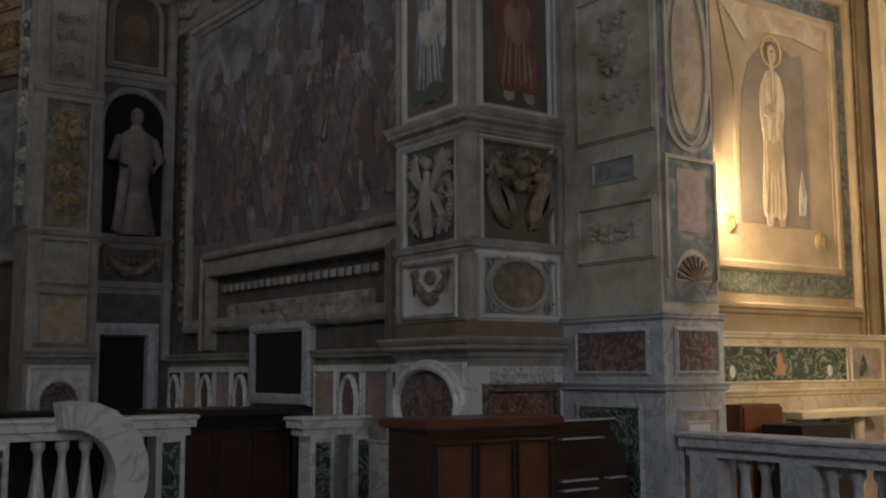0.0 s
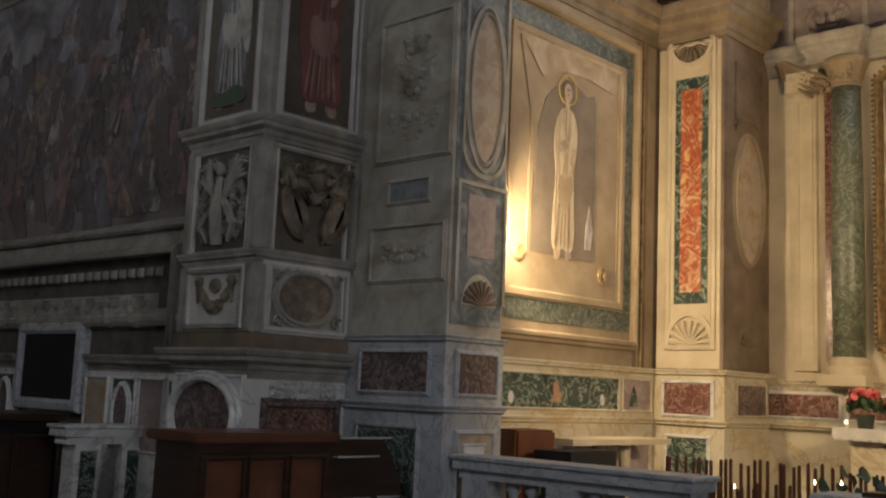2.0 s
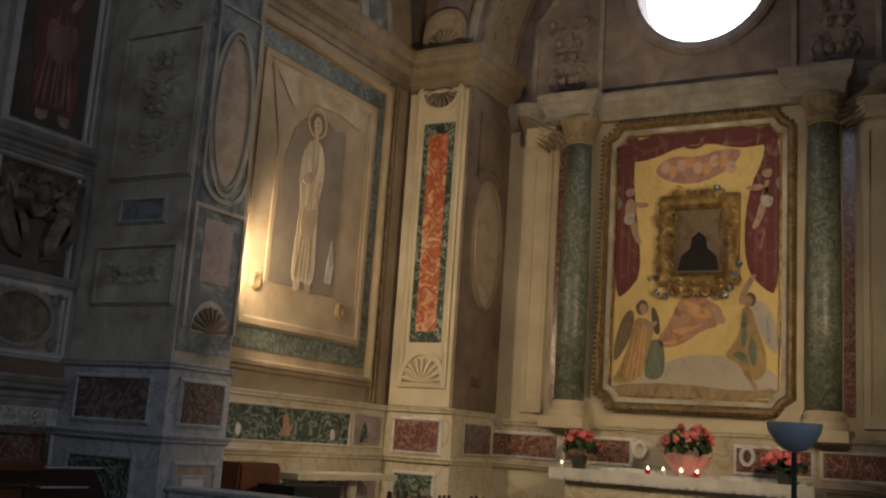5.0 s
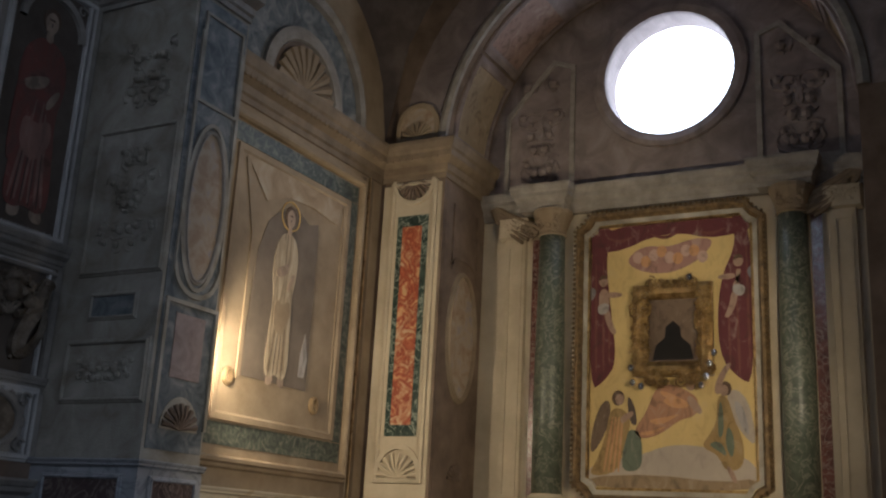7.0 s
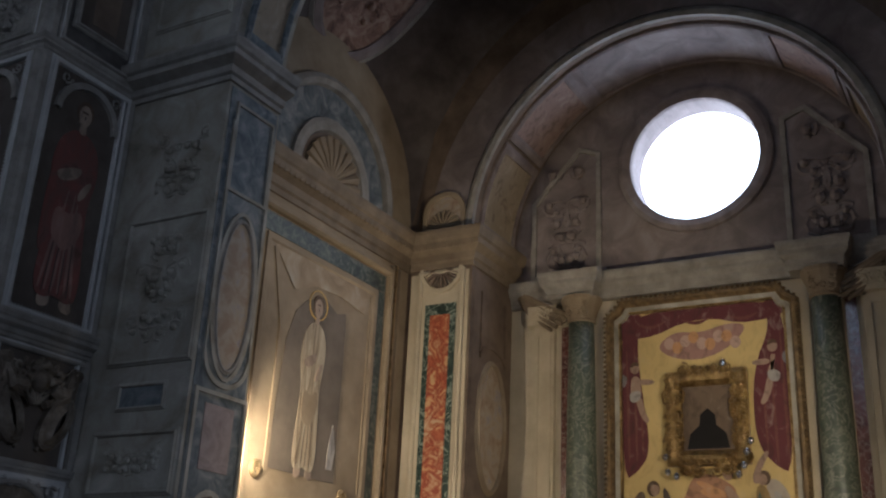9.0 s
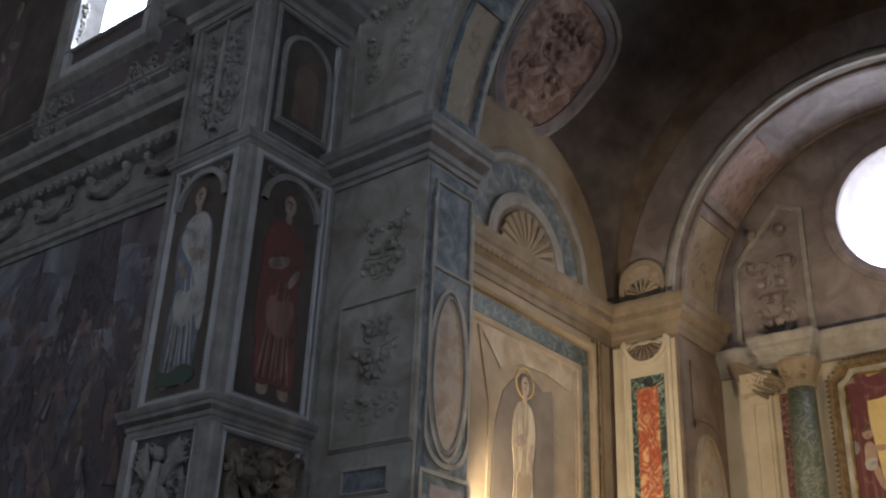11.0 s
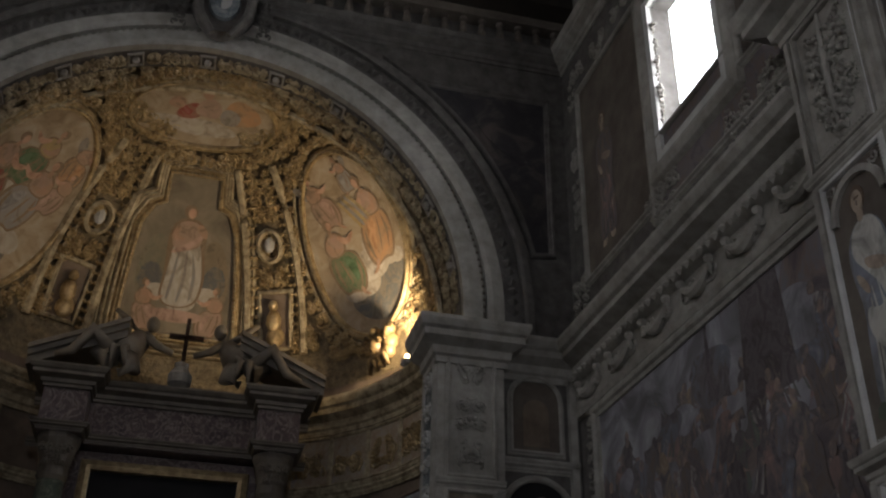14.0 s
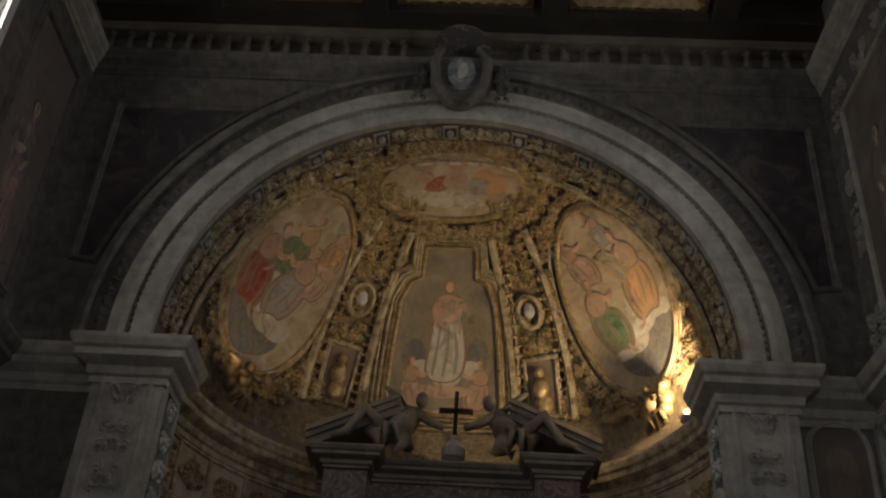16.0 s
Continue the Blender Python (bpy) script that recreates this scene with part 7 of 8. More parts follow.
for s, a in ((1, 30), (-1, 152)):
    D = Dome(a, 32)
    egg = [((u - 0.12 * (1 - 0.8 * z)) * s, z + 0.12) for u, z in oval(0, 0, 0.88, 1.34, 44)]
    egg = egg if s > 0 else egg[::-1]
    conch_field(D, egg, "warmsky", "oval_painting", "oval painting of figures seated on clouds")
    def q(u, z):
        return ((u - 0.12) * s, z + 0.12)
    daub(D, "dark sky paint", [q(-0.55, -0.72), q(-0.32, -1.06), q(0.0, -1.2), q(0.25, -1.2), q(0.48, -1.06), q(0.72, -0.66), q(0.64, -0.35), q(0.2, -0.5)], 0.034)
    for cu, cz, cr in ((-0.32, -0.62, 0.26), (-0.1, -0.6, 0.26), (0.1, -0.36, 0.34), (0.45, -0.36, 0.2), (0.6, -0.42, 0.15), (0.22, -0.1, 0.25)):
        daub(D, "cloud paint", [q(cu + cr * math.cos(t), cz + cr * 0.75 * math.sin(t)) for t in [0.785 * i for i in range(8)]], 0.038)
    daub(D, "cloud light", [q(-0.2, -0.56), q(0.05, -0.62), q(0.32, -0.42), q(0.3, -0.1), q(0.05, -0.15), q(0.0, -0.4)], 0.041)
    if s > 0:
        sky_figure(D, q, -0.42, -0.1, 0.78, "robe green", "robe rose", 0.043)
        sky_figure(D, q, 0.42, 0.2, 0.86, "robe orange", "robe rose", 0.043, -1)
        sky_figure(D, q, -0.36, 0.75, 0.6, "robe rose", "skin paint", 0.043, 1, True)
        for k in range(5):  # organ pipes
            daub(D, "robe grey" if k % 2 else "robe yellow", limb([q(0.16 + 0.05 * k, 0.12 + 0.03 * k), q(0.05 + 0.05 * k, 0.36 + 0.03 * k), q(-0.06 + 0.05 * k, 0.62 + 0.01 * k)], [0.05, 0.05, 0.05]), 0.052)
        sky_figure(D, q, 0.3, 0.95, 0.42, "robe grey", "robe rose", 0.043, -1, True)
    else:
        sky_figure(D, q, 0.5, 0.0, 0.85, "robe red", "robe rose", 0.043, -1)
        sky_figure(D, q, -0.2, 0.05, 0.8, "robe grey", "robe rose", 0.043)
        sky_figure(D, q, 0.12, 0.5, 0.7, "robe green", "robe yellow", 0.043, 1)
        sky_figure(D, q, -0.4, 0.8, 0.55, "robe orange", "skin paint", 0.043, -1, True)
        sky_figure(D, q, -0.52, 0.3, 0.5, "robe rose", "skin paint", 0.043, 1)
    bm = bmesh.new()
    for k in range(34):
        t = 2 * math.pi * k / 34
        u, z = (1.18 * math.cos(t) - 0.12 * (1 - 1.07 * math.sin(t))) * s, 1.62 * math.sin(t) + 0.12
        if u * s > 0.55 and -0.3 < z < 1.0 or z < -1.5:
            continue
        foliage(bm, D, u - 0.16, u + 0.16, z - 0.16, z + 0.16, 0.16, 100 + k, 0.04, 1.6)
    part("gilded_foliage", bm, "gold", dome)["kind"] = "stuff"
    bm = bmesh.new()
    ring(bm, D, [((u * 1.2 + 0.02), z * 1.13) for u, z in egg], [(0, 0), (0, 0.03), (-0.03, 0.04), (-0.05, 0)])
    part("outer_moulding", bm, "giltwarm", dome)
# top oval
D = Dome(90, 76)
top = oval(-0.1, -0.07, 0.98, 0.52, 40)
conch_field(D, top, "warmsky", "oval_painting", "oval painting of a figure in glory")
daub(D, "robe orange", [(0.1, -0.25), (0.7, -0.12), (0.65, 0.15), (0.25, 0.3)], 0.034)
daub(D, "cloud paint", [(-0.9, -0.1), (-0.6, -0.36), (-0.1, -0.48), (0.45, -0.38), (0.2, -0.2), (-0.4, -0.15)], 0.036)
daub(D, "robe red", [(-0.5, -0.16), (-0.2, -0.2), (-0.05, 0.02), (-0.2, 0.12), (-0.4, 0.02)], 0.038)
daub(D, "robe rose", [(-0.25, -0.1), (0.1, -0.16), (0.15, 0.1), (0.02, 0.22), (-0.15, 0.15)], 0.042)
daub(D, "robe grey", [(0.1, -0.2), (0.35, -0.22), (0.42, 0.02), (0.15, 0.1)], 0.043)
daub(D, "skin paint", [(-0.06 + 0.08 * math.cos(t), 0.27 + 0.09 * math.sin(t)) for t in [0.785 * i for i in range(8)]], 0.046)
daub(D, "skin paint", [(-0.6, 0.05), (-0.4, -0.05), (-0.3, 0.15), (-0.5, 0.22)], 0.046)
bm = bmesh.new()
for k in range(34):
    t = 2 * math.pi * k / 34
    foliage(bm, D, 1.26 * math.cos(t) - 0.24, 1.26 * math.cos(t) + 0.04, 0.78 * math.sin(t) - 0.21, 0.78 * math.sin(t) + 0.07, 0.14, 40 + k, 0.05, 2.2)
part("gilded_wreath", bm, "gold", dome)["kind"] = "stuff"
# centre panel
M["centreground"] = mottled("dim green grey painted sky", [(0.3, (0.15, 0.12, 0.085)), (0.7, (0.30, 0.25, 0.175))], 2.5, 0.85, dist=0.5)
D = Dome(92, 36)
pan = [(-0.88, -1.25), (0.86, -1.25), (0.62, 0.35), (0.5, 0.62), (0.34, 0.7), (0.33, 1.18), (-0.37, 1.18), (-0.38, 0.7), (-0.54, 0.62), (-0.68, 0.35)]
pan = fine(pan)
conch_field(D, pan, "centreground", "centre_painting", "central painting of a standing figure")
ID = lambda u, z: (u, z)
BIG = lambda pts: [(u * 1.45 + 0.02, z * 1.08 + 0.02) for u, z in pts]
daub(D, "faded green", [(-0.74, -0.75), (-0.2, -0.75), (-0.15, 0.1), (-0.55, 0.3)], 0.034)
daub(D, "faded brown", [(0.74, -0.75), (0.2, -0.75), (0.15, 0.1), (0.5, 0.3)], 0.034)
daub(D, "dark sky paint", [(0.2, -0.62), (0.62, -0.62), (0.6, -0.2), (0.34, -0.1)], 0.036)
daub(D, "dark sky paint", [(-0.2, -0.62), (-0.66, -0.62), (-0.62, -0.25), (-0.36, -0.15)], 0.036)
daub(D, "hair paint", [(-0.35, -0.82), (0.22, -0.82), (0.31, -0.4), (0.24, 0.0), (0.25, 0.3), (0.12, 0.5), (-0.17, 0.5), (-0.3, 0.25), (-0.27, -0.3)], 0.038)
daub(D, "robe white", [(-0.31, -0.8), (0.18, -0.8), (0.27, -0.42), (0.2, 0.0), (0.14, 0.22), (-0.18, 0.22), (-0.24, -0.3)], 0.04)
for fold in ([(-0.2, -0.72), (-0.14, -0.3), (-0.1, 0.12)], [(-0.05, -0.74), (0.02, -0.35), (0.0, 0.05)], [(0.12, -0.7), (0.16, -0.35), (0.08, 0.0)]):
    daub(D, "robe grey", limb(fold, [0.05, 0.045, 0.02]), 0.042)
daub(D, "robe rose", [(-0.2, 0.0), (0.14, 0.05), (0.2, 0.25), (0.12, 0.46), (-0.14, 0.46), (-0.25, 0.25)], 0.044)
daub(D, "robe rose light", limb([(0.2, 0.28), (0.0, 0.08), (-0.22, -0.02)], [0.05, 0.1, 0.05]), 0.0455)
daub(D, "skin paint", limb([(0.1, 0.4), (0.26, 0.22), (0.22, 0.36), (0.12, 0.42)], [0.09, 0.08, 0.06, 0.04]), 0.047)
daub(D, "skin paint", limb([(-0.15, 0.38), (-0.24, 0.16), (-0.06, 0.2)], [0.09, 0.08, 0.05]), 0.047)
daub(D, "hair paint", [(-0.03 + 0.1 * math.cos(t), 0.6 + 0.115 * math.sin(t)) for t in [0.785 * i for i in range(8)]], 0.046)
daub(D, "skin paint light", [(-0.01 + 0.062 * math.cos(t), 0.58 + 0.085 * math.sin(t)) for t in [0.785 * i for i in range(8)]], 0.048)
for s in (1, -1):
    sky_figure(D, ID, s * 0.5, -0.85, 0.55, "robe rose", "skin paint", 0.042, -s)
for cu, cz, cr in ((-0.35, -0.62, 0.2), (0.36, -0.6, 0.2), (0.0, -0.72, 0.24)):
    daub(D, "cloud paint", [(cu + cr * math.cos(t), cz + cr * 0.7 * math.sin(t)) for t in [0.785 * i for i in range(8)]], 0.037)
daub(D, "robe rose light", [(-0.5, -0.85), (0.4, -0.85), (0.3, -1.05), (-0.4, -1.05)], 0.048)
for o in (0.15, 0.24, 0.33):
    bm = bmesh.new()
    ring(bm, D, [(u * (1 + o / 0.78), z * (1 + o / 1.35)) for u, z in pan], [(0, 0), (0, 0.05), (-0.03, 0.07), (-0.05, 0.05), (-0.06, 0)])
    part("stepped_moulding", bm, "giltwarm", dome)
# ribs
for s, a in ((1, 65), (-1, 122)):
    D = Dome(a, 36)
    for k in (-1, 1):
        bm = bmesh.new()
        edge = [(k * (0.37 - 0.07 * z), z) for z in [-1.55 + 2.95 * i / 20 for i in range(21)]]
        tube(bm, [D.p(u, z, 0.04) for u, z in edge], 0.06, 6)
        part("rib_moulding", bm, "giltwarm", dome)
        bm = bmesh.new()
        for w in (-0.03, 0.035):
            beads(bm, D, [(u - k * 0.11 + w, z) for u, z in edge], 0.042, 0.085, 0.06)
        part("rib_garland", bm, "gold", dome)["kind"] = "stuff"
    bm = bmesh.new()
    ring(bm, D, oval(0, 0.14, 0.2, 0.26, 24), [(0, 0.0), (0, 0.08), (0.04, 0.1), (0.08, 0.05), (0.08, 0)])
    part("medallion", bm, "giltwarm", dome)
    bm = bmesh.new()
    blob(bm, D.p(0, 0.16, 0.06), (0.08, 0.06, 0.13), 8)
    part("medallion_head", bm, "flesh", dome)
    bm = bmesh.new()
    foliage(bm, D, -0.24, 0.24, 0.42, 1.35, 0.15, 61, 0.03, 2.6)
    foliage(bm, D, -0.26, 0.26, -0.5, -0.14, 0.13, 62, 0.03, 2.4)
    foliage(bm, D, -0.3, 0.3, -0.1, 0.4, 0.11, 63, 0.02, 1.6)
    part("rib_foliage", bm, "gold", dome)["kind"] = "stuff"
    framed(dome, D, rect(-0.2, 0.22, -1.4, -0.56), "brown", "giltwarm", 1.0, 0.02, "niche_panel")
    bm = bmesh.new()
    blob(bm, D.p(0, -0.74, 0.12), (0.07, 0.07, 0.08), 8)
    blob(bm, D.p(0, -0.98, 0.12), (0.11, 0.1, 0.18), 8)
    blob(bm, D.p(0.03, -1.24, 0.12), (0.13, 0.1, 0.16), 8)
    part("niche_relief", bm, "gold", dome, "", True)
# fields between ribs, ovals and wreath
bm = bmesh.new()
for k, (a, b) in enumerate(((48, 56), (132, 56), (40, 66), (140, 66), (20, 66), (160, 66), (57, 14), (128, 14), (46, 10), (138, 10), (20, 8), (12, 12), (165, 8), (60, 66), (120, 66), (75, 60), (105, 60))):
    D = Dome(a, b)
    foliage(bm, D, -0.26, 0.26, -0.24, 0.24, 0.16, 300 + k, 0.03, 2.2)
part("gilded_infill", bm, "gold", dome)["kind"] = "stuff"
# soffit of the arch with white reliefs
class ArchSoffit:
    """The inside of the apse arch: u along the arch, z across its depth."""

    def __init__(self, t):
        self.t, self.a, self.n = t, Vector((math.sin(t), 0, -math.cos(t))), Vector((-math.cos(t), 0, -math.sin(t)))

    def p(self, u, z, d):
        t, k = self.t - u / RA, RA - d
        return Vector((AX + k * math.cos(t), YN + z, ZA + k * math.sin(t)))


for k in range(44):
    bm = bmesh.new()
    A = ArchSoffit(radians(5 + 170 * k / 43))
    if k % 4 == 2:
        ring(bm, A, rect(-0.1, 0.1, 0.04, 0.28), [(0, 0), (0, 0.025), (0.02, 0.03), (0.03, 0)])
        blob(bm, A.p(0, 0.16, 0.03), (0.05, 0.05, 0.06), 6)
    else:
        foliage(bm, A, -0.13, 0.13, 0.02, 0.3, 0.12, 400 + k, 0.02, 2.0)
    part("soffit_relief", bm, "stucco" if k % 4 == 2 else "giltwarm", dome)["kind"] = "stuff"

bm = bmesh.new()
for k in range(40):
    b = radians(4 + 172 * k / 39)
    d = Vector((math.cos(b) * math.cos(radians(3)), math.sin(radians(3)), math.sin(b) * math.cos(radians(3))))
    D = Dome(math.degrees(math.atan2(d.y, d.x)), math.degrees(math.asin(d.z)))
    foliage(bm, D, -0.16, 0.16, -0.16, 0.16, 0.15, 200 + k, 0.03, 2.4)
part("arch_relief", bm, "giltwarm", dome)["kind"] = "stuff"
bm = bmesh.new()
arcx = [Vector((math.cos(b) * math.cos(radians(8)), math.sin(radians(8)), math.sin(b) * math.cos(radians(8)))) for b in [radians(4 + 172 * k / 60) for k in range(61)]]
tube(bm, [CC + v * (RA - 0.03) for v in arcx], 0.045, 6)
part("rim_moulding", bm, "giltwarm", dome)
lamp = empty("cornice_floodlight", "small white floodlight standing on the apse cornice", "lamp")
bm = bmesh.new()
lathe(bm, [(0.05, 0.0), (0.08, 0.03), (0.08, 0.08), (0.05, 0.1)], (3.22, 14.05, 6.82), 14)
part("housing", bm, "robe white", lamp)
bm = bmesh.new()
blob(bm, (3.22, 14.02, 6.95), (0.035, 0.035, 0.03), 12)
part("bulb", bm, "flame", lamp, "", True)


# gilding painted dark so the cherubs stand as silhouettes beside the lamp
M["silhouettegilt"] = mottled("gilding darkened to a silhouette", [(0.3, (0.07, 0.045, 0.02)), (0.7, (0.24, 0.16, 0.07))], 9.0, 0.5)


def putto(face, u, z, s, label):
    bm = bmesh.new()
    for du, dz, dd, r in ((0, 0.3, 0.3, 0.075), (0, 0.1, 0.28, 0.10), (0.02, -0.06, 0.26, 0.09), (-0.27, 0.3, 0.24, 0.075), (-0.24, 0.12, 0.22, 0.10), (-0.2, -0.02, 0.22, 0.09)):
        blob(bm, face.p(u + s * du, z + dz, dd), (r, r, r * 1.2), 9)
    for a, b, c, d in ((0.0, 0.17, 0.28, 0.2), (0.03, -0.1, 0.1, -0.32), (-0.02, -0.1, -0.08, -0.32), (-0.24, 0.17, -0.02, 0.12), (-0.2, -0.08, -0.3, -0.28), (-0.24, 0.17, -0.45, 0.3), (-0.16, -0.08, -0.2, -0.3)):
        tube(bm, [face.p(u + s * a, z + b, 0.3), face.p(u + s * (a + c) / 2 + 0.03, z + (b + d) / 2 + 0.02, 0.36), face.p(u + s * c, z + d, 0.28)], [0.055, 0.05, 0.025], 7)
    return tagged(part("cherub_statue", bm, "silhouettegilt", None, "", True), label, "statue")


putto(Dome(30, 4), 0.0, -0.06, -1, "gilded stucco cherubs seated on the apse cornice")
putto(Dome(151, 4), 0.0, -0.02, 1, "gilded stucco cherubs in shade on the apse cornice")

# drum cornice and panels
dr = empty("drum_decoration", "curved cornice and gilt relief panels of the apse wall", "wall decoration")
bm = bmesh.new()
circ = [(AX + (RA - 0.01) * math.cos(radians(t)), YC + (RA - 0.01) * math.sin(radians(t))) for t in range(0, 181, 4)]
run(bm, circ, cornice(6.37, 0.44, 0.26))
run(bm, circ, cornice(5.49, 0.16, 0.08))
part("curved_cornice", bm, "giltwarm", dr)
for t0 in list(range(4, 52, 11)) + list(range(130, 178, 11)):
    t = radians(t0 + 5)
    Fd = Face((AX + (RA) * math.cos(t), YC + RA * math.sin(t), 0), (math.sin(t), -math.cos(t), 0), (-math.cos(t), -math.sin(t), 0))
    framed(dr, Fd, rect(-0.27, 0.27, 5.71, 6.31), "tan", "giltwarm", 0.9, 0.02, "relief_panel")
    bm = bmesh.new()
    foliage(bm, Fd, -0.26, 0.26, 5.75, 6.27, 0.19, t0, 0.05, 1.6)
    part("gilt_relief", bm, "gold", dr)
    # cream on the left, grey on the right: lamplight on the drum put into colour
    framed(dr, Fd, rect(-0.27, 0.27, 3.2, 5.29), "cream" if t0 > 100 else "skyfresco", "brown", 0.8, 0.02, "wall_panel")

M["pediment"] = mottled("brown grey stone", [(0.3, (0.10, 0.08, 0.06)), (0.7, (0.22, 0.185, 0.14))], 5, 0.6, stain=0.4)

# ---- high altar aedicule ----
ha = empty("high_altar", "brown marble altar frame with a broken pediment", "altar")
HX, HY = 0.53, 15.25
Fh = Face((0, HY, 0), (1, 0, 0), (0, -1, 0))
bm = bmesh.new()
box(bm, HX - 1.411, HX + 1.411, HY, HY + 1.2, PF, 5.77)
part("body", bm, "africano", ha)
bm = bmesh.new()
slab(bm, Fh, HX - 0.864, HX + 0.864, 2.2, 5.52, 0.0, 0.02)
part("dark_painting", bm, "black", ha)
bm = bmesh.new()
ring(bm, Fh, rect(HX - 0.864, HX + 0.864, 2.2, 5.52), [(0, 0), (0, 0.12), (-0.05, 0.14), (-0.12, 0.1), (-0.14, 0)])
part("gilded_frame", bm, "gold", ha)
for s in (1, -1):
    bm = bmesh.new()
    lathe(bm, [(0.2, 1.6), (0.22, 1.7), (0.17, 1.8), (0.175, 3.5), (0.15, 5.27)], (HX + s * 1.256, HY - 0.3, 0), 22)
    part("column", bm, "greencol", ha, "", True)
    bm = bmesh.new()
    lathe(bm, [(0.15, 5.27), (0.18, 5.32), (0.17, 5.42), (0.22, 5.67), (0.25, 5.74), (0.25, 5.8)], (HX + s * 1.256, HY - 0.3, 0), 16)
    foliage(bm, Face((0, HY - 0.5, 0), (1, 0, 0), (0, -1, 0)), HX + s * 1.256 - 0.2, HX + s * 1.256 + 0.2, 5.34, 5.72, 0.13, 5, 0.0, 1.6)
    part("capital", bm, "pediment", ha)
    bm = bmesh.new()
    box(bm, HX + s * 1.256 - 0.3, HX + s * 1.256 + 0.3, HY - 0.6, HY + 0.2, PF, 1.6)
    part("pedestal", bm, "marble", ha)
    bm = bmesh.new()
    box(bm, HX + s * 1.256 - 0.26, HX + s * 1.256 + 0.26, HY - 0.56, HY + 0.3, 5.8, 6.34)
    part("entablature_block", bm, "africano", ha)
ux = [HX + 1.684, HX + 1.511, HX + 1.511, HX + 1.001, HX + 1.001, HX - 1.001, HX - 1.001, HX - 1.511, HX - 1.511, HX - 1.684]
uy = [HY + 0.1, HY + 0.1, HY - 0.58, HY - 0.58, HY - 0.2, HY - 0.2, HY - 0.58, HY - 0.58, HY + 0.1, HY + 0.1]
bm = bmesh.new()
box(bm, HX - 1.456, HX + 1.456, HY - 0.18, HY + 0.4, 5.8, 6.34)
part("frieze", bm, "africano", ha)
bm = bmesh.new()
run(bm, list(zip(ux, uy)), cornice(6.32, 0.24, 0.2))
run(bm, list(zip(ux, uy)), cornice(5.8, 0.1, 0.08))
box(bm, HX - 1.511, HX + 1.511, HY - 0.2, HY + 0.4, 6.32, 6.56)
for s in (1, -1):
    box(bm, min(HX + s * 1.001, HX + s * 1.511), max(HX + s * 1.001, HX + s * 1.511), HY - 0.58, HY, 6.32, 6.56)
part("cornice", bm, "pediment", ha)
for s in (1, -1):
    bm = bmesh.new()
    for z, o, h in ((0.0, 0.0, 0.1), (0.1, 0.05, 0.07), (0.17, 0.1, 0.06)):
        x0, x1 = HX + s * 1.774, HX + s * 0.682
        za, zb = 6.56 + z, 6.56 + z + 0.5
        hull(bm, [(x0, HY - 0.6 - o, za), (x1, HY - 0.6 - o, zb), (x1, HY, zb), (x0, HY, za), (x0, HY - 0.6 - o, za + h), (x1, HY - 0.6 - o, zb + h), (x1, HY, zb + h), (x0, HY, za + h)], BOXF)
    part("pediment_wing", bm, "pediment", ha)
bm = bmesh.new()
box(bm, HX - 0.027, HX + 0.027, HY - 0.05, HY + 0.0, 6.82, 7.67)
box(bm, HX - 0.218, HX + 0.218, HY - 0.05, HY + 0.0, 7.37, 7.43)
part("cross", bm, "wood", ha)
bm = bmesh.new()
lathe(bm, [(0.06, 0), (0.14, 0.05), (0.15, 0.16), (0.08, 0.26), (0.09, 0.32)], (HX, HY - 0.35, 6.56), 14)
part("urn", bm, "stucco", ha)
for s in (1, -1):
    bm = bmesh.new()
    X = lambda a: HX + s * a * 0.91
    tube(bm, [(X(1.25), HY - 0.4, 7), (X(0.95), HY - 0.5, 6.8), (X(0.72), HY - 0.45, 6.94), (X(0.55), HY - 0.4, 7.17)], [0.08, 0.17, 0.19, 0.12], 10)
    tube(bm, [(X(0.7), HY - 0.5, 6.82), (X(0.62), HY - 0.6, 6.64), (X(0.8), HY - 0.6, 6.58)], [0.13, 0.11, 0.07], 8)
    tube(bm, [(X(0.55), HY - 0.45, 7.17), (X(0.35), HY - 0.5, 7.02), (X(0.14), HY - 0.5, 6.94)], [0.07, 0.055, 0.04], 7)
    tube(bm, [(X(0.95), HY - 0.55, 6.88), (X(1.2), HY - 0.66, 7.08), (X(1.42), HY - 0.62, 6.78), (X(1.62), HY - 0.6, 6.72)], [0.1, 0.09, 0.065, 0.04], 8)
    for k in range(2):
        tube(bm, [(X(0.62 + 0.12 * k), HY - 0.5, 7.04 - 0.03 * k), (X(0.78 + 0.12 * k), HY - 0.64, 6.88), (X(0.7 + 0.2 * k), HY - 0.62, 6.66 - 0.03 * k)], [0.03, 0.05, 0.025], 6)
    tube(bm, [(X(0.6), HY - 0.42, 7.18), (X(0.78), HY - 0.4, 7.36), (X(0.98), HY - 0.42, 7.5)], [0.06, 0.05, 0.03], 7)
    blob(bm, (X(0.46), HY - 0.42, 7.34), (0.085, 0.085, 0.11), 10)
    for k in range(4):
        tube(bm, [(X(0.65), HY - 0.3, 7.12), (X(0.95), HY - 0.25, 7.34 - 0.05 * k), (X(1.35), HY - 0.22, 7.22 - 0.1 * k)], [0.07, 0.06, 0.015], 6)
    tagged(part("angel_statue", bm, "pediment", None, "", True), "dark reclining winged statue on the broken pediment", "statue")

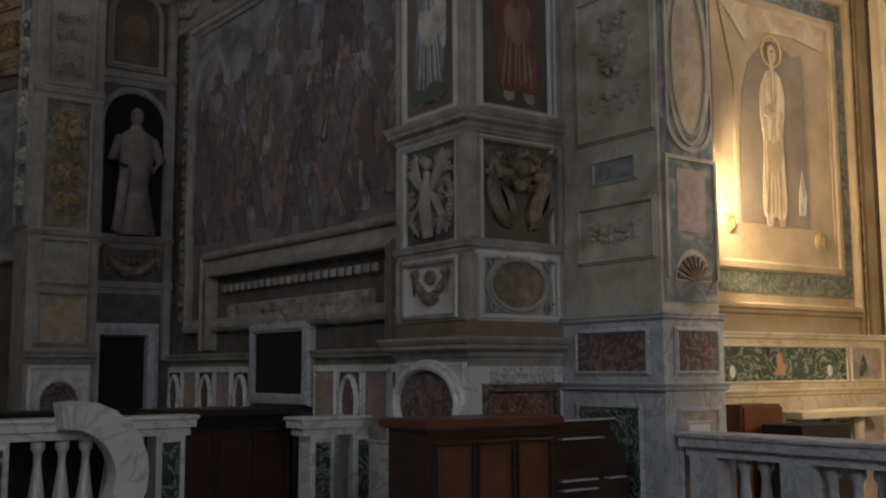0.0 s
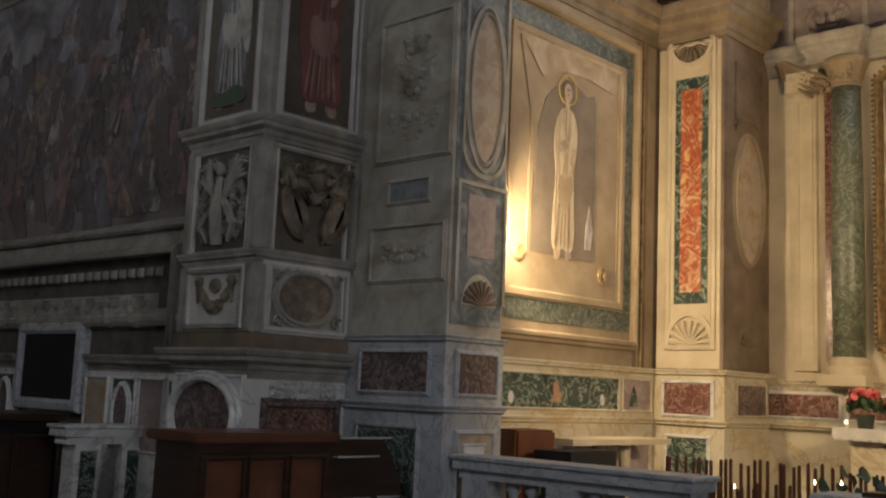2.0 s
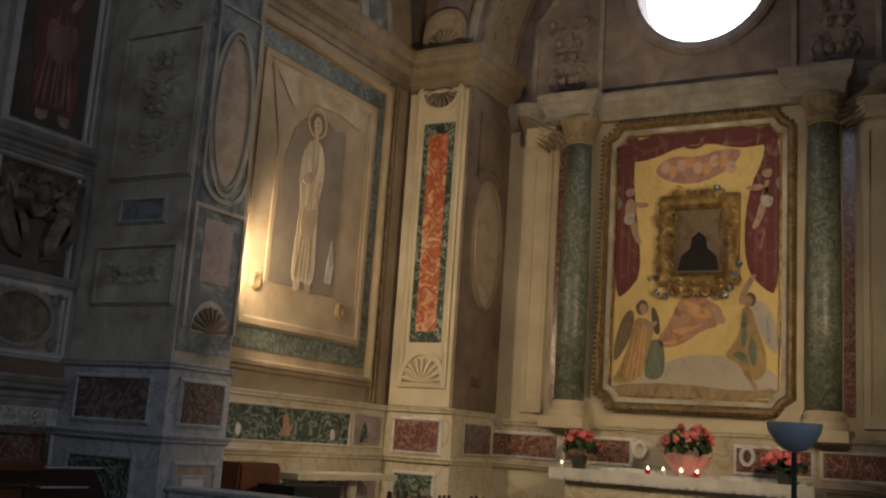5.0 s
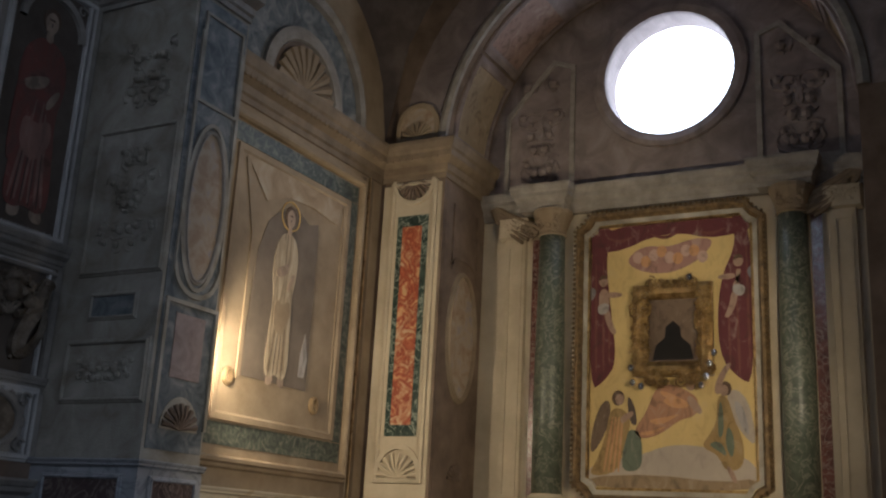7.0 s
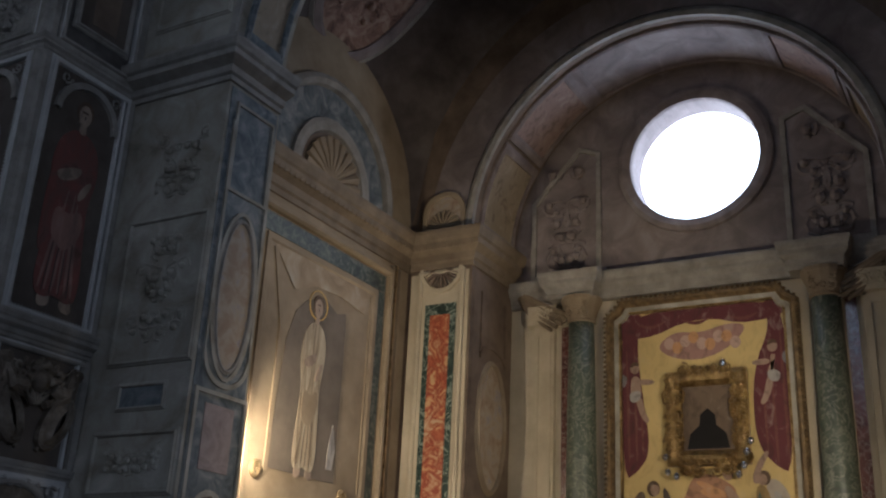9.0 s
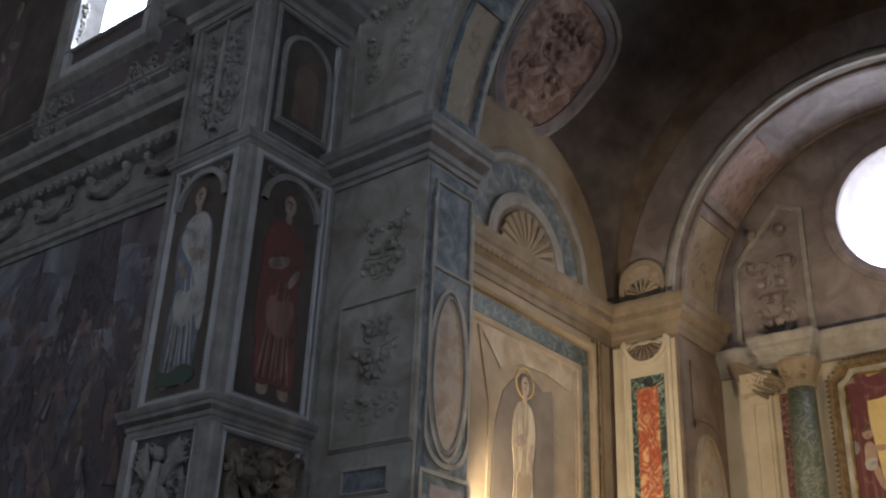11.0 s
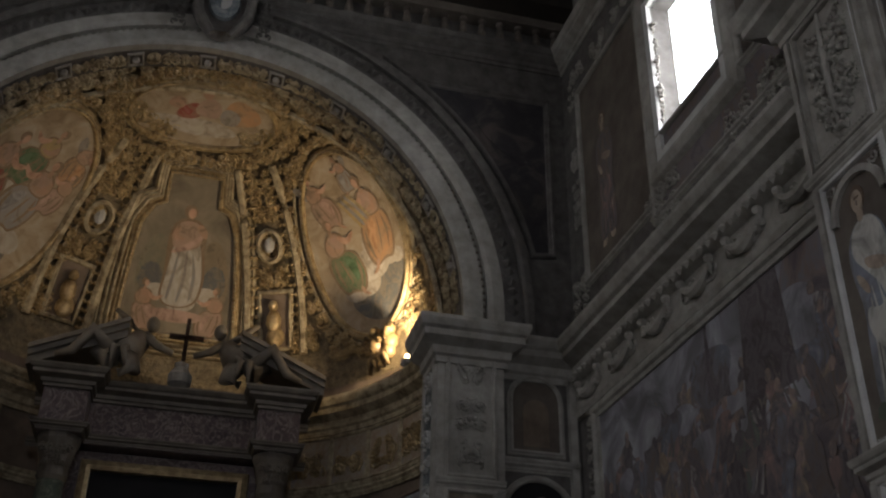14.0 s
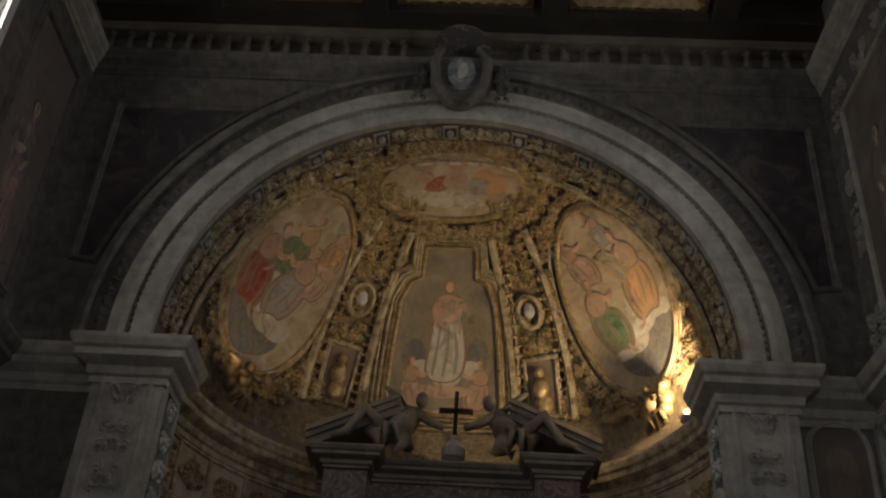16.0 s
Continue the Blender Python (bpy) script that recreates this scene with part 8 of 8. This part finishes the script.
# ---- coffered ceiling ----
ce = bpy.data.objects["ceiling"]
bm = bmesh.new()
for x in (AX - 3.3, AX - 1.15, AX + 1.15, AX + 3.3):
    box(bm, x - 0.16, x + 0.16, -6, YN, ZTOP - 0.34, ZTOP)
for y in [YN - 0.35 - 2.1 * k for k in range(9)]:
    box(bm, XL, XF + 0.5, y - 0.16, y + 0.16, ZTOP - 0.335, ZTOP)
structure("ceiling_beams", bm, "coffer", "dark carved ceiling beams", "ceiling")
bm = bmesh.new()
for i, x in enumerate((AX - 2.22, AX, AX + 2.22)):
    for k in range(4):
        y = YN - 1.4 - 2.1 * k
        Fz = Face((x, y, 0), (1, 0, 0), (0, 0, -1))
        class Flat:
            a, n = Vector((1, 0, 0)), Vector((0, 0, -1))
            def p(self, u, z, d, x=x, y=y):
                return Vector((x + u, y + z, ZTOP - d))
        ring(bm, Flat(), rect(-0.88, 0.88, -0.88, 0.88), [(0, 0), (0, 0.2), (0.08, 0.22), (0.2, 0.1), (0.22, 0)])
        ring(bm, Flat(), rect(-0.55, 0.55, -0.55, 0.55), [(0, 0), (0, 0.12), (0.06, 0.14), (0.14, 0.06), (0.15, 0)])
        beads(bm, Flat(), rect(-0.8, 0.8, -0.8, 0.8) + [(-0.8, -0.8)], 0.06, 0.16, 0.2)
        for a in range(8):
            blob(bm, (x + 0.2 * math.cos(a * 0.785), y + 0.2 * math.sin(a * 0.785), ZTOP - 0.08), (0.1, 0.1, 0.08), 6)
structure("ceiling_coffers", bm, "coffergold", "dim gilded coffers of the ceiling", "ceiling")

# west nave wall: frescoes seen beside the apse
lw = empty("wall_painting", "dim ochre fresco panels beside the nave window", "fresco")
framed(lw, F_LEFT, rect(11.35, 12.5, 7.3, 10.4), "faded brown", "dimstucco", 1.4, 0.0, "painted_panel")
figure(lw, F_LEFT, 11.9, 7.5, 2.0, "faded rose", "robe rose", 0.012)
framed(lw, F_LEFT, rect(8.0, 12.4, 2.4, 5.9), "fresco", "dimstucco", 1.6, 0.0, "painted_panel")
bm = bmesh.new()
run(bm, [(XL, YN), (XL, 4.0)], cornice(6.29, 0.42, 0.38))
structure("trim_cornice_west", bm, "dimstucco", "moulded grey stucco nave cornice", "cornice")

# ---- furniture: balustrades ----
BAL = [(0.05, 0), (0.055, 0.03), (0.035, 0.06), (0.03, 0.1), (0.06, 0.24), (0.065, 0.3), (0.04, 0.42), (0.026, 0.5), (0.03, 0.54), (0.05, 0.56), (0.05, 0.6)]


def balustrade(p0, p1, base, top, posts, label, mat="greymarble"):
    """A stone balustrade between two plan points, with posts at the given metres along it."""
    p0, p1 = Vector((*p0, 0)), Vector((*p1, 0))
    L = (p1 - p0).length
    al_ = (p1 - p0) / L
    F = Face(p0, al_, Vector((-al_.y, al_.x, 0)))
    ob = empty("balustrade", label, "balustrade")
    bm = bmesh.new()
    slab(bm, F, -0.03, L + 0.03, top - 0.09, top - 0.03, -0.14, 0.14)
    part("rail", bm, mat, ob)
    bm = bmesh.new()
    slab(bm, F, -0.05, L + 0.05, top - 0.03, top, -0.16, 0.16)
    bmesh.ops.bevel(bm, geom=bm.edges[:], offset=0.008, segments=1, affect="EDGES")
    part("rail_cap", bm, mat, ob)
    bm = bmesh.new()
    slab(bm, F, 0.0, L, top - 0.15, top - 0.09, -0.1, 0.1)
    part("rail_moulding", bm, mat, ob)
    bm = bmesh.new()
    slab(bm, F, 0, L, base, base + 0.14, -0.13, 0.13)
    part("base", bm, mat, ob)
    h = top - 0.15 - base - 0.14
    for u in posts:
        bm = bmesh.new()
        slab(bm, F, u - 0.11, u + 0.11, base + 0.14, top - 0.15, -0.1, 0.1)
        part("post", bm, mat, ob)
        framed(ob, F, rect(u - 0.07, u + 0.07, base + 0.2, top - 0.2), "green", mat, 0.4, 0.1, "post_panel")
    proto = None
    n = int(L / 0.16)
    for k in range(n):
        u = (k + 0.5) * L / n
        if any(abs(u - q) < 0.17 for q in posts):
            continue
        if proto is None:
            bm = bmesh.new()
            lathe(bm, [(r, z / 0.6 * h) for r, z in BAL], (0, 0, 0), 12)
            o = proto = part("baluster", bm, mat, ob, "", True)
        else:
            o = new("baluster", proto.data)
            o.parent = ob
        o.location = F.p(u, base + 0.14, 0)
    return ob


balustrade((5.98, 5.9), (5.98, 4.14), 0.3, 1.45, (0.14, 0.85, 1.58), "grey white marble balustrade at the chapel opening")
balustrade((5.98, 3.38), (5.98, 1.3), 0.3, 1.43, (0.14, 0.95, 1.8), "grey white marble balustrade beyond the chapel gap")
bm = bmesh.new()
box(bm, XQ - 0.35, XJ, EY - EH, YE - 0.01, 0.0, 0.3)
structure("step_chapel", bm, "greymarble", "marble step under the chapel balustrade", "step")
balustrade((3.52, 8.75), (1.2, 8.75), PF, 1.55, (0.15, 1.4, 2.2), "white marble presbytery balustrade with posts", "marble")
balustrade((5.2, 8.75), (4.47, 8.75), PF, 1.5, (0.15, 0.55), "short white marble balustrade beside the great pilaster", "marble")
bm = bmesh.new()
pts = []
for i in range(13):
    t = radians(100 - 170 * i / 12)
    pts.append((2.58 + 0.42 * math.cos(t), 8.5, 1.16 + 0.42 * math.sin(t)))
rows = []
for i, (x, y, z) in enumerate(pts):
    t = radians(100 - 170 * i / 12)
    w = 0.09 + 0.03 * math.sin(i / 12 * math.pi)
    rows.append([bm.verts.new((x + a * math.cos(t), y + b, z + a * math.sin(t))) for a, b in ((-w, -0.1), (w, -0.1), (w, 0.1), (-w, 0.1))])
for a, b in zip(rows, rows[1:]):
    for k in range(4):
        bm.faces.new((a[k], a[(k + 1) % 4], b[(k + 1) % 4], b[k]))
bm.faces.new(rows[0]), bm.faces.new(rows[-1])
ob = empty("marble_scroll", "white marble scroll bracket standing at the presbytery rail", "scroll")
part("scroll", bm, "marble", ob)
bm = bmesh.new()
box(bm, 2.3, 2.85, 8.38, 8.6, 0.0, 0.7)
part("foot", bm, "marble", ob)
st = empty("choir_stall", "dark wooden choir stall behind the presbytery gate", "stall", at=(0, 0, 0))
bm = bmesh.new()
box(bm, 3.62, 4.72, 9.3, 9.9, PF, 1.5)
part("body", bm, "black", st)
bm = bmesh.new()
box(bm, 3.56, 4.78, 9.24, 9.95, 1.5, 1.56)
part("top", bm, "wood", st)
for k in range(3):
    framed(st, Face((0, 9.3, 0), (1, 0, 0), (0, -1, 0)), rect(3.68 + 0.35 * k, 3.96 + 0.35 * k, 0.6, 1.36), "wood", "wood", 0.5, 0.0, "panel")
bm = bmesh.new()
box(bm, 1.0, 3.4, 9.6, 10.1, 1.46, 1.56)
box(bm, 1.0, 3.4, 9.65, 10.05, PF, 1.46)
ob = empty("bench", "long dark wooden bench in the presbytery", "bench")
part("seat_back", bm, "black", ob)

# organ console
oc = empty("organ_console", "reddish brown wooden organ console with panelled back", "organ console")
Fo = Face((0, 6.2, 0), (1, 0, 0), (0, -1, 0))
bm = bmesh.new()
box(bm, 3.98, 4.98, 6.2, 6.62, 0.0, 1.52)
part("back_case", bm, "wood", oc)
bm = bmesh.new()
box(bm, 3.93, 5.03, 6.15, 6.67, 1.52, 1.58)
bmesh.ops.bevel(bm, geom=bm.edges[:], offset=0.012, segments=2, affect="EDGES")
part("top", bm, "redwood", oc)
for k in range(3):
    framed(oc, Fo, rect(4.05 + 0.31 * k, 4.3 + 0.31 * k, 0.8, 1.42), "redwood", "wood", 0.6, 0.0, "back_panel")
    framed(oc, Fo, rect(4.05 + 0.31 * k, 4.3 + 0.31 * k, 0.12, 0.66), "redwood", "wood", 0.6, 0.0, "back_panel")
bm = bmesh.new()
Fs = Face((0, 6.25, 0), (1, 0, 0), (0, -1, 0))
plate(bm, Fs, [(4.98, 0.0), (5.7, 0.0), (5.7, 1.1), (5.66, 1.28), (5.58, 1.42), (5.5, 1.53), (4.98, 1.53)], -0.4, 0.0)
part("side_cheek", bm, "wood", oc)
M["shiny"] = mottled("polished keyboard ledge", [(0.3, (0.35, 0.34, 0.33)), (0.7, (0.5, 0.49, 0.47))], 9, 0.12)
for z, a, b in ((1.55, 5.0, 5.52), (1.43, 5.05, 5.42), (1.16, 5.05, 5.36), (1.1, 5.05, 5.36), (1.16, 5.46, 5.62)):
    bm = bmesh.new()
    slab(bm, Fs, a, b, z - 0.012, z, 0.0, 0.05)
    part("ledge", bm, "shiny", oc)

# chapel furniture
tb = empty("table", "small cream marble topped side table in the chapel", "table")
bm = bmesh.new()
box(bm, 7.45, 8.95, 6.1, 6.5, 1.48, 1.53)
part("tabletop", bm, "cream", tb)
for x in (7.5, 8.1, 8.5):
    bm = bmesh.new()
    lathe(bm, [(0.05, CF), (0.05, 0.3), (0.035, 0.7), (0.045, 1.25), (0.06, 1.48)], (x, 6.3, 0), 10)
    part("leg", bm, "cream", tb)
cb = empty("kneeler", "dark red wooden kneeler against the chapel wall", "kneeler")
bm = bmesh.new()
box(bm, 6.86, 7.36, 6.2, 6.5, CF, 1.6)
bmesh.ops.bevel(bm, geom=bm.edges[:], offset=0.02, segments=2, affect="EDGES")
part("back", bm, "redwood", cb)
bm = bmesh.new()
box(bm, 6.95, 7.55, 5.75, 6.1, CF, 1.46)
part("seat", bm, "black", cb)

cs = empty("candle_stand", "red brown votive candle stand with many thin candles", "candle stand")
rnd = random.Random(12)
bm = bmesh.new()
for z, x in ((0.86, 6.72), (1.0, 6.88), (1.14, 7.04)):
    box(bm, x - 0.07, x + 0.07, 3.45, 5.05, z, z + 0.025)
part("tray", bm, "redwood", cs)
for y in (3.5, 4.25, 5.0):
    for x in (6.68, 7.1):
        bm = bmesh.new()
        tube(bm, [(x, y, CF), (x, y, 1.1)], 0.015, 6)
        part("leg", bm, "redwood", cs)
cand = None
for x, z in ((6.72, 0.885), (6.88, 1.025), (7.04, 1.165)):
    for k in range(30):
        y = 3.5 + 0.052 * k + rnd.uniform(-0.02, 0.02)
        if cand is None:
            bm = bmesh.new()
            lathe(bm, [(0.018, 0), (0.018, 0.05), (0.012, 0.06), (0.012, 0.33), (0.003, 0.34)], (0, 0, 0), 8)
            o = cand = part("candle", bm, "redwood", cs)
        else:
            o = new("candle", cand.data)
            o.parent = cs
        o.location = (x, y, z)
        o.scale = (1, 1, rnd.uniform(0.88, 1.05))
for y, z in ((3.62, 1.42), (3.78, 1.41), (4.3, 1.34), (4.75, 1.36)):
    bm = bmesh.new()
    lathe(bm, [(0.002, 0), (0.006, 0.01), (0.004, 0.02), (0.001, 0.03)], (6.7, y, z), 8)
    part("flame", bm, "flame", cs)


def plant(at, r, h, seed, label):
    ob = empty("potted_plant", label, "plant", at=at)
    rn = random.Random(seed)
    bm = bmesh.new()
    lathe(bm, [(0.1, 0), (0.14, 0.25), (0.145, 0.27)], (0, 0, 0), 14)
    part("pot", bm, "pot", ob)
    bm = bmesh.new()
    for k in range(70):
        a, q, zz = rn.uniform(0, 6.28), rn.uniform(0.2, 1), rn.uniform(0.3, 1)
        petal_mesh(bm, (q * r * math.cos(a), q * r * math.sin(a), 0.25 + zz * (h - 0.25)), 0.065, rn)
    part("leaves", bm, "leaf", ob)


plant((6.75, 3.52, CF), 0.24, 1.34, 1, "green leafy plant in a dark pot on the chapel floor")
plant((7.0, 2.1, CF), 0.2, 1.26, 2, "green leafy plant in a dark pot near the altar")
M["lampglass"] = mottled("pale blue frosted glass", [(0.3, (0.34, 0.42, 0.52)), (0.7, (0.46, 0.54, 0.62))], 5, 0.25, stain=0.1)
sg = empty("floor_lamp", "unlit floor lamp with pale blue glass bowl on dark pole", "floor lamp", at=(6.3, 2.09, CF))
bm = bmesh.new()
lathe(bm, [(0.14, 0), (0.14, 0.02), (0.02, 0.035), (0.014, 0.05), (0.014, 1.78)], (0, 0, 0), 14)
part("pole", bm, "pot", sg)
bm = bmesh.new()
lathe(bm, [(0.014, 1.77), (0.06, 1.785), (0.105, 1.825), (0.132, 1.875), (0.14, 1.92), (0.135, 1.92), (0.115, 1.865), (0.045, 1.8)], (0, 0, 0), 24)
part("bowl_shade", bm, "lampglass", sg, "pale blue glass bowl", True)
bk = empty("cushion_bar", "dark cloth bar lying on the balustrade rail", "cloth")
bm = bmesh.new()
box(bm, 5.93, 6.06, 2.42, 3.2, 1.43, 1.455)
part("cloth", bm, "wood", bk)
